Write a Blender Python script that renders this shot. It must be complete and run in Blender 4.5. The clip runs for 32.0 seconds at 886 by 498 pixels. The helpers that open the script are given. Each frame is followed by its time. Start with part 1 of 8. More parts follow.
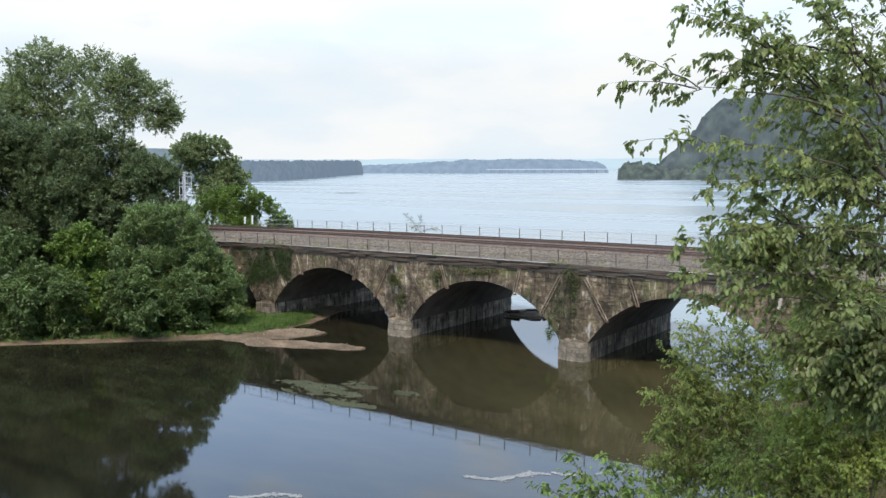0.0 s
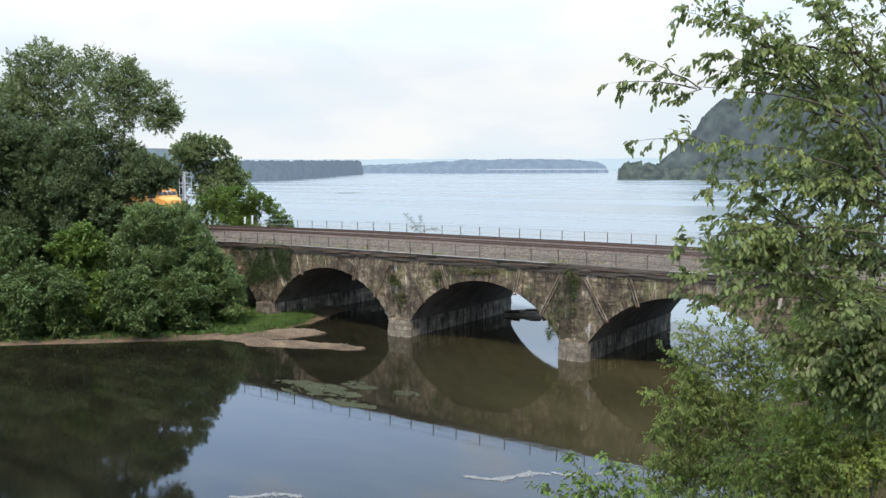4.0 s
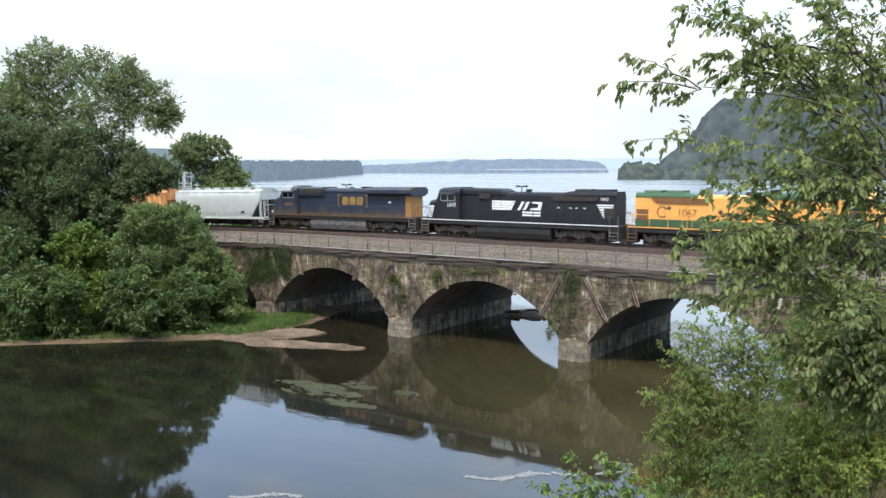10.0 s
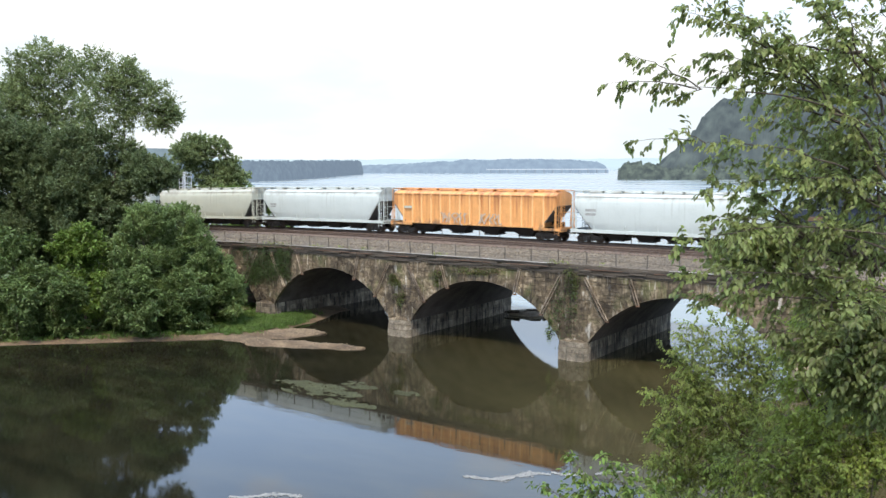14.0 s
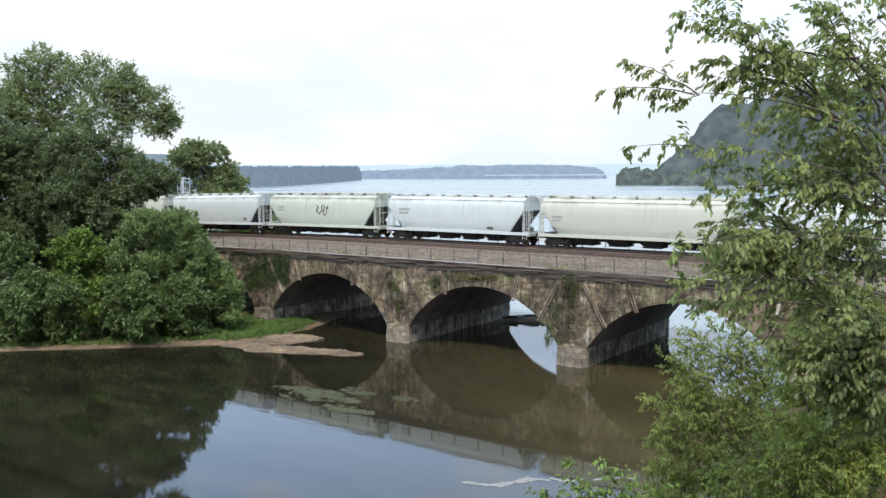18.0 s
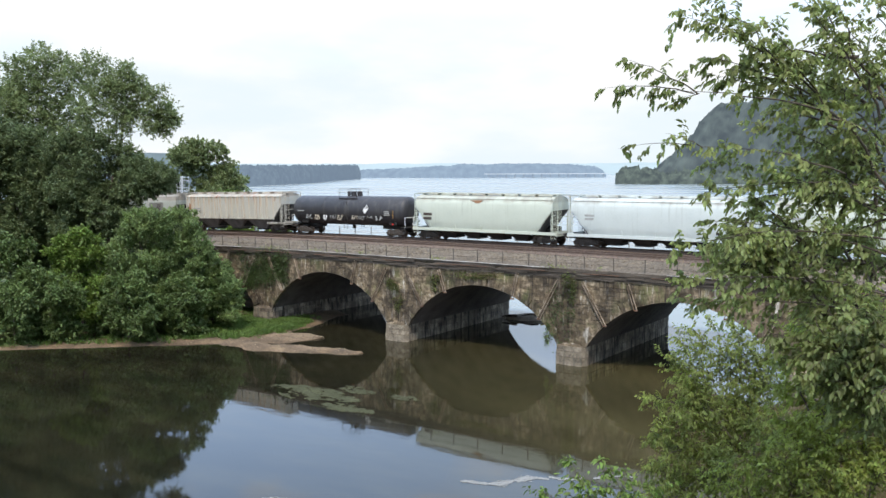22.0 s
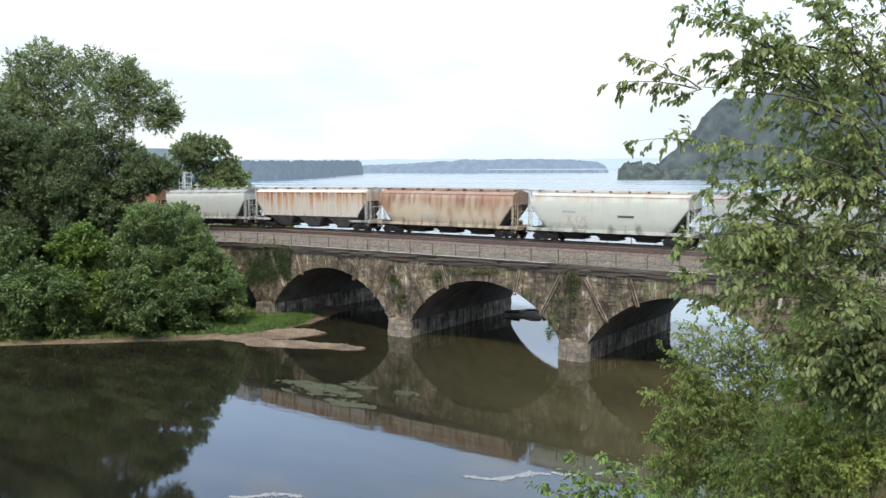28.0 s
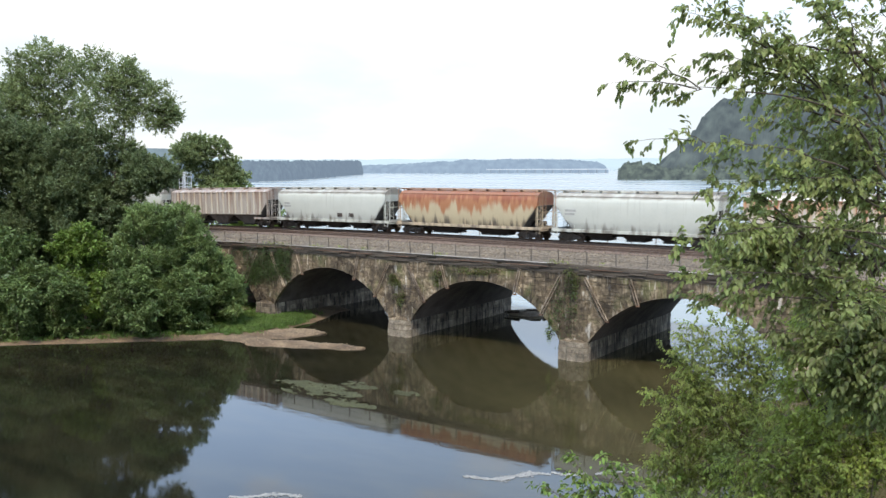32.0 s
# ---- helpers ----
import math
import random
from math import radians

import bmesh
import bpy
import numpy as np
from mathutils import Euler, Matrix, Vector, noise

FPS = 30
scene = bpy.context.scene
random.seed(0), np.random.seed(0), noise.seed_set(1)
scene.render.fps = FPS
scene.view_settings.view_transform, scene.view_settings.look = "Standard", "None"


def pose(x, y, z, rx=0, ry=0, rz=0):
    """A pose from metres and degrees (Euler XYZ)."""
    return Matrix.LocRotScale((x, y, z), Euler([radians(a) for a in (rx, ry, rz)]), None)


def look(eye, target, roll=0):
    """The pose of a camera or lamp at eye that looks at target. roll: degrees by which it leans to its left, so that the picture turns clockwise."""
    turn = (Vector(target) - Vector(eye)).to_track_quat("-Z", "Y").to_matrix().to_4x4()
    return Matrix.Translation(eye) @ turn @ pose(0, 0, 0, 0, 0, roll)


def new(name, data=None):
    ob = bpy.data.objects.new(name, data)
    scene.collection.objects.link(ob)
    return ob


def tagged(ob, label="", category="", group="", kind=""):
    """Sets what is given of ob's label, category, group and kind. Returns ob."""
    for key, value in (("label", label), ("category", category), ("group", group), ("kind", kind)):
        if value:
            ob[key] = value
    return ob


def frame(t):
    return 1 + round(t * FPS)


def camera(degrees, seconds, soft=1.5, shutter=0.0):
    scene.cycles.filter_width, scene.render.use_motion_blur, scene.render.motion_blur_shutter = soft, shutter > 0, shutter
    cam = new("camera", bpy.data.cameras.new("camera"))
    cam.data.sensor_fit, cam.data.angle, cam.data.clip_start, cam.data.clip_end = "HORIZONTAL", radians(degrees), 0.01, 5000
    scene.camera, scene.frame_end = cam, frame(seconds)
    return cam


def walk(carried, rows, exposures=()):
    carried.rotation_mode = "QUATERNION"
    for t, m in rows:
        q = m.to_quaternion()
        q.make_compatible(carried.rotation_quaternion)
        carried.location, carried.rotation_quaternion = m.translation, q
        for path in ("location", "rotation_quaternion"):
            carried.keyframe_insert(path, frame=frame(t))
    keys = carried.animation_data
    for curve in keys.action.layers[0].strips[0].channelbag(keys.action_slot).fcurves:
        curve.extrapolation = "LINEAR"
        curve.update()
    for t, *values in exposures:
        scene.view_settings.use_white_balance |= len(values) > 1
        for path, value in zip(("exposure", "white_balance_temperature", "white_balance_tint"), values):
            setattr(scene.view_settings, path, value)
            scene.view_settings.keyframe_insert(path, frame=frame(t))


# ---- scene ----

# ================= camera and its path =================
FOV = 54.0
EYE = Vector((21.98, -71.62, 14.7))
AHEAD = Vector((-0.5831, 0.8124, 0.0))
RIGHT = Vector((0.8124, 0.5831, 0.0))
PITCH = -5.38
HEADING = math.degrees(math.atan2(0.5831, 0.8124))
cam = camera(FOV, 32.0, soft=1.5, shutter=0.2)


def held(dx=0.0, dy=0.0):
    """The tripod's pose, nudged by dx degrees to the right and dy degrees upwards."""
    return pose(EYE.x, EYE.y, EYE.z, 90 + PITCH + dy, 0, HEADING - dx) @ pose(0, 0, 0, 0, 0, -0.2)


NUDGES = [(0, 0, 0), (0.8, 0, 0), (1.0, 0.05, 0.06), (1.4, 0.01, 0.16), (1.7, 0.01, 0.16), (1.9, 0, 0), (2.5, 0, 0), (8, 0, 0),
          (14.5, 0, 0), (15.5, 0.04, 0.06), (16.5, 0.09, 0.24), (17, 0.11, 0.37), (17.5, 0.08, 0.38), (18, 0.11, 0.37),
          (19, 0.11, 0.335), (20, 0.11, 0.335), (21, 0.12, 0.31), (22, 0.15, 0.29), (22.6, 0.15, 0.29), (22.9, 0, 0), (23.5, 0, 0), (32, 0, 0)]
EXPOSURES = [(0, 0.41, 6700, 10), (7.5, 0.41, 6700, 10), (9, 0.51, 6750, 10), (11.5, 0.65, 6800, 10), (14, 0.63, 6850, 10), (16.5, 0.56, 6750, 10), (19, 0.53, 6750, 10), (23, 0.51, 6750, 10), (27, 0.56, 6750, 10), (32, 0.60, 6850, 10)]
walk(cam, [(t, held(dx, dy)) for t, dx, dy in NUDGES], EXPOSURES)

# ================= world and sun =================
SUN_TO = Vector((0.28, -0.52, 1.0)).normalized()


def make_world():
    w = bpy.data.worlds.new("sky")
    scene.world = w
    w.use_nodes = True
    n, l = w.node_tree.nodes, w.node_tree.links
    n.clear()
    out = n.new("ShaderNodeOutputWorld")
    bg = n.new("ShaderNodeBackground")
    bg.inputs["Strength"].default_value = 0.15
    sky = n.new("ShaderNodeTexSky")
    sky.sky_type, sky.sun_disc = "NISHITA", False
    sky.sun_elevation = math.asin(SUN_TO.z)
    sky.sun_rotation = math.atan2(SUN_TO.x, SUN_TO.y)
    sky.air_density, sky.dust_density, sky.ozone_density = 1.0, 1.5, 1.0
    tc = n.new("ShaderNodeTexCoord")
    sep = n.new("ShaderNodeSeparateXYZ")
    l.new(tc.outputs["Generated"], sep.inputs[0])
    mp = n.new("ShaderNodeMapping")
    mp.inputs["Scale"].default_value = (2.2, 2.2, 7.0)
    mp.inputs["Location"].default_value = (0.4, 1.3, 0.35)
    l.new(tc.outputs["Generated"], mp.inputs[0])
    nz = n.new("ShaderNodeTexNoise")
    nz.inputs["Scale"].default_value, nz.inputs["Detail"].default_value = 1.6, 7.0
    nz.inputs["Roughness"].default_value = 0.5
    l.new(mp.outputs[0], nz.inputs["Vector"])
    cr = n.new("ShaderNodeMapRange")
    cr.interpolation_type = "SMOOTHSTEP"
    cr.inputs["From Min"].default_value, cr.inputs["From Max"].default_value = 0.55, 0.7
    l.new(nz.outputs["Fac"], cr.inputs["Value"])
    haze = n.new("ShaderNodeMapRange")
    haze.interpolation_type = "SMOOTHSTEP"
    haze.inputs["From Min"].default_value, haze.inputs["From Max"].default_value = 0.10, 0.30
    haze.inputs["To Min"].default_value, haze.inputs["To Max"].default_value = 1.0, 0.0
    l.new(sep.outputs["Z"], haze.inputs["Value"])
    mx = n.new("ShaderNodeMath")
    mx.operation = "MAXIMUM"
    l.new(cr.outputs[0], mx.inputs[0]), l.new(haze.outputs[0], mx.inputs[1])
    cap = n.new("ShaderNodeMath")
    cap.operation, cap.inputs[1].default_value = "MULTIPLY", 0.97
    l.new(mx.outputs[0], cap.inputs[0])
    mix = n.new("ShaderNodeMix")
    mix.data_type = "RGBA"
    pale = n.new("ShaderNodeMix")
    pale.data_type = "RGBA"
    pale.inputs["A"].default_value, pale.inputs["B"].default_value = (3.85, 4.35, 4.75, 1), (4.65, 4.75, 4.8, 1)
    soft = n.new("ShaderNodeMapRange")
    soft.interpolation_type = "SMOOTHSTEP"
    soft.inputs["From Min"].default_value, soft.inputs["From Max"].default_value = 0.36, 0.6
    l.new(nz.outputs["Fac"], soft.inputs["Value"]), l.new(soft.outputs[0], pale.inputs["Factor"])
    # the clouds overhead are sunlit, the haze near the horizon is duller
    high = n.new("ShaderNodeMix")
    high.data_type = "RGBA"
    high.inputs["B"].default_value = (8.6, 8.8, 9.0, 1)
    rise = n.new("ShaderNodeMapRange")
    rise.interpolation_type = "SMOOTHSTEP"
    rise.inputs["From Min"].default_value, rise.inputs["From Max"].default_value = 0.17, 0.34
    l.new(sep.outputs["Z"], rise.inputs["Value"]), l.new(rise.outputs[0], high.inputs["Factor"])
    l.new(pale.outputs["Result"], high.inputs["A"])
    l.new(high.outputs["Result"], mix.inputs["B"])
    l.new(cap.outputs[0], mix.inputs["Factor"])
    veil = n.new("ShaderNodeMix")
    veil.data_type = "RGBA"
    veil.inputs["Factor"].default_value = 0.65
    veil.inputs["B"].default_value = (7.4, 10.4, 15.4, 1)
    l.new(sky.outputs[0], veil.inputs["A"])
    l.new(veil.outputs["Result"], mix.inputs["A"])
    l.new(mix.outputs["Result"], bg.inputs["Color"])
    l.new(bg.outputs[0], out.inputs[0])


make_world()
sun = new("sun", bpy.data.lights.new("sun", "SUN"))
sun.data.energy, sun.data.angle, sun.data.color = 3.3, radians(9), (1.0, 0.94, 0.85)
sun.matrix_world = look(SUN_TO * 300, (0, 0, 0))

# ================= materials =================
MATS = {}


def material(name, colours, rough=0.8, metal=0.0, scale=3.0, bump=0.15, fine=40.0, island=0.0, streak=None, streak_scale=(1.2, 1.2, 0.12),
             streak_range=(0.52, 0.72), spec=0.4, obj_random=0.0, blotch=0.0, hue=0.012, translucent=0.0, stretch=(1, 1, 1), grain=0.35, stains=()):
    """A procedural surface: two colours mixed by coarse and fine noise, optional vertical streaks, piece-by-piece variation and bump."""
    if name in MATS:
        return MATS[name]
    m = bpy.data.materials.new(name)
    m.use_nodes = True
    n, l = m.node_tree.nodes, m.node_tree.links
    p = n["Principled BSDF"]
    tc = n.new("ShaderNodeTexCoord")
    mp = n.new("ShaderNodeMapping")
    mp.inputs["Scale"].default_value = stretch
    l.new(tc.outputs["Object"], mp.inputs[0])
    a = n.new("ShaderNodeTexNoise")
    a.inputs["Scale"].default_value, a.inputs["Detail"].default_value = scale, 6
    b = n.new("ShaderNodeTexNoise")
    b.inputs["Scale"].default_value, b.inputs["Detail"].default_value = fine, 3
    for q in (a, b):
        l.new(mp.outputs[0], q.inputs["Vector"])
    mixf = n.new("ShaderNodeMix")
    mixf.inputs[0].default_value = grain
    l.new(a.outputs["Fac"], mixf.inputs[2]), l.new(b.outputs["Fac"], mixf.inputs[3])
    ramp = n.new("ShaderNodeValToRGB")
    els = ramp.color_ramp.elements
    while len(els) < len(colours):
        els.new(0.5)
    for i, c in enumerate(colours):
        els[i].position = 0.32 + 0.36 * i / max(1, len(colours) - 1)
        els[i].color = (*c, 1)
    l.new(mixf.outputs[0], ramp.inputs[0])
    col = ramp.outputs[0]
    for stain, limits, shift, size in ((streak, streak_range, 0.0, streak_scale),) + tuple(stains):
        if not stain:
            continue
        sm = n.new("ShaderNodeMapping")
        sm.inputs["Scale"].default_value = size
        sm.inputs["Location"].default_value = (shift, shift, 0)
        l.new(tc.outputs["Object"], sm.inputs[0])
        sn = n.new("ShaderNodeTexNoise")
        sn.inputs["Scale"].default_value, sn.inputs["Detail"].default_value = 2.0, 5
        l.new(sm.outputs[0], sn.inputs["Vector"])
        sr = n.new("ShaderNodeMapRange")
        sr.inputs["From Min"].default_value, sr.inputs["From Max"].default_value = limits
        sr.inputs["To Max"].default_value = 0.9
        l.new(sn.outputs["Fac"], sr.inputs["Value"])
        sx = n.new("ShaderNodeMix")
        sx.data_type = "RGBA"
        sx.inputs["B"].default_value = (*stain, 1)
        l.new(sr.outputs[0], sx.inputs["Factor"]), l.new(col, sx.inputs["A"])
        col = sx.outputs["Result"]
    if blotch:
        bn = n.new("ShaderNodeTexNoise")
        bn.inputs["Scale"].default_value, bn.inputs["Detail"].default_value = 0.55, 7
        l.new(tc.outputs["Object"], bn.inputs["Vector"])
        br = n.new("ShaderNodeMapRange")
        br.inputs["From Min"].default_value, br.inputs["From Max"].default_value = 0.34, 0.66
        br.inputs["To Min"].default_value, br.inputs["To Max"].default_value = 1 - blotch, 1 + blotch
        l.new(bn.outputs["Fac"], br.inputs["Value"])
        bh = n.new("ShaderNodeHueSaturation")
        l.new(br.outputs[0], bh.inputs["Value"]), l.new(col, bh.inputs["Color"])
        col = bh.outputs[0]
    if island or obj_random:
        if obj_random:
            rnd = n.new("ShaderNodeObjectInfo").outputs["Random"]
        else:
            rnd = n.new("ShaderNodeNewGeometry").outputs["Random Per Island"]
        amount = island or obj_random
        vr = n.new("ShaderNodeMapRange")
        vr.inputs["To Min"].default_value, vr.inputs["To Max"].default_value = 1 - amount, 1 + amount
        l.new(rnd, vr.inputs["Value"])
        hs = n.new("ShaderNodeHueSaturation")
        l.new(vr.outputs[0], hs.inputs["Value"]), l.new(col, hs.inputs["Color"])
        hr = n.new("ShaderNodeMapRange")
        hr.inputs["To Min"].default_value, hr.inputs["To Max"].default_value = 0.5 - hue * amount, 0.5 + hue * amount
        l.new(rnd, hr.inputs["Value"]), l.new(hr.outputs[0], hs.inputs["Hue"])
        col = hs.outputs[0]
    l.new(col, p.inputs["Base Color"])
    p.inputs["Roughness"].default_value, p.inputs["Metallic"].default_value = rough, metal
    p.inputs["Specular IOR Level"].default_value = spec
    if bump:
        bp = n.new("ShaderNodeBump")
        bp.inputs["Strength"].default_value, bp.inputs["Distance"].default_value = bump, 0.05
        l.new(mixf.outputs[0], bp.inputs["Height"]), l.new(bp.outputs[0], p.inputs["Normal"])
    if translucent:
        tr = n.new("ShaderNodeBsdfTranslucent")
        l.new(col, tr.inputs["Color"])
        ms = n.new("ShaderNodeMixShader")
        ms.inputs[0].default_value = translucent
        l.new(p.outputs[0], ms.inputs[1]), l.new(tr.outputs[0], ms.inputs[2])
        l.new(ms.outputs[0], n["Material Output"].inputs[0])
    MATS[name] = m
    return m


def water_material(name, colour, rough, waves, strength, far=False, clear=None):
    m = bpy.data.materials.new(name)
    m.use_nodes = True
    n, l = m.node_tree.nodes, m.node_tree.links
    p = n["Principled BSDF"]
    p.inputs["Roughness"].default_value, p.inputs["IOR"].default_value = rough, 1.33 if far else 1.36
    p.inputs["Specular IOR Level"].default_value = 0.5
    tc = n.new("ShaderNodeTexCoord")
    mp = n.new("ShaderNodeMapping")
    mp.inputs["Rotation"].default_value = (0, 0, radians(-35.7))
    mp.inputs["Scale"].default_value = (0.16, 1.0, 1.0) if far else (0.35, 1.0, 1.0)
    l.new(tc.outputs["Object"], mp.inputs[0])
    a = n.new("ShaderNodeTexNoise")
    a.inputs["Scale"].default_value, a.inputs["Detail"].default_value = waves, 4
    l.new(mp.outputs[0], a.inputs["Vector"])
    big = n.new("ShaderNodeTexNoise")
    big.inputs["Scale"].default_value, big.inputs["Detail"].default_value = (0.02 if far else 0.16), 6
    l.new(mp.outputs[0], big.inputs["Vector"])
    ramp = n.new("ShaderNodeValToRGB")
    ramp.color_ramp.elements[0].position, ramp.color_ramp.elements[1].position = 0.38, 0.66
    ramp.color_ramp.elements[0].color, ramp.color_ramp.elements[1].color = (*colour[0], 1), (*colour[1], 1)
    l.new(big.outputs["Fac"], ramp.inputs[0])
    col = ramp.outputs[0]
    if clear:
        # side arm's shade painted in by position over dark weed; the channel is turbid
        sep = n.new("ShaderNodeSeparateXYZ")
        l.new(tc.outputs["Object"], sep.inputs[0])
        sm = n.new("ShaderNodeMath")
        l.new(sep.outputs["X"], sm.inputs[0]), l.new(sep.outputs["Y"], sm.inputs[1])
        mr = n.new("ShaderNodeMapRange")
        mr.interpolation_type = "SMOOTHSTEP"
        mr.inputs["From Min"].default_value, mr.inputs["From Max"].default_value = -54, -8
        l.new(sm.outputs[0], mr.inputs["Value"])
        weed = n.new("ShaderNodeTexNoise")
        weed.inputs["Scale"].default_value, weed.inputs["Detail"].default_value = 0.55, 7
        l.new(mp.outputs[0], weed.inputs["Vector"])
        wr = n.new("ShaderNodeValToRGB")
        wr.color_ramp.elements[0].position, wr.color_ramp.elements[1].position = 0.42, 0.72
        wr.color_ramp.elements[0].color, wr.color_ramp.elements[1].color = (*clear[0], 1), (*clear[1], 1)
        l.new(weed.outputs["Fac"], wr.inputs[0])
        side_shade = n.new("ShaderNodeMix")
        side_shade.data_type = "RGBA"
        l.new(mr.outputs[0], side_shade.inputs["Factor"]), l.new(wr.outputs[0], side_shade.inputs["A"]), l.new(col, side_shade.inputs["B"])
        col = side_shade.outputs["Result"]
    l.new(col, p.inputs["Base Color"])
    if far:
        rg = n.new("ShaderNodeMapRange")
        rg.inputs["From Min"].default_value, rg.inputs["From Max"].default_value = 0.38, 0.62
        rg.inputs["To Min"].default_value, rg.inputs["To Max"].default_value = 0.2, 0.32
        l.new(big.outputs["Fac"], rg.inputs["Value"]), l.new(rg.outputs[0], p.inputs["Roughness"])
    bp = n.new("ShaderNodeBump")
    bp.inputs["Distance"].default_value = 0.05
    sr = n.new("ShaderNodeMapRange")
    sr.inputs["From Min"].default_value, sr.inputs["From Max"].default_value = 0.4, 0.62
    sr.inputs["To Min"].default_value, sr.inputs["To Max"].default_value = (0.3 if far else 0.25) * strength, strength
    l.new(big.outputs["Fac"], sr.inputs["Value"]), l.new(sr.outputs[0], bp.inputs["Strength"])
    l.new(a.outputs["Fac"], bp.inputs["Height"]), l.new(bp.outputs[0], p.inputs["Normal"])
    return m


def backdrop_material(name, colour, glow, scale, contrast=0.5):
    """A far wooded shore; the haze in front of it is painted in as a blue glow."""
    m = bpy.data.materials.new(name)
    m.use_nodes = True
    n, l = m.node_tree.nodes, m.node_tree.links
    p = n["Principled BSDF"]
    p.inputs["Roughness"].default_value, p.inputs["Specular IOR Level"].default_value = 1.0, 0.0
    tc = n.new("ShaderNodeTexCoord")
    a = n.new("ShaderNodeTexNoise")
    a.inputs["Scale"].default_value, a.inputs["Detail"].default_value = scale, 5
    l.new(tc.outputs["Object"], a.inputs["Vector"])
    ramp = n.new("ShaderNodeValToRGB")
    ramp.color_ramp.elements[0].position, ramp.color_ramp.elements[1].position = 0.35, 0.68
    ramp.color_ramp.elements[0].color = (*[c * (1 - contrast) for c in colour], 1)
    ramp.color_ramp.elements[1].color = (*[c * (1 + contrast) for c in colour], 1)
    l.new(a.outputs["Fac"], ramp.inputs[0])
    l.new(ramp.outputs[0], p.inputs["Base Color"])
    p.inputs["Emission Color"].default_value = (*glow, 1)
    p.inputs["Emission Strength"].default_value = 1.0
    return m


STONE_TONES = [(0.032, 0.0225, 0.0132), (0.102, 0.076, 0.047), (0.255, 0.20, 0.136)]
STONE_STAINS = (((0.06, 0.068, 0.022), (0.54, 0.72), 11.0, (0.32, 0.32, 0.28)), ((0.36, 0.335, 0.29), (0.63, 0.74), 23.0, (0.9, 0.9, 0.32)),
                ((0.29, 0.25, 0.2), (0.60, 0.70), 51.0, (3.4, 3.4, 0.20)), ((0.03, 0.022, 0.015), (0.53, 0.69), 71.0, (1.7, 1.7, 0.15)),
                ((0.10, 0.072, 0.044), (0.5, 0.72), 91.0, (4.5, 4.5, 0.35)))
STONE = material("weathered_stone", STONE_TONES, 0.9, scale=1.9, bump=0.9, fine=5, obj_random=0.30, blotch=0.55, grain=0.5, stains=STONE_STAINS)
STONE_REST = material("weathered_stone_far", STONE_TONES, 0.9, scale=1.9, bump=0.9, fine=5, island=0.30, blotch=0.55, grain=0.5, stains=STONE_STAINS)
PALE_STONE = material("pale_pier_stone", [(0.054, 0.041, 0.029), (0.165, 0.135, 0.099), (0.29, 0.245, 0.185)], 0.9, scale=1.6, bump=0.8, fine=9, obj_random=0.3,
                      streak=(0.06, 0.055, 0.042), streak_scale=(1.6, 1.6, 0.3))
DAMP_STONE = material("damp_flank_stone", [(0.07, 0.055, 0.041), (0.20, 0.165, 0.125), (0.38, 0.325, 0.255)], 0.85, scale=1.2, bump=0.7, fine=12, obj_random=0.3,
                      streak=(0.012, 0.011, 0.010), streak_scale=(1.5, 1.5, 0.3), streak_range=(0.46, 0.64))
MORTAR = material("sooty_mortar", [(0.11, 0.09, 0.064), (0.30, 0.25, 0.19)], 0.95, scale=1.2, bump=0.5, blotch=0.45, stains=STONE_STAINS)
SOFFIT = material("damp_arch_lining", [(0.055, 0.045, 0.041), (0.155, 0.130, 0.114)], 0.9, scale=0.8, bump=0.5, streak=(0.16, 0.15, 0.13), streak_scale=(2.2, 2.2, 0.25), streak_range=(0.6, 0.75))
COPING = material("dark_coping", [(0.02, 0.016, 0.012), (0.065, 0.052, 0.04), (0.15, 0.125, 0.10)], 0.9, scale=1.5, stretch=(0.3, 1, 4), bump=0.5)
PIPE = material("pale_pipe", [(0.16, 0.145, 0.12), (0.46, 0.44, 0.40)], 0.7, scale=0.8, bump=0.1)
BALLAST = material("grey_ballast", [(0.031, 0.024, 0.0165), (0.091, 0.072, 0.051), (0.17, 0.138, 0.10)], 0.95, scale=1.4, bump=1.0, fine=6, grain=0.65, blotch=0.18)
BROWN_BALLAST = material("rusty_ballast", [(0.045, 0.028, 0.02), (0.10, 0.066, 0.048), (0.16, 0.11, 0.085)], 0.95, scale=2.0, bump=0.9, fine=9.0, grain=0.6)
TIE = material("tarred_tie", [(0.04, 0.03, 0.025), (0.10, 0.08, 0.065)], 0.9, scale=3.0, obj_random=0.3)
TIE_REST = material("tarred_tie_far", [(0.04, 0.03, 0.025), (0.10, 0.08, 0.065)], 0.9, scale=3.0, island=0.3)
RUST = material("rusty_steel", [(0.07, 0.035, 0.022), (0.20, 0.11, 0.07)], 0.8, metal=0.2, scale=4, bump=0.3)
RAIL = material("rail_steel", [(0.09, 0.062, 0.048), (0.165, 0.12, 0.096)], 0.55, metal=0.5, scale=4)
BRACE = material("weathered_brace", [(0.07, 0.046, 0.03), (0.20, 0.15, 0.108), (0.36, 0.30, 0.235)], 0.85, metal=0.1, scale=1.2, bump=0.4, obj_random=0.4)
POST = material("fence_steel", [(0.05, 0.042, 0.035), (0.13, 0.11, 0.09)], 0.7, metal=0.3, scale=5)
RAILING = material("galvanised_rail", [(0.30, 0.31, 0.31), (0.45, 0.46, 0.46)], 0.5, metal=0.5, scale=5)
GROUND = material("grassy_earth", [(0.025, 0.04, 0.014), (0.05, 0.07, 0.022), (0.085, 0.085, 0.04)], 0.95, scale=0.6, bump=0.6, fine=8)
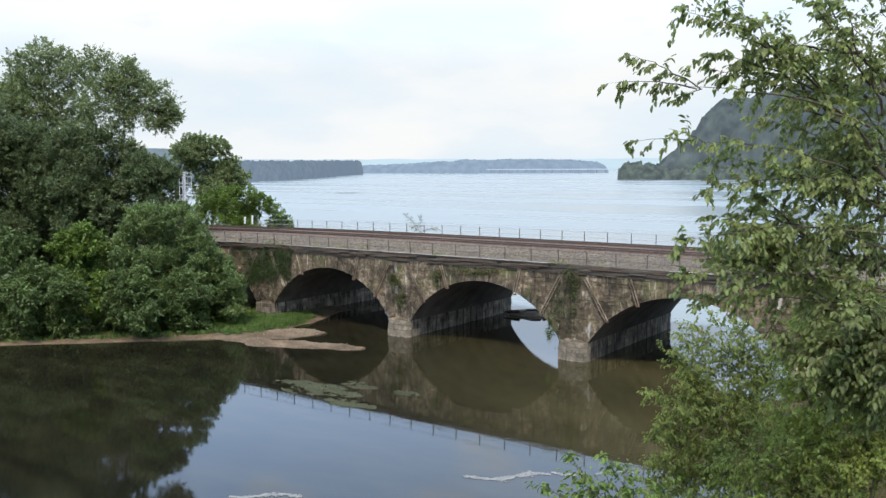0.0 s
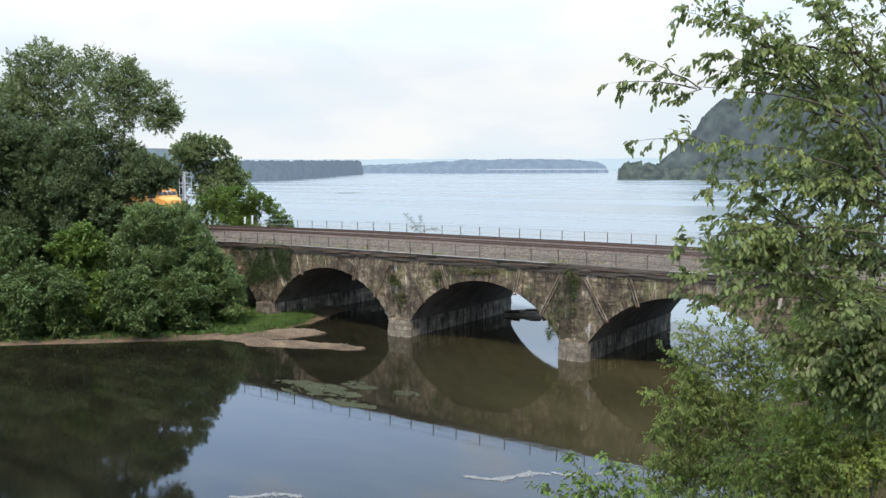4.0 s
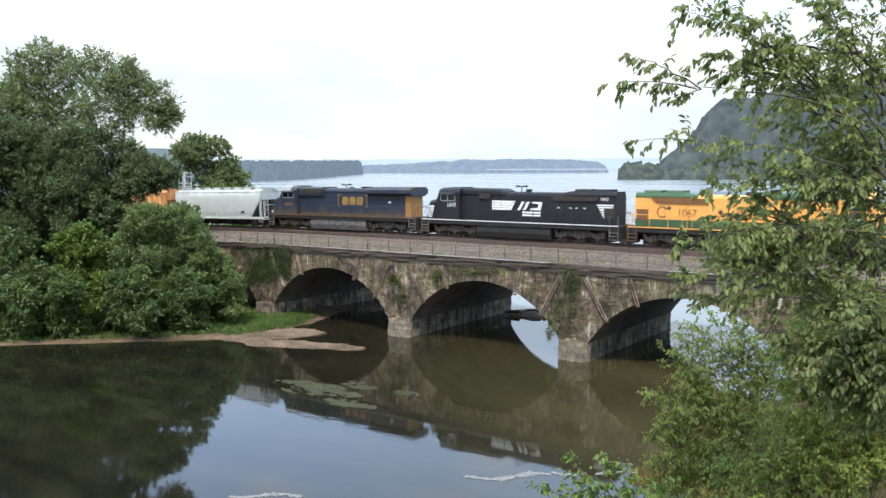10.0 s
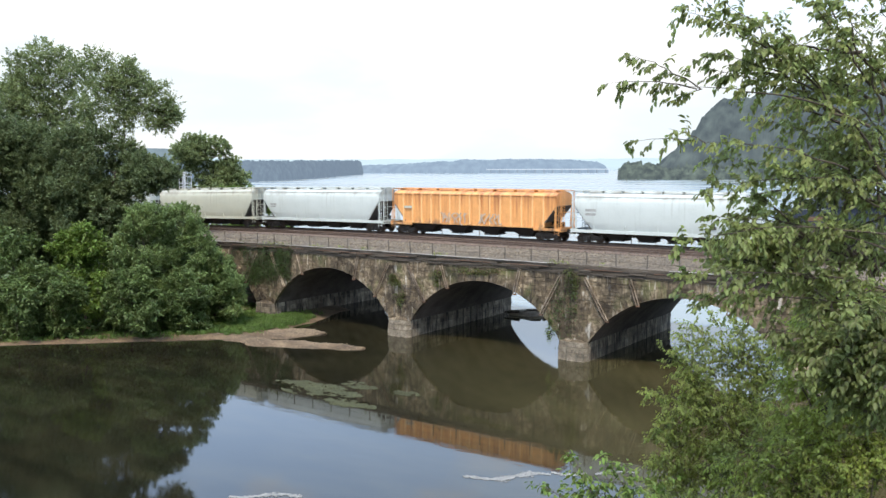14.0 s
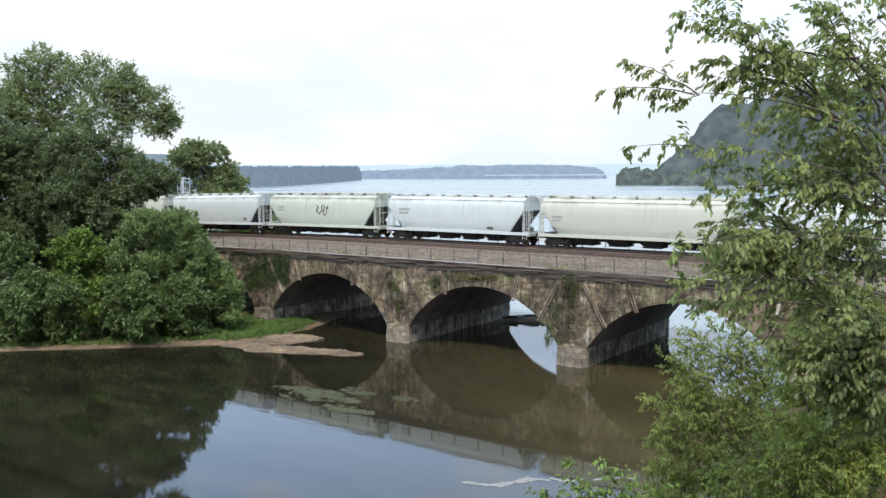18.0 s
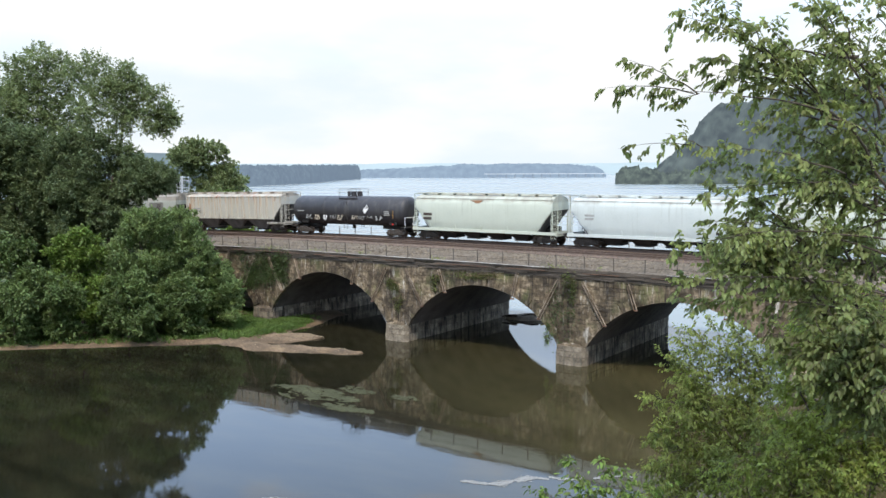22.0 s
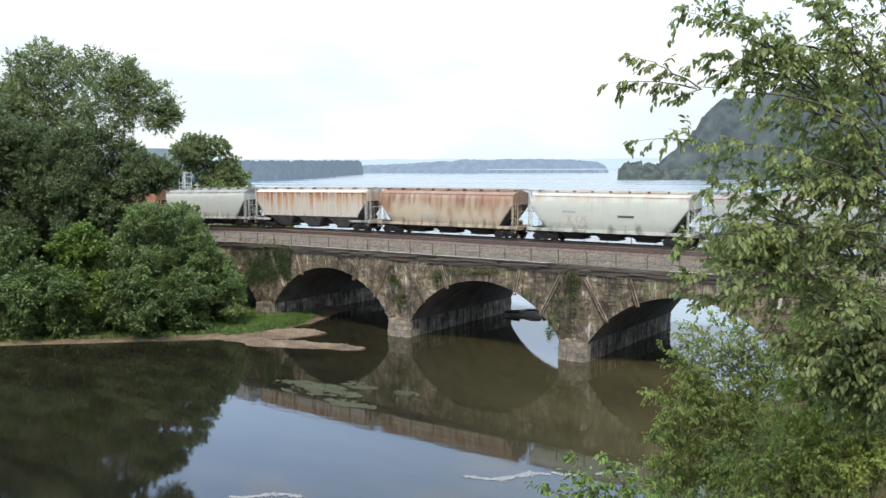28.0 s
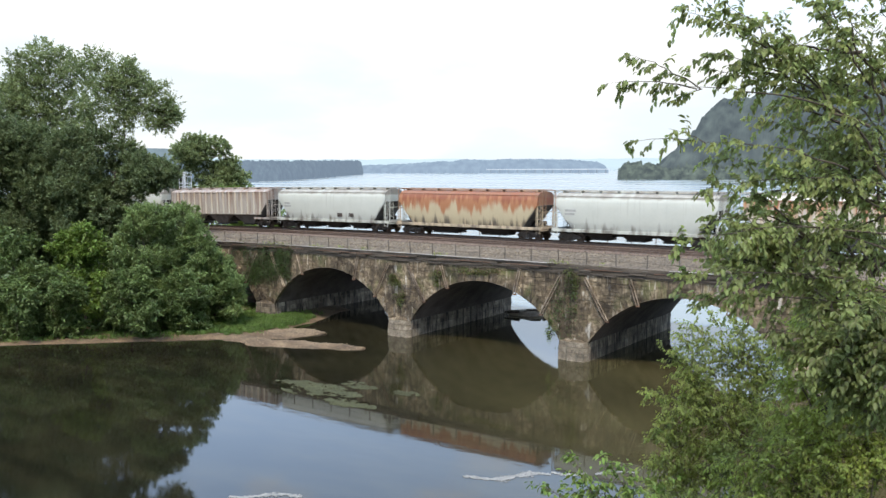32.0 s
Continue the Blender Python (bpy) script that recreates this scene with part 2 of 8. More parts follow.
SAND = material("pebbly_mud", [(0.034, 0.021, 0.0115), (0.094, 0.062, 0.034), (0.165, 0.115, 0.067)], 0.9, scale=0.6, bump=0.8, fine=6, grain=0.5, blotch=0.3)
BARK = material("grey_bark", [(0.035, 0.028, 0.022), (0.12, 0.10, 0.08)], 0.9, scale=6, stretch=(1, 1, 0.2), bump=0.6)
TWIG = material("brown_twig", [(0.03, 0.022, 0.015), (0.08, 0.06, 0.042)], 0.85, scale=9)


def leaf_material(name, dark, light, translucent=0.35, island=0.45, rough=0.5):
    return material(name, [dark, light], rough, scale=0.5, bump=0.0, fine=3.0, island=island, translucent=translucent, spec=0.35, hue=0.03)


LEAF_BIG = leaf_material("maple_leaves", (0.126, 0.166, 0.072), (0.248, 0.300, 0.130), 0.45, 0.3)
# darker copy of the maple leaves: dark foliage, and shade painted on lower trees
LEAF_DARK_SHADE = leaf_material("dark_shade_leaves", (0.073, 0.102, 0.047), (0.15, 0.191, 0.081), 0.45, 0.3)
LEAF_BUSH = leaf_material("bank_shrub_leaves", (0.054, 0.088, 0.027), (0.145, 0.20, 0.062), 0.42, 0.4)
LEAF_WILLOW = leaf_material("grey_willow_leaves", (0.105, 0.155, 0.054), (0.225, 0.3, 0.108), 0.45, 0.35)
LEAF_NEAR = leaf_material("elm_leaves", (0.125, 0.152, 0.052), (0.280, 0.322, 0.108), 0.58)
LEAF_OLIVE = leaf_material("olive_leaves", (0.122, 0.155, 0.036), (0.27, 0.315, 0.08), 0.6, 0.45)
LEAF_SHRUB = leaf_material("shrub_leaves", (0.158, 0.20, 0.036), (0.33, 0.375, 0.075), 0.55)
# shrub leaves darkened to paint in shade low on the near bank
LEAF_LOW_SHADED = leaf_material("shaded_low_leaves", (0.125, 0.16, 0.031), (0.265, 0.305, 0.06), 0.45)
LEAF_YELLOW = leaf_material("yellow_green_leaves", (0.085, 0.14, 0.026), (0.19, 0.27, 0.058), 0.45)
GRASS = leaf_material("bank_grass", (0.058, 0.108, 0.02), (0.132, 0.198, 0.042), 0.3, 0.45)

# ================= mesh helpers =================


class Geo:
    """Collects vertices and faces of one mesh."""

    def __init__(self):
        self.v, self.f = [], []

    def add(self, verts, faces):
        o = len(self.v)
        self.v.extend(verts)
        self.f.extend(tuple(i + o for i in face) for face in faces)
        return self

    def box(self, x0, x1, y0, y1, z0, z1):
        c = [(x, y, z) for z in (z0, z1) for y in (y0, y1) for x in (x0, x1)]
        return self.add(c, [(0, 2, 3, 1), (4, 5, 7, 6), (0, 1, 5, 4), (2, 6, 7, 3), (0, 4, 6, 2), (1, 3, 7, 5)])

    def prism(self, poly, axis, lo, hi):
        """Extrudes a closed polygon. axis 'y': polygon in x, z; 'x': in y, z; 'z': in x, y."""
        n = len(poly)
        put = {"y": lambda a, b, c: (a, c, b), "x": lambda a, b, c: (c, a, b), "z": lambda a, b, c: (a, b, c)}[axis]
        vs = [put(a, b, lo) for a, b in poly] + [put(a, b, hi) for a, b in poly]
        fs = [(i, (i + 1) % n, (i + 1) % n + n, i + n) for i in range(n)]
        return self.add(vs, fs + [tuple(range(n)), tuple(range(2 * n - 1, n - 1, -1))])

    def tube(self, pts, radii, n=6, caps=True):
        """A tapered tube through points."""
        pts = [Vector(p) for p in pts]
        if not isinstance(radii, (list, tuple)):
            radii = [radii] * len(pts)
        rings = []
        for i, p in enumerate(pts):
            d = (pts[min(i + 1, len(pts) - 1)] - pts[max(i - 1, 0)]).normalized()
            side = d.cross(Vector((0, 0, 1)))
            side = side.normalized() if side.length > 1e-3 else Vector((1, 0, 0))
            upw = side.cross(d)
            rings.append([tuple(p + radii[i] * (math.cos(2 * math.pi * k / n) * side + math.sin(2 * math.pi * k / n) * upw)) for k in range(n)])
        vs = [q for r in rings for q in r]
        fs = [(i * n + k, i * n + (k + 1) % n, (i + 1) * n + (k + 1) % n, (i + 1) * n + k) for i in range(len(pts) - 1) for k in range(n)]
        if caps:
            fs += [tuple(range(n - 1, -1, -1)), tuple(range((len(pts) - 1) * n, len(pts) * n))]
        return self.add(vs, fs)

    def bar(self, a, b, w, d):
        """A square bar from a to b; w across, d in y."""
        a, b = Vector(a), Vector(b)
        u = (b - a).normalized()
        s = u.cross(Vector((0, 1, 0)))
        s = (s.normalized() if s.length > 1e-3 else Vector((1, 0, 0))) * (w / 2)
        e = s.cross(u).normalized() * (d / 2)
        vs = [tuple(q + i * s + j * e) for q in (a, b) for i, j in ((-1, -1), (1, -1), (1, 1), (-1, 1))]
        return self.add(vs, [(0, 1, 2, 3), (7, 6, 5, 4), (0, 4, 5, 1), (1, 5, 6, 2), (2, 6, 7, 3), (3, 7, 4, 0)])

    def mesh(self, name, mat, smooth=False):
        me = bpy.data.meshes.new(name)
        me.from_pydata(self.v, [], self.f)
        me.materials.append(mat)
        bm = bmesh.new()
        bm.from_mesh(me)
        bmesh.ops.recalc_face_normals(bm, faces=bm.faces)
        bm.to_mesh(me)
        bm.free()
        if smooth:
            me.polygons.foreach_set("use_smooth", [True] * len(me.polygons))
            me.set_sharp_from_angle(angle=radians(35))
        return me


def part(name, geo, mat, parent, label="", smooth=False, at=None):
    """Links a mesh as one object under a thing or a part."""
    me = geo if isinstance(geo, bpy.types.Mesh) else geo.mesh(name, mat, smooth)
    ob = new(name, me)
    ob.parent = parent
    if at is not None:
        ob.matrix_local = at
    if label:
        ob["label"] = label
    return ob


def thing(name, label, category, group="", kind="", at=None):
    ob = new(name)
    ob.empty_display_size = 0.3
    if at is not None:
        ob.matrix_world = at
    return tagged(ob, label, category, group, kind)


def single(name, geo, mat, label="", category="", group="", kind="", smooth=False, at=None):
    ob = new(name, geo if isinstance(geo, bpy.types.Mesh) else geo.mesh(name, mat, smooth))
    if at is not None:
        ob.matrix_world = at
    return tagged(ob, label, category, group, kind)


def leaf_mesh(name, centres, size, mat, seed, droop=0.3, slim=0.55, spread=0.45, simple=False, ways=None):
    """Folded leaves at the given centres: ovate of four triangles, or simple ones of two; ways, where given, are the directions in which they point."""
    rng = np.random.default_rng(seed)
    c = np.asarray(centres, dtype=np.float64)
    k = len(c)
    s = size * rng.uniform(1 - spread, 1 + spread, k)
    az, el = rng.uniform(0, 2 * np.pi, k), rng.normal(-droop, 0.45, k)
    d = np.stack([np.cos(az) * np.cos(el), np.sin(az) * np.cos(el), np.sin(el)], 1)
    if ways is not None:
        d = np.asarray(ways, dtype=np.float64) + d * 0.35
        d /= np.linalg.norm(d, axis=1)[:, None]
        az = np.arctan2(d[:, 1], d[:, 0])
    side = np.stack([-np.sin(az), np.cos(az), rng.normal(0, 0.55, k)], 1)
    side /= np.linalg.norm(side, axis=1)[:, None]
    nrm = np.cross(d, side)
    w = (s * slim * 0.5)[:, None]
    ln = s[:, None]
    base, tip = c - d * ln * 0.5, c + d * ln * 0.5 - nrm * ln * 0.12
    if simple:
        mid = c - d * ln * 0.08
        corners = [base, mid - side * w + nrm * w * 0.5, tip, mid + side * w + nrm * w * 0.5]
        quads = np.array([[0, 1, 2], [2, 3, 0]])
    else:
        low, high = c - d * ln * 0.2 + nrm * w * 0.35, c + d * ln * 0.2 + nrm * w * 0.25
        corners = [base, low - side * w, high - side * w * 0.8, tip, high + side * w * 0.8, low + side * w]
        quads = np.array([[0, 1, 2, 3], [0, 3, 4, 5]])
    v = np.stack(corners, 1).reshape(-1, 3)
    m = quads.shape[1]
    f = (np.arange(k)[:, None, None] * len(corners) + quads[None]).reshape(-1, m)
    me = bpy.data.meshes.new(name)
    me.vertices.add(len(v)), me.loops.add(f.size), me.polygons.add(len(f))
    me.vertices.foreach_set("co", v.ravel())
    me.loops.foreach_set("vertex_index", f.ravel())
    me.polygons.foreach_set("loop_start", np.arange(0, f.size, m))
    me.materials.append(mat)
    me.update(calc_edges=True)
    return me

# ================= the plan =================
RAIL_Z = 8.042         # top of rail over the bridge
TRACK_Y = (-2.0, -6.1)  # the train runs on the first
WATER_Z = -0.2
TRAIN_SIZE = 0.972     # the stock is a little shorter than its nominal measures
FACE_Y, BACK_Y = -11.9, 5.1
SPAN_CENTRES = (-51.3, -34.15, -17.05, 0.1, 17.2)
ARCH_R, ARCH_Z = 8.63, -3.28     # the arches are circular segments
SPRING_Z, HALF_SPAN = 1.25, 7.35
BRIDGE_X0, BRIDGE_X1 = -62.0, 27.5


def dip(x):
    """The line falls away gently west of the bridge."""
    return -0.00033 * min(0.0, x + 32.0) ** 2


def rail_dip(x):
    """The same fall, at the tracks."""
    return TRAIN_SIZE * dip(EYE.x + (x - EYE.x) / TRAIN_SIZE)


def smooth(a, b, x):
    t = min(1.0, max(0.0, (x - a) / (b - a)))
    return t * t * (3 - 2 * t)


# the mud tongue and the gravel strip behind it: two chains of (x, y, half width)
BAR = (((-38.5, -21.0, 1.6), (-33.0, -20.9, 1.7)), ((-33.0, -20.9, 1.7), (-28.5, -19.5, 1.7)), ((-28.5, -19.5, 1.7), (-24.6, -18.0, 0.3)),
       ((-35.0, -16.2, 1.6), (-31.8, -15.2, 0.5)), ((-38.5, -18.4, 2.3), (-33.6, -18.2, 1.5)))


def ground_z(x, y):
    n1 = noise.noise((x * 0.11, y * 0.11, 3.1))
    n2 = noise.noise((x * 0.5, y * 0.5, 7.7))
    z = -2.2
    # west bank of the creek, cut off diagonally towards the camera
    edge = y - 16.0 if y < -20.5 else -36.0 - 0.3 * max(0.0, y + 12) - 1.7 * max(0.0, y + 4)
    inside = (edge - x) * 0.75 + 1.2 * n1
    if inside > -6:
        late = smooth(-17, -12.5, y)
        z = max(z, -2.2 + 2.4 * smooth(-5, 1.0, inside) + 1.9 * smooth(3.0 + 6 * late, 11 + 8 * late, inside) + 0.12 * n2)
    # sand bar running out from the bank
    for (ax, ay, aw), (bx, by, bw) in BAR:
        t = min(1.0, max(0.0, ((x - ax) * (bx - ax) + (y - ay) * (by - ay)) / ((bx - ax) ** 2 + (by - ay) ** 2)))
        w = aw + (bw - aw) * t + 0.8 * n2 + 0.5 * noise.noise((x * 1.1, y * 1.1, 5.0))
        d = math.hypot(x - ax - t * (bx - ax), y - ay - t * (by - ay))
        z = max(z, 0.16 - 0.18 * (d / max(0.3, w)) ** 2 + 0.04 * n2)
    # railway embankment beyond both ends
    off = max(0.0, abs(y + 3.4) - 8.6)
    if x < -52 or x > 24:
        run = smooth(-56, -63, x) if x < 0 else smooth(24, 30, x)
        z = max(z, z + (6.9 + dip(x) - off * 0.65 - z) * run) if off < 12 else z
    # steep wooded bank under and beside the camera
    cx, cy = x - EYE.x, y - EYE.y
    ahead = cx * AHEAD.x + cy * AHEAD.y
    across = cx * RIGHT.x + cy * RIGHT.y
    slope = 13.0 - 0.62 * max(0.0, ahead + 0.4) - 0.25 * max(0.0, -across - 2)
    slope = max(slope, min(12.6, 11.5 - 0.55 * (ahead - 1.1 * (across - 9))) if across > 4 else -9)
    z = max(z, min(slope, 13.0) + 0.3 * n2)
    return z + WATER_Z * (1 - smooth(0.3, 3.0, z))


def make_ground():
    xs = sorted(set([-4600, -3000, -2000, -1200, -700, -400, -250, -180] + [-140 + 4 * i for i in range(17)] + [-72 + 1.0 * i for i in range(118)] + [-45.5 + 1.0 * i for i in range(25)]
                    + [48 + 4 * i for i in range(14)] + [120, 180, 300, 600, 1200, 2500, 4600]))
    ys = sorted(set([-4600, -2500, -1200, -600, -300, -200, -160] + [-130 + 4 * i for i in range(18)] + [-60 + 1.0 * i for i in range(82)] + [-27.5 + 1.0 * i for i in range(24)]
                    + [24 + 4 * i for i in range(14)] + [100, 150, 250, 500, 1000, 2000, 3300, 4700]))
    g = Geo()
    vs = [(x, y, ground_z(x, y) if abs(x) < 200 and abs(y) < 200 else (-2.2 if y > 24 else 6.0)) for y in ys for x in xs]
    w = len(xs)
    g.add(vs, [(j * w + i, j * w + i + 1, (j + 1) * w + i + 1, (j + 1) * w + i) for j in range(len(ys) - 1) for i in range(w - 1)])
    ob = single("ground", g, GROUND, "grassy river bank of dark earth and pebbly mud", "ground", kind="structure", smooth=True)
    ob.data.materials.append(SAND)
    for p in ob.data.polygons:
        c = p.center
        if c.z < 0.24 and c.y < 10:
            p.material_index = 1
    return ob


make_ground()
# the clear pair is the darker colour painted in for the left water's shade
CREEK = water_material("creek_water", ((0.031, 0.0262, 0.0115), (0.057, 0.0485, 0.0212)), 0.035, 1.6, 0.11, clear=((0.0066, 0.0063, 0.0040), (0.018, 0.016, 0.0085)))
RIVER = water_material("river_water", ((0.132, 0.156, 0.150), (0.20, 0.222, 0.208)), 0.22, 0.25, 0.65, far=True)
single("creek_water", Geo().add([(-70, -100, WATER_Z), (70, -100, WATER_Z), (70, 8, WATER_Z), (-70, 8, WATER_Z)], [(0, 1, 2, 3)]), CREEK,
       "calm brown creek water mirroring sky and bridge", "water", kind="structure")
single("river_water", Geo().add([(-4600, 8, WATER_Z), (4600, 8, WATER_Z), (4600, 4700, WATER_Z), (-4600, 4700, WATER_Z)], [(0, 1, 2, 3)]), RIVER,
       "wide pale river with light ripples", "water", kind="structure")


# ---------------- distance ----------------
def wooded_ridge(name, points, height, depth, mat, seed, step, label, base=0.0, rough=None):
    """A far wooded shore: a crest line with a bumpy canopy falling to the water."""
    rng = random.Random(seed)
    rough = rough or height * 0.16
    pts = [Vector(p) for p in points]
    g = Geo()
    rows = 12
    cols = []
    for a, b in zip(pts, pts[1:]):
        k = max(2, int((b.xy - a.xy).length / step))
        cols += [a.lerp(b, i / k) for i in range(k)]
    cols.append(pts[-1])
    w = len(cols)
    vs = []
    for r in range(rows):
        t = r / (rows - 1)
        for i, c in enumerate(cols):
            out = (c.xy - EYE.xy).normalized()
            top = c.z * height
            prof = math.sin(min(1.0, t * 1.35 + 0.12) * math.pi / 2)
            z = base + top * prof * (1 if t > 0 else 0)
            if t > 0:
                z += (rng.random() - 0.5) * rough * 0.35 * (0.4 + t) + (abs(noise.noise((i * 0.47, r * 0.8, seed))) * 1.3 - 0.35 + 0.7 * noise.noise((i * 0.09, 0, seed))) * rough * (0.3 + 0.7 * t)
            d = t * depth + rng.uniform(-0.03, 0.03) * depth
            vs.append((c.x + out.x * d, c.y + out.y * d, max(base, z)))
    g.add(vs, [(r * w + i, r * w + i + 1, (r + 1) * w + i + 1, (r + 1) * w + i) for r in range(rows - 1) for i in range(w - 1)])
    return single(name, g, mat, label, "far shore", kind="structure")


def far(px, dist):
    """A spot at that distance, px tenths of a degree-like steps across the view (tangent in thousandths)."""
    q = EYE + AHEAD * dist + RIGHT * (px / 1000 * dist)
    return q.x, q.y


# each second colour is a glow that paints in that shore's haze
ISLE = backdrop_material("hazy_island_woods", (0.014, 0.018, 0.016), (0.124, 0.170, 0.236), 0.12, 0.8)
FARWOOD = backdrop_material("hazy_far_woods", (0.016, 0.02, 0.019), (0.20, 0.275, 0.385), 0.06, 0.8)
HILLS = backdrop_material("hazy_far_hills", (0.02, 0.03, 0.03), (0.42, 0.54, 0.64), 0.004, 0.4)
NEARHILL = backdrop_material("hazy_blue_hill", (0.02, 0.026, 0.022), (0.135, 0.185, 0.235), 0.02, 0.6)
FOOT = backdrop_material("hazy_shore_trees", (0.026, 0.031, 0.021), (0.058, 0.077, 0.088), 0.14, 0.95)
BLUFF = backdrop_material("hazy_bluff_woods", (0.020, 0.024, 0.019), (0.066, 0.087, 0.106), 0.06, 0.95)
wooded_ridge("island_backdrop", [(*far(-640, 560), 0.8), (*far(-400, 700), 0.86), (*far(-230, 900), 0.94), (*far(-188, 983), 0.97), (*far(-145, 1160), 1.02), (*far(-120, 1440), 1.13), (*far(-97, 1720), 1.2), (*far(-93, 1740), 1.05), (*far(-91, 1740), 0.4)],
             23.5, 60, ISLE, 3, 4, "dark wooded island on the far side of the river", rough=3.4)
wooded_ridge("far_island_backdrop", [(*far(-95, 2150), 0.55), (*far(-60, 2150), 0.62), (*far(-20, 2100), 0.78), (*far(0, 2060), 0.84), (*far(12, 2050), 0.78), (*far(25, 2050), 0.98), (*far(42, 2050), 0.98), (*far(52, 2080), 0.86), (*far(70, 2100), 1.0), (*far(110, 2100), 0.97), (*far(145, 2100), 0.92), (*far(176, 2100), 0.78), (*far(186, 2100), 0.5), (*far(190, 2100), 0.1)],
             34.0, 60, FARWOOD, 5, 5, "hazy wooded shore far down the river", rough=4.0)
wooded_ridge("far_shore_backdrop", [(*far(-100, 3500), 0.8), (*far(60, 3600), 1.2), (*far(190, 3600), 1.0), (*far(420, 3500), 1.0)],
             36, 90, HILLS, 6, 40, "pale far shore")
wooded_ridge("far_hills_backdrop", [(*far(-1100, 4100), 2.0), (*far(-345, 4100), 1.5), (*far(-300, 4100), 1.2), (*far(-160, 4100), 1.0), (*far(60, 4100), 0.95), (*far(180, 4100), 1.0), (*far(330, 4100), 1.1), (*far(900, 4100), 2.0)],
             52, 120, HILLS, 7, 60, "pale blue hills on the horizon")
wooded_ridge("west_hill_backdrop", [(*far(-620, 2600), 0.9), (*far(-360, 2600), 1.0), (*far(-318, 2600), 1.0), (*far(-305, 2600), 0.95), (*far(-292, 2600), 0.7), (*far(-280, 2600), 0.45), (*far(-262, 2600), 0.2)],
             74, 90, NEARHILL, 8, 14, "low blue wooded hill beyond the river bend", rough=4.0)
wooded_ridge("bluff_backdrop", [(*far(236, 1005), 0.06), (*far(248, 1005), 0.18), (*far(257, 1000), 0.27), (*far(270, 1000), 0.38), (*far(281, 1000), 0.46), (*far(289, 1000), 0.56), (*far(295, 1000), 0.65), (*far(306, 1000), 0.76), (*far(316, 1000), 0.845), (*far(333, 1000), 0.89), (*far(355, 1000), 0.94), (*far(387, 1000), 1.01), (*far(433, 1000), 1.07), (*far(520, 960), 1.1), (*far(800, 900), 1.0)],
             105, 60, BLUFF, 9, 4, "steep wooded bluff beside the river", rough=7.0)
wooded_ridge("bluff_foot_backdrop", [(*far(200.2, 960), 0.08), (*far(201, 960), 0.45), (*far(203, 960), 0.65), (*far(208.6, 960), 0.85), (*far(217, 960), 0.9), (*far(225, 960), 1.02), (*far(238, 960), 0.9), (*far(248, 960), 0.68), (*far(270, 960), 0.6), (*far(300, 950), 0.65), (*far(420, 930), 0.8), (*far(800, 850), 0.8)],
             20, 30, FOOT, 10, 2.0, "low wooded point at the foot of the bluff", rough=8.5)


def far_bridge():
    t = thing("highway_bridge", "long pale highway bridge far down the river", "bridge")
    # haze over the concrete, put in as glow
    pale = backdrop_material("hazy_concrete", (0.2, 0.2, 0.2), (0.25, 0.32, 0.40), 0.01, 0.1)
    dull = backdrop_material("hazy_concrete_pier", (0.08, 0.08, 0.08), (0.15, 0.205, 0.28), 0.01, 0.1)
    a, b = Vector((*far(50, 2000), 0)), Vector((*far(192, 2000), 0))
    u = (b - a).normalized()
    nrm = Vector((-u.y, u.x, 0))
    def slab(name, s0, s1, z0, z1, w, mat=pale):
        vs = [tuple(a + u * s + nrm * o + Vector((0, 0, z))) for z in (z0, z1) for o in (-w, w) for s in (s0, s1)]
        part(name, Geo().add(vs, [(0, 2, 3, 1), (4, 5, 7, 6), (0, 1, 5, 4), (2, 6, 7, 3), (0, 4, 6, 2), (1, 3, 7, 5)]), mat, t)
    length = (b - a).length
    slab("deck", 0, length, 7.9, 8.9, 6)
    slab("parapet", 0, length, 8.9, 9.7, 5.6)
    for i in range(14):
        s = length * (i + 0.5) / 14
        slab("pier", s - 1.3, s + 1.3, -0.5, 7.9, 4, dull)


far_bridge()


def river_weeds():
    """A long thin raft of weed lying far out on the river."""
    rng = random.Random(77)
    cx, cy = far(-107, 509)
    g = Geo()
    for _ in range(260):
        a, b = rng.gauss(0, 4.2), rng.gauss(0, 2.0)
        if abs(a) > 8.6:
            continue
        x, y = cx + RIGHT.x * a + AHEAD.x * b, cy + RIGHT.y * a + AHEAD.y * b
        r = rng.uniform(0.3, 0.8)
        top = [(x + 1.4 * r * math.cos(k), y + r * math.sin(k), WATER_Z + 0.06) for k in range(6)]
        low = [(p[0], p[1], WATER_Z - 0.02) for p in top]
        g.add(top + low, [tuple(range(6))] + [(k, 6 + k, 6 + (k + 1) % 6, (k + 1) % 6) for k in range(6)])
    single("river_weeds", g, material("river_weed", [(0.10, 0.15, 0.09), (0.2, 0.26, 0.16)], 0.9, scale=1.0, island=0.2), "thin green raft of weeds out on the river", "weeds", kind="stuff")


river_weeds()


# ---------------- stone bridge ----------------
def arch_z(u):
    return ARCH_Z + math.sqrt(max(0.0, ARCH_R ** 2 - u * u))


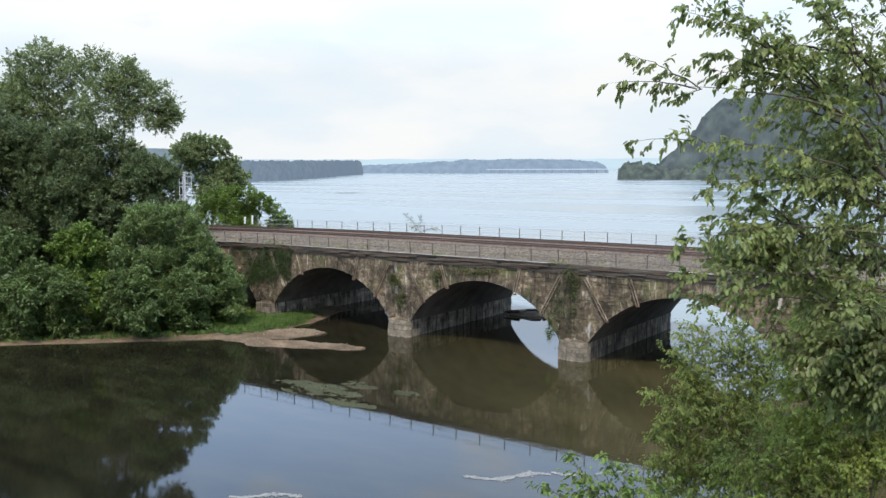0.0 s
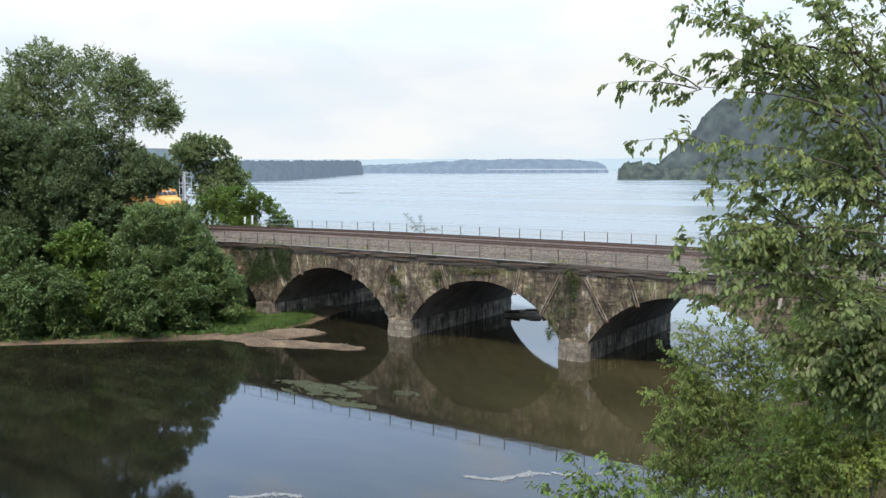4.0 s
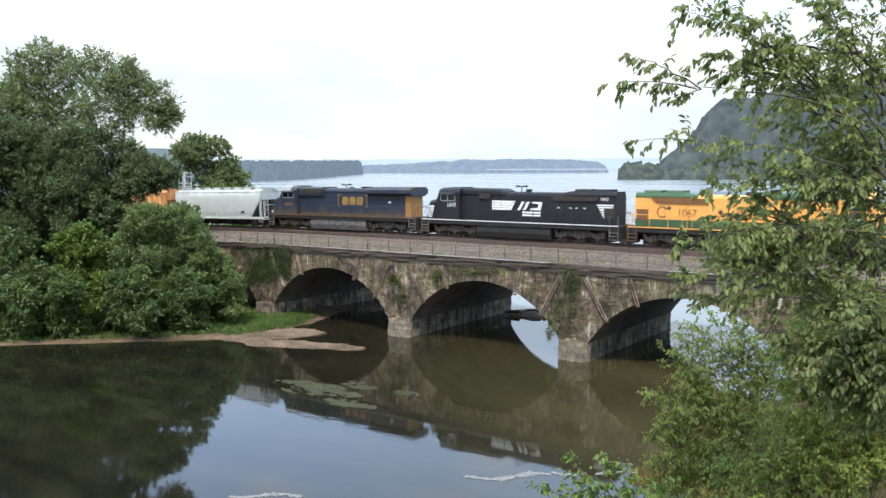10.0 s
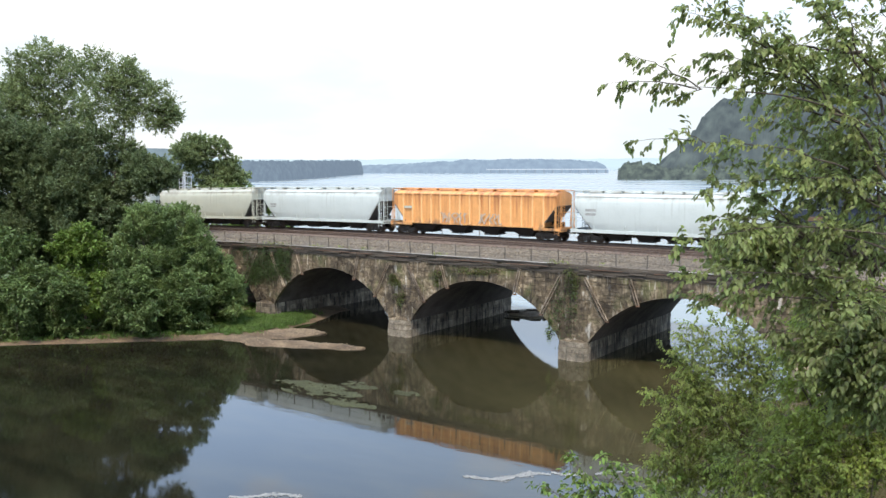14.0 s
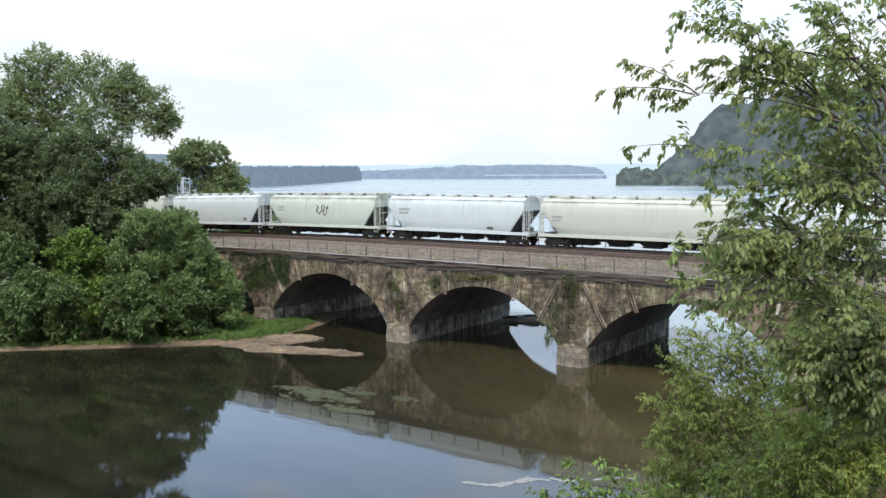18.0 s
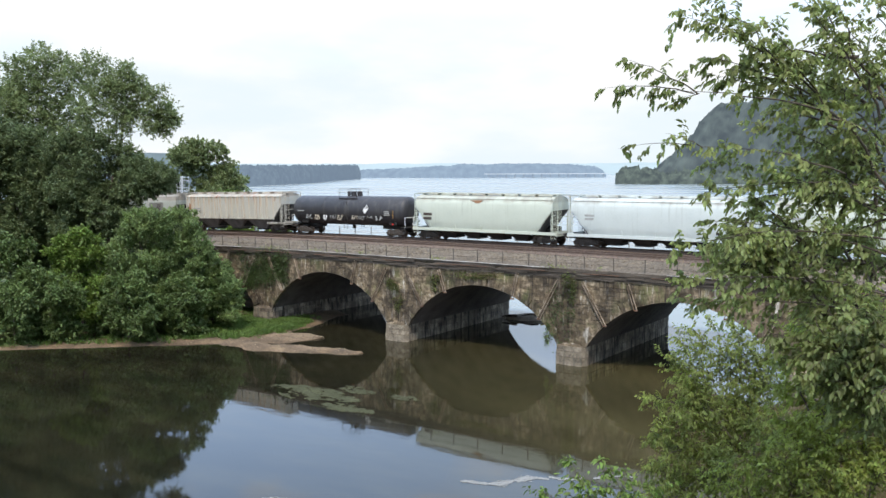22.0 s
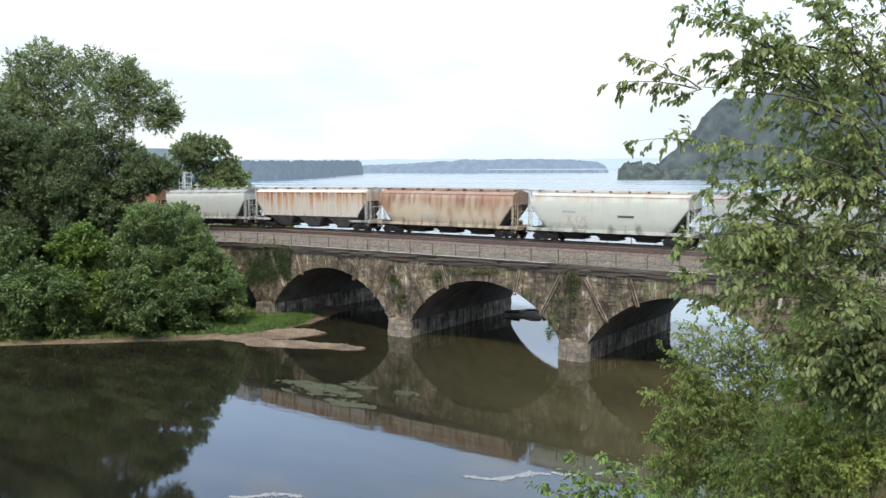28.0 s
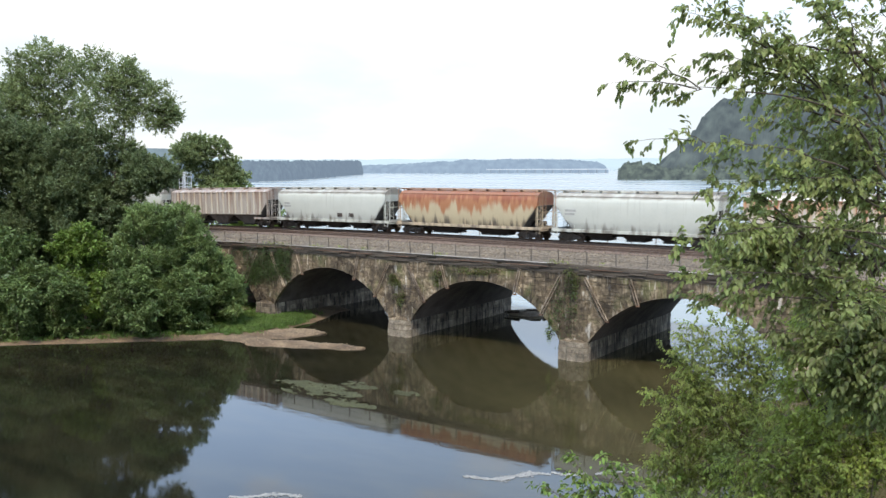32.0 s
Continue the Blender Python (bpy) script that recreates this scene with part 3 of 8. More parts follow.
def bridge_core():
    """Piers, spandrels and barrels behind the facing stones, one mesh a span and a pier."""
    br = tagged(new("bridge"), "long weathered stone arch railway bridge over the creek", "bridge", kind="structure")
    y0, y1 = FACE_Y + 0.10, BACK_Y
    top = 7.0
    for c in SPAN_CENTRES:
        n = 26
        g = Geo()
        us = [HALF_SPAN * math.sin(-math.pi / 2 + math.pi * i / n) for i in range(n + 1)]
        for u0, u1 in zip(us, us[1:]):
            za, zb = arch_z(u0), arch_z(u1)
            x0, x1 = c + u0, c + u1
            g.add([(x0, y0, za), (x1, y0, zb), (x1, y0, top + dip(x1)), (x0, y0, top + dip(x0))], [(0, 1, 2, 3)])
            g.add([(x0, y1, za), (x1, y1, zb), (x1, y1, top + dip(x1)), (x0, y1, top + dip(x0))], [(3, 2, 1, 0)])
            g.add([(x0, y0, top + dip(x0)), (x1, y0, top + dip(x1)), (x1, y1, top + dip(x1)), (x0, y1, top + dip(x0))], [(0, 1, 2, 3)])
        part("spandrel", g, MORTAR, br)
        g = Geo()
        for u0, u1 in zip(us, us[1:]):
            za, zb = arch_z(u0), arch_z(u1)
            g.add([(c + u0, y0, za), (c + u1, y0, zb), (c + u1, y1, zb), (c + u0, y1, za)], [(0, 3, 2, 1)])
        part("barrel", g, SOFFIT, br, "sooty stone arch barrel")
    edges = [BRIDGE_X0] + [e for c in SPAN_CENTRES for e in (c - HALF_SPAN, c + HALF_SPAN)] + [BRIDGE_X1]
    for x0, x1 in zip(edges[::2], edges[1::2]):
        g = Geo().box(x0, x1, y0, y1, -2.5, top - 0.3)
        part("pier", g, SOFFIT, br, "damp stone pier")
    return br


bridge = bridge_core()


def deck():
    g = Geo()
    xs = [BRIDGE_X0 - 90 + 4 * i for i in range(64)]
    prof = [(FACE_Y - 0.05, 7.0), (FACE_Y - 0.05, 7.22), (-11.2, 7.28), (-10.6, 7.54), (-8.1, 7.76)]
    prof2 = [(-8.1, 7.76), (-7.6, 7.872), (-0.8, 7.872), (-0.2, 7.93), (1.2, 7.55), (BACK_Y - 0.1, 7.35), (BACK_Y - 0.1, 7.0)]
    for nm, pr, mat, lab in (("ballast_shoulder", prof, BALLAST, "grey gravel strip along the bridge deck"), ("track_bed", prof2, BROWN_BALLAST, "rust-brown ballast under two tracks")):
        g = Geo()
        k = len(pr)
        vs = []
        for i, x in enumerate(xs):
            for j, (y, z) in enumerate(pr):
                e = 0.05 * noise.noise((x * 0.7, y, 2.0)) if 0 < j < k - 1 else 0
                vs.append((x, y, z + (dip(x) if y < -10 or y > 1 else rail_dip(x)) + e))
        g.add(vs, [(i * k + j, (i + 1) * k + j, (i + 1) * k + j + 1, i * k + j + 1) for i in range(len(xs) - 1) for j in range(k - 1)])
        single(nm, g, mat, lab, "ballast", kind="structure", smooth=True)
    # coping beam along the near edge, and its ledge and pipe
    cp = tagged(new("coping"), "dark weathered coping beam along the edge of the bridge", "coping", kind="structure")
    rr = random.Random(19)
    rest = Geo()
    for z0, z1, lo, hi in ((6.48, 6.62, 0.02, 0.10), (6.62, 6.75, 0.03, 0.12), (6.75, 6.9, 0.06, 0.2), (6.9, 7.04, 0.10, 0.22), (7.04, 7.19, 0.06, 0.16)):
        x = BRIDGE_X0
        while x < BRIDGE_X1:
            w = rr.uniform(0.5, 2.2)
            d = dip(x + w / 2)
            q = rr.uniform(lo, hi)
            if rr.random() < 0.93:
                lift = rr.uniform(-0.02, 0.025)
                box = (x + 0.01, x + w - 0.01, FACE_Y - q, FACE_Y + 0.25, z0 + 0.005 + d + lift, z1 - 0.005 + d + lift)
                if -30 < x < -4:
                    part("slab", Geo().box(*box), COPING, cp)
                else:
                    rest.box(*box)
            x += w
    part("slabs", rest, COPING, cp)["kind"] = "stuff"
    x = BRIDGE_X0
    while x < BRIDGE_X1:
        w = rr.uniform(2.5, 6.0)
        if rr.random() < 0.85:
            pts = [(x + w * k / 3, FACE_Y - 0.2 + rr.uniform(-0.02, 0.02), 7.235 + dip(x + w * k / 3) + rr.uniform(-0.012, 0.012)) for k in range(4)]
            part("pipe", Geo().tube(pts, 0.03, 6), PIPE, cp, "pale pipe laid along the edge", smooth=True)
        x += w + 0.05
    x = BRIDGE_X0
    while x < BRIDGE_X1:
        w = rr.uniform(2.0, 7.0)
        part("pipe", Geo().tube([(x, FACE_Y - 0.33, 6.96 + dip(x) + rr.uniform(-0.03, 0.03)), (x + w, FACE_Y - 0.33, 6.96 + dip(x + w) + rr.uniform(-0.03, 0.03))], 0.025, 6), RUST, cp, "thin rusty pipe", smooth=True)
        x += w + rr.uniform(0.5, 4.0)


deck()


def tracks():
    for y in TRACK_Y:
        t = tagged(new("track"), "railway track of rusty rails on tarred wooden ties", "track", kind="structure")
        xs = [BRIDGE_X0 - 88 + 3 * i for i in range(78)]
        sec = [(-0.07, 0), (0.07, 0), (0.07, 0.025), (0.015, 0.04), (0.015, 0.13), (0.036, 0.14), (0.036, 0.17), (-0.036, 0.17), (-0.036, 0.14), (-0.015, 0.13), (-0.015, 0.04), (-0.07, 0.025)]
        for s in (-0.75, 0.75):
            g = Geo()
            k = len(sec)
            g.add([(x, y + s + a, RAIL_Z - 0.17 + b + rail_dip(x)) for x in xs for a, b in sec],
                  [(i * k + j, i * k + (j + 1) % k, (i + 1) * k + (j + 1) % k, (i + 1) * k + j) for i in range(len(xs) - 1) for j in range(k)])
            part("rail", g, RAIL, t)
        tie = Geo().box(-0.11, 0.11, -1.3, 1.3, -0.16, 0.0).mesh("tie", TIE)
        rng = random.Random(int(y * 10) + 5)
        rest = Geo()
        for i in range(230):
            x = BRIDGE_X0 - 60 + 0.62 * i
            z = RAIL_Z - 0.171 + rail_dip(x)
            if -58 < x < 8:
                part("tie", tie, TIE, t, at=pose(x, y + rng.uniform(-0.05, 0.05), z, 0, 0, rng.uniform(-1, 1)))
            else:
                rest.box(x - 0.11, x + 0.11, y - 1.3, y + 1.3, z - 0.16, z)
        r = part("ties", rest, TIE_REST, t)
        r["kind"] = "stuff"


tracks()


def fences():
    f = tagged(new("near_fence"), "low rusty post and cable fence along the bridge edge", "fence", kind="structure")
    post = Geo().box(-0.03, 0.03, -0.03, 0.03, 0, 1.04).mesh("post", POST)
    xs = [-61.0 + 2.43 * i for i in range(36)]
    rng = random.Random(4)
    for x in xs:
        part("post", post, POST, f, at=pose(x, -11.72, 7.2 + dip(x), rng.uniform(-3, 3), rng.uniform(-2, 2), 0))
    for h in (0.45, 1.0):
        g = Geo()
        for a, b in zip(xs, xs[1:]):
            m = (a + b) / 2
            g.tube([(a, -11.78, 7.2 + h + dip(a)), (m, -11.78, 7.2 + h - 0.03 + dip(m)), (b, -11.78, 7.2 + h + dip(b))], 0.016, 5)
        part("cable", g, POST, f)
    f = tagged(new("far_fence"), "thin grey metal railing along the river side of the bridge", "fence", kind="structure")
    post = Geo().box(-0.03, 0.03, -0.03, 0.03, 0, 1.15).mesh("post", POST)
    xs = [-62.1 + 2.43 * i for i in range(36)]
    for x in xs:
        part("post", post, POST, f, at=pose(x, 4.75, 7.3 + dip(x)))
    for h in (0.55, 1.12):
        g = Geo().tube([(x, 4.75, 7.3 + h + dip(x)) for x in xs], 0.022, 5)
        part("railing", g, RAILING, f)


fences()


# ================= trees and shrubs =================
def crown_points(rng, lobes, density, clump, rise=0.25, shoot=1.0):
    """Leaf centres and directions in many small outward sprays over the lobes (x, y, z, radius)."""
    out, ways = [], []
    for lx, ly, lz, lr in lobes:
        k = max(10, int(density * 12.6 * lr * lr / clump))
        d = rng.normal(size=(k, 3))
        d[:, 2] = d[:, 2] * 0.9 + 0.15
        d /= np.linalg.norm(d, axis=1)[:, None]
        r = lr * rng.uniform(0.25, 1.0, k) ** 0.55
        cc = np.array([lx, ly, lz]) + d * r[:, None] * np.array([1, 1, 0.9])
        ln = (lr * rng.uniform(0.18, 0.5, k) + 0.15) * rng.uniform(1.0, shoot, k)
        wd = 0.10 + 0.055 * lr * rng.uniform(0.5, 1.6, k)
        way = d + np.array([0, 0, rise]) + rng.normal(size=(k, 3)) * 0.45
        way /= np.linalg.norm(way, axis=1)[:, None]
        t = rng.uniform(0, 1, (k, clump))
        taper = (1.15 - t) * np.repeat(wd, clump).reshape(k, clump)
        pts = cc[:, None] + way[:, None] * (t * ln[:, None])[..., None] + rng.normal(size=(k, clump, 3)) * taper[..., None]
        out.append(pts.reshape(-1, 3))
        ways.append((way[:, None] * 0.75 + rng.normal(size=(k, clump, 3)) * 0.45).reshape(-1, 3))
    return np.concatenate(out), np.concatenate(ways)


def limb_path(a, b, rng, sag=0.08, k=6, wob=0.05):
    a, b = Vector(a), Vector(b)
    n = (b - a).length
    pts = []
    for i in range(k + 1):
        t = i / k
        p = a.lerp(b, t)
        j = wob * n * math.sin(math.pi * t)
        pts.append(p + Vector((rng.uniform(-j, j), rng.uniform(-j, j), sag * n * math.sin(math.pi * t))))
    return pts


def tree(name, label, base, lobes, leaf, density, mat, seed, trunk_r=0.35, category="tree", clump=22, z0=None, group="", fork=0.35, slim=0.6, rise=0.25, shoot=1.0):
    """A tapered trunk with limbs to each lobe of the crown and many small leaves. Lobes are (dx, dy, z, radius)."""
    bx, by = base
    gz = ground_z(bx, by) if z0 is None else z0
    rng = np.random.default_rng(seed)
    rr = random.Random(seed)
    t = thing(name, label, category, group, at=pose(bx, by, gz))
    lobes = [(a, b, c - gz, d) for a, b, c, d in lobes]
    top = max(l[2] for l in lobes)
    cx, cy = sum(l[0] for l in lobes) / len(lobes), sum(l[1] for l in lobes) / len(lobes)
    spine = limb_path((0, 0, -0.4), (cx, cy, top * 0.86), rr, 0.0, 8, 0.03)
    g = Geo().tube(spine, [trunk_r * (1 - 0.88 * i / 8) for i in range(9)], 8)
    part("trunk", g, BARK, t, smooth=True)
    # limbs branch from the trunk or from limbs that stand already
    nodes = [(p, trunk_r * (0.42 - 0.04 * i)) for i, p in enumerate(spine) if i >= fork * 8 - 0.5]
    near = lambda l: min((p - Vector(l[:3])).length for p in spine)
    for lx, ly, lz, lr in sorted(lobes, key=near):
        c = Vector((lx, ly, lz))
        start, r0 = min(nodes, key=lambda q: (q[0] - c).length + 1.5 * max(0.0, q[0].z - c.z + 0.4 * lr))
        path = limb_path(start, c, rr, 0.06, 5, 0.06)
        r1 = r0 * 0.45
        g = Geo().tube(path, [r0 * 0.8 + (r1 - r0 * 0.8) * i / 5 for i in range(6)], 6)
        nodes += [(path[3], r0 * 0.6), (path[5], r1)]
        for _ in range(4):
            d = Vector((rr.uniform(-1, 1), rr.uniform(-1, 1), rr.uniform(-0.3, 1))).normalized() * lr * rr.uniform(0.6, 0.95)
            q = path[rr.choice((3, 4, 5))]
            w = max(0.012, r1 * 0.6)
            g.tube(limb_path(q, c + d, rr, 0.04, 3, 0.06), [w, w * 0.75, w * 0.5, w * 0.25], 5)
        part("limb", g, BARK, t, smooth=True)
    pts, ways = crown_points(rng, lobes, density, clump, rise, shoot)
    part("crown", leaf_mesh("crown", pts, leaf, mat, seed, 0.25, slim, simple=True, ways=ways), mat, t)
    return t


def rand_lobes(seed, n, rx, ry, z0, z1, r0, r1, low=0.45):
    """Lobes spread through a crown that is widest in its middle; low widens its foot."""
    rr = random.Random(seed)
    out = []
    for i in range(n):
        t = (i + rr.random()) / n
        w = max(low * (1 - t), math.sin(math.pi * (0.16 + 0.72 * t)) ** 0.8)
        a = rr.uniform(0, 2 * math.pi)
        q = rr.uniform(0.3, 1.0)
        out.append((rx * w * q * math.cos(a), ry * w * q * math.sin(a), z0 + (z1 - z0) * t, rr.uniform(r0, r1)))
    return out


def height_at(line, a):
    for (a0, z0), (a1, z1) in zip(line, line[1:]):
        if a0 <= a <= a1:
            return z0 + (z1 - z0) * (a - a0) / (a1 - a0)
    return line[0][1] if a < line[0][0] else line[-1][1]


def stand(dist, across):
    """A spot on the ground that far ahead of the viewpoint and that far across from its axis."""
    q = EYE + AHEAD * dist + RIGHT * across
    return q.x, q.y


def outline_lobes(seed, across, top, low, n, r0, r1, deep, edge=1.3):
    """Lobes for a crown with the given top and bottom outline, (metres across, height): a rim along the top and a filling of n more."""
    rr = random.Random(seed)
    out = []

    def add(a, z, r, q):
        p = RIGHT * (a - across) + AHEAD * q
        out.append((p.x, p.y, z, r))
    a = top[0][0]
    while a < top[-1][0]:
        r = rr.uniform(r0, (r0 + r1) / 2)
        add(a, height_at(top, a) - r * rr.uniform(0.85, 1.2), r, rr.uniform(-0.5, 0.5) * deep)
        a += edge * r * rr.uniform(0.7, 1.1)
    for i in range(n):
        a = rr.uniform(top[0][0], top[-1][0])
        hi, lo = height_at(top, a), height_at(low, a)
        r = min(rr.uniform(r0, r1), max(0.5, (hi - lo) * 0.45))
        t = (i + rr.random()) / n
        add(a, lo + r * 0.7 + max(0.0, hi - lo - 1.9 * r) * t, r, rr.uniform(-1, 1) * deep * math.sqrt(max(0.1, 1 - t * t)))
    return out


def bank_tree(name, label, dist, across, top, low, n, r0, r1, deep, leaf, density, mat, seed, trunk_r, category="tree", clump=22, z0=None, group="", slim=0.6, rise=0.25, fork=0.35, shoot=1.0):
    return tree(name, label, stand(dist, across), outline_lobes(seed, across, top, low, n, r0, r1, deep), leaf, density, mat, seed, trunk_r, category, clump, z0, group, fork, slim, rise, shoot)


# tall trees behind the shrubs on the west bank
bank_tree("maple_tree", "tall leafy maple with a ragged dark crown on the bank", 100, -45.4,
          ((-49.6, 24.6), (-48.2, 27.0), (-47.0, 28.4), (-45.4, 29.7), (-44.4, 28.6), (-43.4, 28.3), (-42.0, 28.2), (-40.8, 26.2), (-40.0, 24.6)),
          ((-49.6, 19.0), (-47.3, 14.0), (-40.0, 14.0)), 50, 0.7, 1.6, 2.6, 0.25, 46, LEAF_BIG, 21, 0.5, shoot=2.4)
bank_tree("maple_tree", "dark maple with an airy bough leaning out over the railway", 88.5, -34.6,
          ((-36.6, 25.8), (-35.7, 26.8), (-34.5, 26.7), (-33.6, 26.0), (-32.5, 25.5), (-31.0, 25.7), (-30.3, 24.0), (-29.0, 23.3), (-28.0, 23.4), (-27.4, 21.7), (-27.0, 20.2)),
          ((-36.6, 15.0), (-35.0, 15.5), (-33.0, 17.6), (-31.6, 18.6), (-29.8, 18.6), (-28.2, 17.8), (-27.0, 19.5)), 150, 0.32, 0.8, 1.8, 0.22, 46, LEAF_BIG, 22, 0.36, clump=13, fork=0.5, rise=0.45, shoot=3.2)
# lower trees: their shade is painted in with the darker leaf colour
bank_tree("maple_tree", "broad green tree behind the shrubs on the bank", 86, -33.0,
          ((-38.2, 18.4), (-36.2, 18.7), (-34.1, 19.1), (-32.9, 18.7), (-31.6, 17.9), (-30.2, 16.8), (-28.7, 16.0), (-27.4, 15.4), (-26.3, 14.2)),
          ((-38.2, 5.5), (-31.8, 6.5), (-30.6, 10.2), (-29.5, 12.2), (-26.3, 14.0)), 62, 0.9, 1.8, 2.4, 0.24, 56, LEAF_DARK_SHADE, 23, 0.4, shoot=1.3)
bank_tree("maple_tree", "broad dark tree at the far end of the bank", 90, -43.0,
          ((-50.5, 23.4), (-48.6, 23.9), (-46.6, 22.6), (-45.4, 20.6), (-43.4, 19.8), (-41.6, 19.2), (-39.8, 18.8), (-37.6, 18.6)),
          ((-50.5, 5.5), (-37.6, 5.5)), 60, 1.1, 2.1, 3.0, 0.26, 50, LEAF_DARK_SHADE, 24, 0.4, shoot=1.3)
tree("maple_tree", "dense dark tree in the shade behind the shrubs", stand(97, -46.0), rand_lobes(15, 26, 8, 4, 4, 17, 1.8, 2.8), 0.32, 38, LEAF_DARK_SHADE, 25, 0.4)
tree("maple_tree", "low dense tree between the shrubs and the railway", stand(90, -36.2), rand_lobes(16, 26, 4.0, 3.6, 3, 12.5, 1.3, 2.2), 0.30, 40, LEAF_DARK_SHADE, 26, 0.3)
bank_tree("bank_shrub", "dense dark shrub in the shade below the railway", 85, -30.0,
          ((-33.6, 11.8), (-31.4, 11.4), (-29.6, 11.0), (-27.8, 10.8), (-26.2, 10.3), (-24.2, 9.4)), ((-33.6, 1.5), (-24.2, 1.5)), 46, 0.7, 1.3, 1.6, 0.25, 66, LEAF_DARK_SHADE, 52, 0.16, "shrub", 16, group="bank shrubs")
# on the river side of the line
bank_tree("round_tree", "round-topped green tree on the river side of the railway", 132, -35.0,
          ((-39.3, 18.6), (-38.8, 19.6), (-37.8, 20.0), (-36.0, 19.9), (-33.8, 19.6), (-32.6, 18.2), (-31.8, 16.8), (-30.8, 15.4), (-30.0, 13.0)),
          ((-39.3, 16.6), (-38.6, 15.6), (-37.6, 12.0), (-36.6, 6.0), (-29.4, 6.0)), 34, 0.9, 2.0, 2.6, 0.32, 46, LEAF_BIG, 31, 0.35, z0=2.0)
tree("round_tree", "small green tree beside the signal mast", stand(132, -41.5), rand_lobes(32, 10, 3.4, 3, 7, 14.5, 1.3, 2.1), 0.34, 42, LEAF_DARK_SHADE, 32, 0.3, z0=2.0)
bank_tree("round_shrub", "low round yellow-green shrub on the river side of the railway", 118, -28.4,
          ((-33.2, 9.8), (-32.0, 11.5), (-30.6, 12.1), (-28.8, 12.4), (-26.4, 12.2), (-24.4, 11.5), (-22.8, 10.4), (-21.8, 8.9)),
          ((-33.2, 5.0), (-21.8, 5.0)), 30, 0.8, 1.4, 1.8, 0.24, 62, LEAF_YELLOW, 33, 0.2, "shrub", z0=1.5)
# shrubs along the water
for label, base, lobes, leaf, mat, sd, slim in (
    ("tall leafy green shrub at the water's edge", (-54.4, -31.1), rand_lobes(41, 46, 3.8, 2.4, 0.6, 9.0, 0.4, 0.9, 1.1), 0.25, LEAF_BUSH, 41, 0.6),
    ("dense green shrub overhanging the creek", (-49.9, -30.3), rand_lobes(46, 36, 3.6, 1.8, 0.4, 5.6, 0.4, 0.85, 1.1), 0.25, LEAF_BUSH, 46, 0.6),
    ("leafy green shrub beside the bridge pier", (-42.6, -18.3), rand_lobes(45, 32, 2.6, 2.0, 0.6, 5.8, 0.4, 0.8, 1.1), 0.25, LEAF_BUSH, 45, 0.6),
    ("low green shrub at the foot of the bank", (-44.7, -26.0), rand_lobes(47, 40, 3.8, 1.8, 0.4, 5.6, 0.4, 0.85, 1.1), 0.25, LEAF_BUSH, 47, 0.6),
    ("low green shrub at the foot of the bank", (-42.6, -22.6), rand_lobes(48, 40, 3.4, 1.8, 0.4, 4.8, 0.4, 0.85, 1.1), 0.25, LEAF_BUSH, 48, 0.6),
    ("dark green shrub overhanging the creek", (-51.5, -32.6), rand_lobes(49, 32, 3.4, 1.6, 0.3, 4.6, 0.4, 0.8, 1.1), 0.25, LEAF_BUSH, 49, 0.6),
):
    tree("bank_shrub", label, base, lobes, leaf, 84, mat, sd, 0.14, "shrub", 16, group="bank shrubs", slim=slim, rise=0.2, shoot=1.6)
bank_tree("bank_shrub", "bright green shrub with upswept sprays at the water's edge", 78.5, -32.6,
          ((-35.2, 8.0), (-34.3, 8.9), (-33.4, 9.5), (-32.5, 9.9), (-31.8, 9.3), (-30.9, 8.3), (-30.0, 7.0)), ((-35.2, 0.8), (-30.0, 0.8)), 40, 0.4, 0.85, 1.6, 0.26, 84, LEAF_YELLOW, 42, 0.14, "shrub", 16, group="bank shrubs", rise=0.5, shoot=1.8)
bank_tree("willow_shrub", "grey-green willow shrub with upright shoots on the bank", 79, -26.2,
          ((-30.2, 7.8), (-29.2, 9.4), (-27.7, 11.6), (-26.6, 11.3), (-25.7, 11.3), (-24.8, 10.9)), ((-30.2, 1.0), (-24.8, 1.0)), 60, 0.4, 0.85, 2.0, 0.32, 92, LEAF_WILLOW, 43, 0.15, "shrub", 16, group="bank shrubs", slim=0.30, rise=1.3, shoot=2.0)
bank_tree("willow_shrub", "grey-green willow shrub beside the bridge", 80.5, -22.6,
          ((-25.6, 11.0), (-24.3, 11.4), (-23.0, 11.0), (-22.6, 9.9), (-21.9, 8.6), (-20.8, 6.7), (-19.9, 5.5), (-19.0, 4.5)), ((-25.6, 1.0), (-19.0, 1.0)), 60, 0.4, 0.8, 1.8, 0.32, 92, LEAF_WILLOW, 44, 0.15, "shrub", 16, group="bank shrubs", slim=0.30, rise=1.3, shoot=2.0)


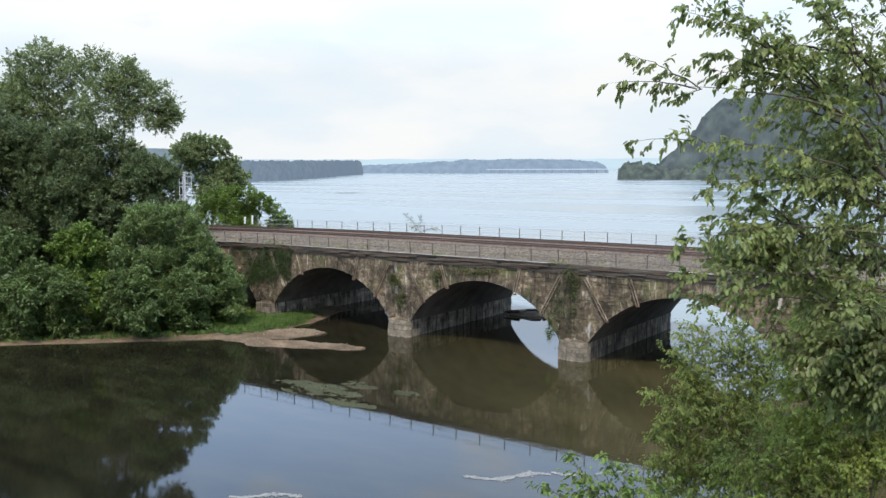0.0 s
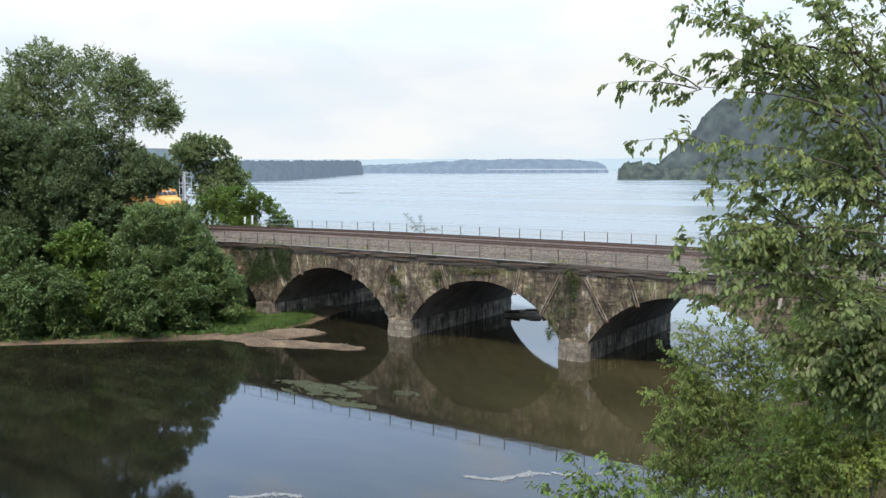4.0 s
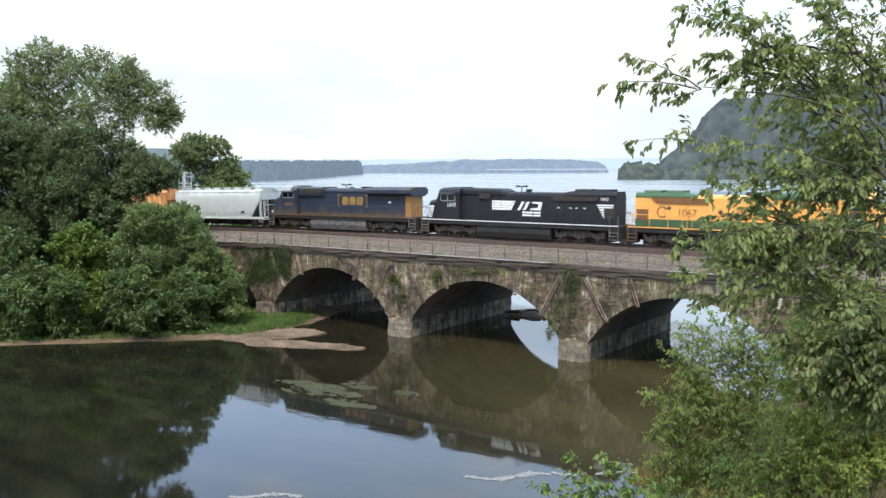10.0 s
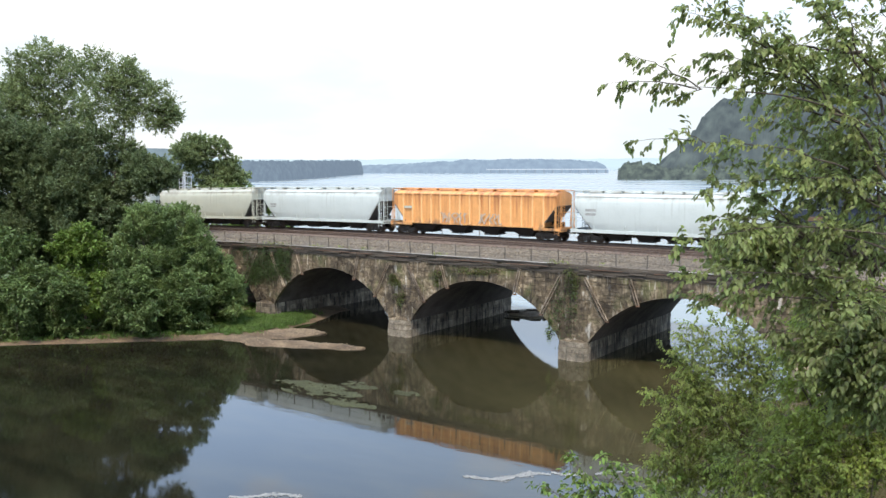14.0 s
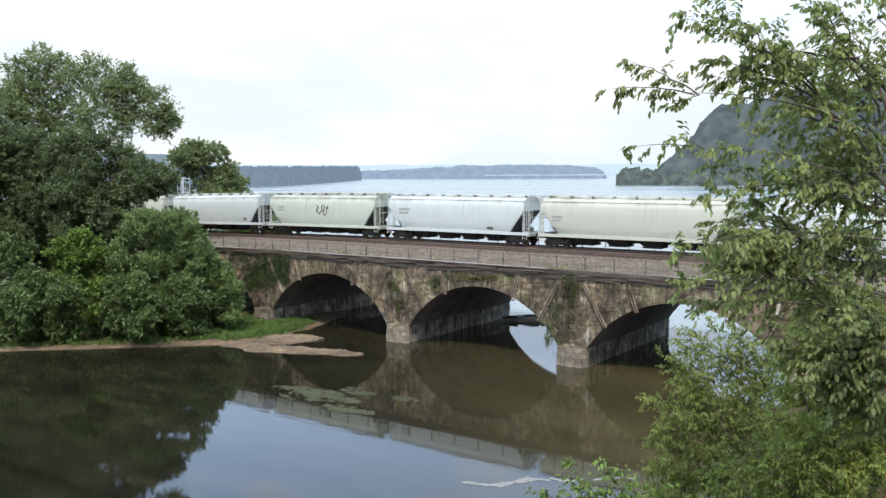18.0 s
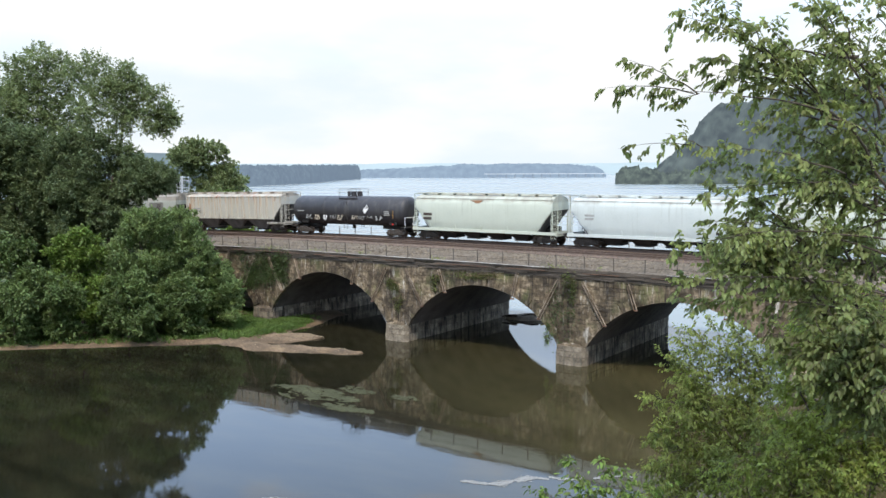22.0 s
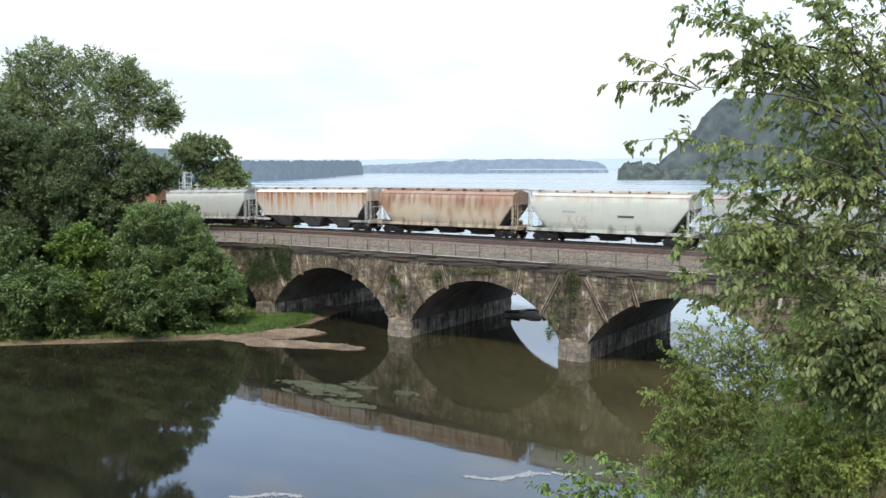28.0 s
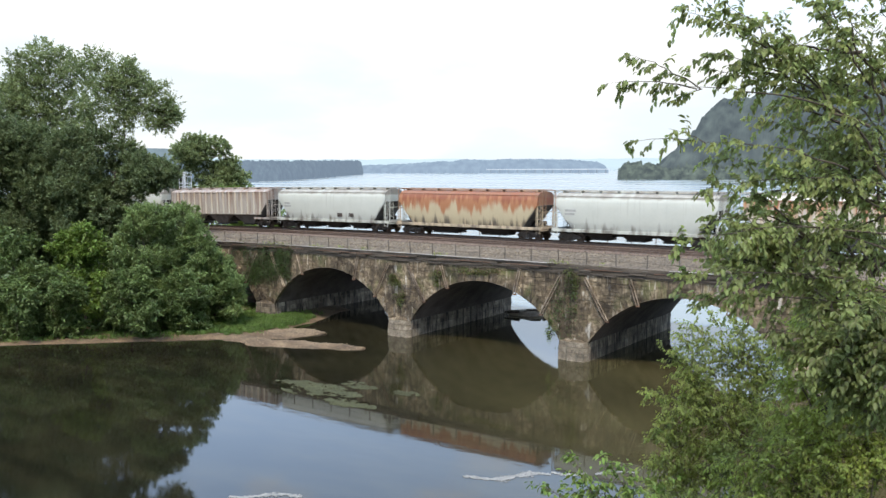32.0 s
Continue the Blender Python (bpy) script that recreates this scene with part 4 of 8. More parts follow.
def spray(geo, pts, ways, rng, a, b, r, twigs, twig_len, per_twig, reach, sag=0.05, spread=1.0):
    """A limb with side twigs that carry leaves in two drooping ranks; leaf centres and directions go into pts and ways."""
    path = limb_path(a, b, rng, sag, 9, 0.05)
    limb = Geo().tube(path, [r * (1 - 0.88 * i / 9) for i in range(10)], 6)
    for k in range(twigs):
        t = 0.12 + 0.88 * (k + rng.random()) / twigs
        i = min(8, int(t * 9))
        q = path[i].lerp(path[i + 1], t * 9 - i)
        ln = twig_len * rng.uniform(0.5, 1.15) * (1.1 - 0.5 * t)
        fwd = (path[i + 1] - path[i]).normalized()
        side = Vector((rng.uniform(-1, 1), rng.uniform(-1, 1), rng.uniform(-0.9, 0.7))).normalized()
        d = (fwd * 0.7 + side * spread).normalized()
        tp = limb_path(q, q + d * ln + Vector((0, 0, -0.18 * ln)), rng, 0.06, 4, 0.06)
        geo.tube(tp, [r * 0.22, r * 0.18, r * 0.14, r * 0.1, r * 0.05], 4, caps=False)
        flat = fwd.cross(Vector((0, 0, 1)))
        flat = (d.cross(Vector((0, 0, 1))) + 0.3 * flat + Vector((0, 0, rng.uniform(-0.5, 0.5)))).normalized()
        for j in range(per_twig):
            u = 0.1 + 0.9 * (j + rng.random()) / per_twig
            m = min(3, int(u * 4))
            c = tp[m].lerp(tp[m + 1], u * 4 - m)
            way = d * 0.7 + flat * (0.85 if j % 2 else -0.85) + Vector((0, 0, -0.8)) if j < per_twig - 1 else d + Vector((0, 0, -0.4))
            way = way.normalized()
            pts.append(tuple(c + way * reach + Vector((rng.gauss(0, 0.01), rng.gauss(0, 0.01), rng.gauss(0, 0.01)))))
            ways.append(tuple(way))
    return limb


def near_tree(name, label, base, trunk_top, trunk_r, limbs, leaf, mat, seed, twig_len, per_twig, density, category="tree", lobes=(), per_lobe=9, spread=1.0, slim=0.55):
    """A tree close by: limbs (start, end, radius, share of twigs) with leafy twigs, and lobes (centre, radius) that are filled with more limbs."""
    rr = random.Random(seed)
    b = Vector(base)
    t = thing(name, label, category, at=pose(*b))
    stem = limb_path((0, 0, -0.3), Vector(trunk_top) - b, rr, 0, 8, 0.02)
    part("trunk", Geo().tube(stem, [trunk_r * (1 - 0.7 * i / 8) for i in range(9)], 8), BARK, t, smooth=True)
    jobs = [(Vector(a) - b, (Vector(a) - b).lerp(Vector(e) - b, 0.94), r, leafy[0] if leafy else 1.0) for a, e, r, *leafy in limbs]
    for c, rad, *many in lobes:
        c = Vector(c) - b
        foot = min(stem, key=lambda p: (p - c).length + max(0, p.z - c.z + 0.3) * 2)
        for _ in range(many[0] if many else per_lobe):
            d = Vector((rr.gauss(0, 1), rr.gauss(0, 1), rr.gauss(0.25, 0.9))).normalized() * rad * rr.uniform(0.55, 1.05)
            jobs.append((foot.lerp(c, rr.uniform(0.45, 0.8)) + 0.3 * rad * Vector((rr.uniform(-1, 1), rr.uniform(-1, 1), rr.uniform(-1, 0.4))), c + d, trunk_r * 0.16, 1.0))
    for k, (a, e, r, leafy) in enumerate(jobs):
        g, pts, ways = Geo(), [], []
        n = max(5, int((e - a).length * density * leafy))
        limb = spray(g, pts, ways, rr, a, e, r, n, twig_len * (0.55 if leafy < 1 else 1.0), per_twig if leafy == 1 else per_twig * 2 // 3, leaf * 0.5, spread=spread)
        limb = part("limb", limb, TWIG, t)
        tagged(part("spray", g, TWIG, limb), kind="stuff")
        tagged(part("foliage", leaf_mesh("foliage", pts, leaf, mat, seed * 50 + k, 0.45, slim, 0.3, ways=ways), mat, limb), kind="stuff")
    return t


# the elm that leans in beside the camera
near_tree("elm_tree", "leafy young elm with drooping sprays beside the viewpoint", (21.27, -62.66, 11.04), (20.69, -63.07, 16.41), 0.11, [
    ((20.58, -63.43, 15.03), (19.36, -64.65, 15.37), 0.014, 0.12), ((19.49, -64.53, 15.33), (19.01, -64.99, 15.62), 0.007, 0.95), ((19.47, -64.55, 15.33), (18.88, -65.1, 15.37), 0.007, 0.9), ((19.5, -64.52, 15.33), (19.33, -64.68, 15.22), 0.005, 0.6),
    ((20.43, -63.48, 14.67), (19.39, -64.37, 14.92), 0.01, 0.8), ((19.47, -64.31, 14.89), (19.23, -64.61, 15.02), 0.005, 0.6), ((19.41, -64.35, 14.91), (18.91, -64.9, 14.88), 0.005, 0.35),
    ((20.73, -63.14, 14.52), (19.86, -64.21, 16.00), 0.013),
    ((20.21, -63.66, 15.36), (19.28, -64.74, 16.03), 0.010),
    ((20.18, -63.69, 15.34), (19.48, -64.43, 15.65), 0.009),
    ((20.67, -63.36, 15.12), (20.33, -63.73, 16.21), 0.013),
    ((20.56, -63.41, 15.39), (20.11, -63.89, 16.16), 0.010),
    ((20.30, -63.38, 15.16), (19.48, -64.29, 15.52), 0.009),
    ((20.70, -62.87, 14.87), (19.95, -63.56, 15.70), 0.010),
    ((20.78, -63.39, 15.23), (20.62, -63.52, 16.20), 0.011),
    ((20.73, -62.77, 14.51), (19.52, -63.19, 15.20), 0.011),
    ((20.04, -63.89, 15.52), (19.53, -64.43, 16.14), 0.008),
    ((20.77, -63.11, 14.52), (19.33, -64.27, 14.50), 0.010),
    ((20.75, -62.91, 14.26), (19.22, -63.70, 14.83), 0.010),
    ((20.81, -63.26, 14.09), (19.25, -64.75, 14.07), 0.011),
    ((20.77, -62.93, 13.91), (19.25, -63.74, 14.26), 0.011),
    ((20.82, -63.18, 13.59), (19.30, -64.62, 13.78), 0.010),
    ((20.83, -63.20, 13.39), (19.32, -64.39, 13.56), 0.010),
], 0.058, LEAF_NEAR, 61, 0.35, 14, 20, lobes=[
    ((19.67, -63.77, 15.60), 0.36, 2), ((20.02, -63.26, 15.84), 0.45, 3), ((20.35, -62.78, 15.65), 0.45, 4), ((19.90, -62.91, 15.25), 0.42, 2), ((20.35, -62.61, 15.04), 0.5, 6),
    ((19.68, -63.14, 14.62), 0.42, 3), ((20.12, -62.84, 14.51), 0.5), ((20.50, -62.82, 14.46), 0.5), ((19.63, -63.48, 14.15), 0.42), ((20.01, -62.73, 13.96), 0.5),
    ((20.41, -62.46, 13.85), 0.5), ((19.48, -63.63, 13.79), 0.36), ((19.80, -62.69, 13.50), 0.5), ((20.31, -62.59, 13.36), 0.5),
    ((20.64, -64.21, 13.27), 0.36), ((20.83, -64.23, 13.04), 0.36), ((20.45, -64.25, 13.09), 0.34), ((20.84, -64.06, 13.38), 0.34), ((20.26, -64.12, 13.27), 0.3), ((20.68, -64.24, 12.82), 0.34)], per_lobe=5)
near_tree("slender_sapling", "slender olive-green sapling with fine feathery leaves", (18.95, -59.59, 9.22), (18.63, -59.60, 11.09), 0.05, [
    ((18.81, -59.51, 10.77), (18.00, -59.85, 12.81), 0.009), ((18.73, -59.54, 11.09), (18.23, -59.33, 12.71), 0.009), ((18.85, -59.44, 11.08), (18.78, -59.33, 12.48), 0.009),
    ((18.67, -59.84, 10.99), (17.64, -60.66, 12.37), 0.009), ((18.67, -60.09, 10.91), (17.60, -61.00, 11.86), 0.009),
    ((18.73, -59.54, 11.09), (17.82, -60.00, 12.64), 0.009), ((18.67, -59.84, 10.92), (17.86, -60.51, 12.26), 0.009),
], 0.046, LEAF_OLIVE, 62, 0.42, 15, 22, lobes=[
    ((17.97, -60.76, 11.56), 0.62), ((17.95, -61.08, 11.11), 0.5), ((18.41, -60.48, 11.27), 0.8), ((18.76, -59.96, 11.51), 0.7), ((18.51, -60.97, 10.75), 0.8),
    ((18.12, -61.49, 10.75), 0.5), ((18.97, -60.38, 10.82), 0.8), ((19.26, -59.62, 11.35), 0.8),
    ((18.25, -59.70, 12.2), 0.45, 5), ((18.62, -59.45, 12.05), 0.45, 5), ((17.95, -60.20, 12.1), 0.42, 5), ((18.85, -59.35, 11.9), 0.4, 4)], per_lobe=7)
near_tree("roadside_shrub", "dense green shrub on the near bank", (20.45, -61.51, 10.05), (20.24, -61.31, 13.06), 0.07, [
    ((20.36, -61.37, 11.83), (19.69, -61.95, 13.10), 0.012), ((20.42, -61.16, 12.18), (19.70, -61.72, 12.88), 0.012),
], 0.05, LEAF_SHRUB, 63, 0.42, 16, 24, lobes=[
    ((19.78, -61.55, 12.80), 0.5), ((20.27, -61.43, 12.96), 0.6), ((19.76, -61.63, 12.24), 0.55), ((20.24, -61.76, 12.40), 0.6), ((20.53, -61.83, 12.10), 0.6), ((19.93, -61.80, 11.81), 0.5),
    ((19.17, -62.42, 11.20), 0.45), ((20.47, -61.57, 12.64), 0.5)], per_lobe=7)
# the shaded foot of the near foliage, its shade put into the leaf colour
near_tree("low_shrub", "twiggy low shrub on the near bank, shade painted into its dark green leaves", (20.18, -61.85, 9.80), (20.09, -61.71, 11.62), 0.05, [
    ((20.13, -61.84, 11.29), (19.66, -62.36, 11.90), 0.010), ((20.24, -61.87, 11.45), (20.54, -61.84, 11.98), 0.010), ((20.18, -61.81, 11.29), (19.99, -62.10, 12.07), 0.010),
], 0.046, LEAF_LOW_SHADED, 66, 0.42, 15, 22, "shrub", lobes=[
    ((19.63, -62.19, 11.42), 0.5), ((20.12, -62.09, 11.37), 0.6), ((20.53, -62.02, 11.55), 0.6), ((20.20, -61.74, 11.77), 0.5), ((19.80, -61.93, 11.56), 0.5)], per_lobe=7)
near_tree("leafy_sprig", "bright green young shoots in front of the creek", (19.56, -66.28, 11.77), (19.52, -66.25, 12.24), 0.015, [
    ((19.52, -66.26, 12.20), (19.27, -66.37, 12.75), 0.007), ((19.52, -66.26, 12.20), (19.48, -66.22, 12.74), 0.007), ((19.54, -66.24, 12.20), (19.15, -66.60, 12.56), 0.007),
    ((19.54, -66.24, 12.20), (19.62, -66.13, 12.69), 0.007), ((19.55, -66.24, 12.16), (19.83, -65.99, 12.57), 0.007), ((19.55, -66.24, 12.16), (19.39, -66.30, 12.59), 0.007),
    ((19.55, -66.24, 12.16), (19.27, -66.40, 12.51), 0.007), ((19.55, -66.24, 12.16), (19.68, -66.10, 12.53), 0.007),
], 0.044, LEAF_YELLOW, 64, 0.2, 9, 32, "shrub", slim=0.45)


# ================= the train =================
def paint(name, colour, dirt=(0.10, 0.075, 0.05), rough=0.45, spread=0.18, streak=None, streak_range=(0.55, 0.75), streak_scale=(1.2, 1.2, 0.12), spec=0.4):
    lo = tuple(c * (1 - spread) for c in colour)
    hi = tuple(min(0.9, c * (1 + spread * 0.6)) for c in colour)
    mid = colour
    return material(name, [lo, mid, hi], rough, scale=0.9, bump=0.04, fine=12, streak=streak or dirt, streak_range=streak_range if streak else (0.6, 0.95),
                    streak_scale=streak_scale, spec=spec, grain=0.3)


YELLOW = paint("yellow_engine_paint", (0.73, 0.345, 0.085), spread=0.08, rough=0.4)
GREEN = paint("dark_green_engine_paint", (0.042, 0.088, 0.038), spread=0.15, rough=0.4)
BLACK = paint("black_engine_paint", (0.014, 0.014, 0.016), spread=0.3, rough=0.6, spec=0.3, dirt=(0.06, 0.05, 0.045))
GOLD = paint("faded_gold_paint", (0.33, 0.165, 0.045), spread=0.2)
TANK = paint("dusty_black_tank_paint", (0.030, 0.029, 0.031), spread=0.3, rough=0.5, spec=0.35, streak=(0.085, 0.078, 0.07), streak_range=(0.5, 0.85))
DIRTY_GOLD = paint("grimy_gold_paint", (0.12, 0.072, 0.042), spread=0.3)
DULL_GOLD = paint("dull_gold_paint", (0.24, 0.14, 0.045), spread=0.25)
WHITE_MARK = material("white_marking", [(0.62, 0.62, 0.60), (0.78, 0.78, 0.76)], 0.6, scale=2, bump=0)
DARK_MARK = material("dark_marking", [(0.03, 0.025, 0.02), (0.08, 0.06, 0.05)], 0.6, scale=2, bump=0)
CREAM_MARK = material("cream_marking", [(0.36, 0.31, 0.23), (0.48, 0.42, 0.33)], 0.6, scale=2, bump=0)
BROWN_MARK = material("brown_marking", [(0.17, 0.075, 0.02), (0.25, 0.115, 0.03)], 0.6, scale=2, bump=0)
GREY_MARK = material("faded_grey_marking", [(0.2, 0.2, 0.19), (0.34, 0.34, 0.32)], 0.7, scale=3, bump=0)
TRUCK = material("dusty_truck_iron", [(0.022, 0.018, 0.015), (0.075, 0.063, 0.052)], 0.85, metal=0.1, scale=4, bump=0.2)
WHEEL = material("wheel_steel", [(0.05, 0.038, 0.03), (0.12, 0.09, 0.07)], 0.6, metal=0.4, scale=4)
UNDER = material("dark_underframe", [(0.008, 0.0075, 0.007), (0.026, 0.023, 0.02)], 0.8, scale=2, bump=0.1)
GLASS = material("cab_glass", [(0.015, 0.018, 0.02), (0.03, 0.034, 0.036)], 0.08, scale=1, bump=0, spec=0.7)
BROWN_GRILLE = material("brown_grille", [(0.10, 0.045, 0.018), (0.22, 0.10, 0.035)], 0.7, scale=1, stretch=(0.2, 1, 14), bump=0.5)
GRILLE = material("dark_grille", [(0.015, 0.012, 0.010), (0.05, 0.04, 0.03)], 0.7, scale=1, stretch=(0.2, 1, 14), bump=0.6)
STEP_METAL = material("dusty_step_metal", [(0.11, 0.095, 0.08), (0.22, 0.20, 0.175)], 0.8, scale=6, bump=0.1)
# grime on the fuel tank, painted shade on the hoppers' slope sheets
GRIME_AND_SHADE = material("grimy_shaded_steel", [(0.04, 0.037, 0.034), (0.14, 0.13, 0.12)], 0.8, scale=2, bump=0.1)

WHEELS = {"car": [], "engine": []}


def text_mesh(words, height, mat):
    """Raised lettering in the built-in font, standing in the x, z plane and read from -y, centred."""
    cu = bpy.data.curves.new("lettering", "FONT")
    cu.body, cu.size, cu.extrude, cu.align_x, cu.align_y = words, height * 1.38, 0.004, "CENTER", "CENTER"
    tmp = new("lettering", cu)
    bpy.context.view_layer.update()
    me = bpy.data.meshes.new_from_object(tmp.evaluated_get(bpy.context.evaluated_depsgraph_get()))
    bpy.data.objects.remove(tmp)
    me.transform(pose(0, 0, 0, 90))
    me.materials.clear()
    me.materials.append(mat)
    return me


def wheelset_mesh(r):
    """Axle and two dished, flanged wheels, turned as one piece."""
    half = [(1.06, 0.02), (1.06, 0.085), (0.84, 0.085), (0.84, 0.17), (0.78, 0.2), (0.76, r - 0.1), (0.82, r - 0.08), (0.83, r - 0.01), (0.73, r), (0.725, r + 0.025), (0.695, r + 0.025), (0.69, r - 0.08), (0.73, r - 0.1), (0.74, 0.2), (0.69, 0.17), (0.69, 0.09)]
    prof = [(-a, q) for a, q in half] + [(a, q) for a, q in reversed(half)]
    n, g = 20, Geo()
    vs = [(q * math.cos(2 * math.pi * k / n), a, q * math.sin(2 * math.pi * k / n)) for a, q in prof for k in range(n)]
    g.add(vs, [(i * n + k, i * n + (k + 1) % n, (i + 1) * n + (k + 1) % n, (i + 1) * n + k) for i in range(len(prof) - 1) for k in range(n)] + [tuple(range(n)), tuple(range(len(vs) - n, len(vs)))])
    return g.mesh("wheelset", WHEEL, True)


CAR_WHEEL, ENGINE_WHEEL = wheelset_mesh(0.42), wheelset_mesh(0.53)


def car_truck_meshes():
    side = [(-1.22, 0.52), (-1.05, 0.62), (-0.72, 0.66), (-0.42, 0.80), (0.42, 0.80), (0.72, 0.66), (1.05, 0.62), (1.22, 0.52), (1.2, 0.36), (0.92, 0.3), (0.72, 0.36), (0.4, 0.2), (-0.4, 0.2), (-0.72, 0.36), (-0.92, 0.3), (-1.2, 0.36)]
    g = Geo().prism(side, "y", -0.07, 0.07)
    for x in (-0.89, 0.89):
        g.tube([(x, -0.14, 0.43), (x, 0.1, 0.43)], 0.14, 10)
    for x in (-0.2, 0.0, 0.2):
        g.tube([(x, -0.09, 0.28), (x, -0.09, 0.62)], 0.07, 8)
    b = Geo().box(-0.25, 0.25, -1.0, 1.0, 0.55, 0.85)
    return g.mesh("side_frame", TRUCK), b.mesh("bolster", TRUCK)


CAR_SIDE, CAR_BOLSTER = car_truck_meshes()


def engine_truck_meshes():
    side = [(-2.5, 0.72), (-2.35, 0.86), (-1.2, 0.92), (-0.9, 1.08), (0.9, 1.08), (1.2, 0.92), (2.35, 0.86), (2.5, 0.72), (2.45, 0.5), (2.1, 0.46), (1.6, 0.46), (1.35, 0.6), (0.6, 0.56), (0.4, 0.42), (-0.4, 0.42), (-0.6, 0.56), (-1.35, 0.6), (-1.6, 0.46), (-2.1, 0.46), (-2.45, 0.5)]
    g = Geo().prism(side, "y", -0.08, 0.08)
    for x in (-1.85, 0.0, 1.85):
        g.tube([(x, -0.2, 0.54), (x, 0.1, 0.54)], 0.2, 10)
        for o in (-0.42, 0.42):
            g.tube([(x + o, -0.12, 0.5), (x + o, -0.12, 0.92)], 0.09, 8)
    for x in (-2.4, -0.95, 0.95, 2.4):
        g.box(x - 0.12, x + 0.12, -0.2, 0.0, 0.85, 1.1)
    b = Geo().box(-2.85, 2.85, -0.6, 0.6, 0.14, 1.22)
    return g.mesh("side_frame", TRUCK), b.mesh("bolster", TRUCK)


ENGINE_SIDE, ENGINE_BOLSTER = engine_truck_meshes()


def truck(car, x, kind="car"):
    t = new("truck")
    t.empty_display_size = 0.2
    t.parent = car
    t.matrix_local = pose(x, 0, 0)
    side, bol = (CAR_SIDE, CAR_BOLSTER) if kind == "car" else (ENGINE_SIDE, ENGINE_BOLSTER)
    w = 1.02 if kind == "car" else 1.12
    part("side_frame", side, TRUCK, t, at=pose(0, -w, 0))
    part("side_frame", side, TRUCK, t, at=pose(0, w, 0, 0, 0, 180))
    part("bolster", bol, TRUCK, t)
    for a in ((-0.89, 0.89) if kind == "car" else (-1.85, 0, 1.85)):
        ws = part("wheelset", CAR_WHEEL if kind == "car" else ENGINE_WHEEL, WHEEL, t)
        ws.matrix_parent_inverse = pose(a, 0, 0.42 if kind == "car" else 0.53)
        ws.location = (0, 0, 0)
        WHEELS[kind].append(ws)
        if kind == "engine":
            part("traction_motor", Geo().box(a + 0.15, a + 1.0, -0.68, 0.68, 0.16, 0.95), UNDER, t)


COUPLER = Geo().box(-0.55, 0.1, -0.09, 0.09, 0.76, 0.94).prism([(0.05, -0.14), (0.3, -0.17), (0.42, -0.05), (0.34, 0.0), (0.42, 0.1), (0.3, 0.17), (0.05, 0.14)], "z", 0.7, 1.0).mesh("coupler", TRUCK)


def couplers(car, half):
    part("coupler", COUPLER, TRUCK, car, at=pose(half - 0.35, 0, 0))
    part("coupler", COUPLER, TRUCK, car, at=pose(-half + 0.35, 0, 0, 0, 0, 180))


def ladder(name, x, y, z0, z1, w, mat, parent, along="x"):
    g = Geo()
    n = max(3, int((z1 - z0) / 0.36))
    for o in (-w / 2, w / 2):
        a = (x + o, y, z0) if along == "x" else (x, y + o, z0)
        b = (x + o, y, z1) if along == "x" else (x, y + o, z1)
        g.tube([a, b], 0.026, 5)
    for i in range(n):
        z = z0 + 0.15 + (z1 - z0 - 0.2) * i / (n - 1)
        a, b = ((x - w / 2, y, z), (x + w / 2, y, z)) if along == "x" else ((x, y - w / 2, z), (x, y + w / 2, z))
        g.tube([a, b], 0.02, 5)
    return part(name, g, mat, parent)


def scrawl(name, x, z, w, h, y, mat, parent, seed, label="painted graffiti scrawl"):
    """Unreadable sprayed lettering: a row of bent strokes."""
    rr = random.Random(seed)
    g = Geo()
    n = max(4, int(w / (h * 0.45)))
    for i in range(n):
        cx = x - w / 2 + w * (i + 0.5) / n
        pts = [(cx + rr.uniform(-0.3, 0.3) * h, z + h * q) for q in (-0.5, -0.1, 0.2, 0.5)]
        for (a, b), (c, d) in zip(pts, pts[1:]):
            g.bar((a, y, b), (c, y, d), h * 0.13, 0.008)
        if rr.random() < 0.7:
            a = pts[rr.randrange(3)]
            g.bar((a[0], y, a[1]), (a[0] + w / n * rr.uniform(0.5, 0.9), y, a[1] + rr.uniform(-0.3, 0.3) * h), h * 0.11, 0.008)
    return tagged(part(name, g, mat, parent, label), kind="stuff")


def bars(name, x, z, w, h, rows, y, mat, parent, label="lettering"):
    g = Geo()
    rr = random.Random(int(x * 100))
    rh = h / rows
    for r in range(rows):
        zz = z + h / 2 - (r + 0.5) * rh
        ww = w * rr.uniform(0.75, 1.0)
        g.box(x - w / 2, x - w / 2 + ww, y - 0.004, y + 0.004, zz - rh * 0.32, zz + rh * 0.32)
    return part(name, g, mat, parent, label)


SMOOTH_SIDE = [(1.42, 1.12), (1.50, 1.35), (1.565, 1.9), (1.595, 2.5), (1.60, 3.1), (1.58, 3.6), (1.49, 3.98), (1.30, 4.2), (0.9, 4.34), (0.35, 4.41), (0.0, 4.42)]
RIBBED_SIDE = [(1.44, 1.55), (1.45, 1.7), (1.45, 2.0), (1.45, 2.6), (1.45, 3.2), (1.45, 3.7), (1.44, 4.08), (1.2, 4.26), (0.8, 4.36), (0.35, 4.41), (0.0, 4.42)]


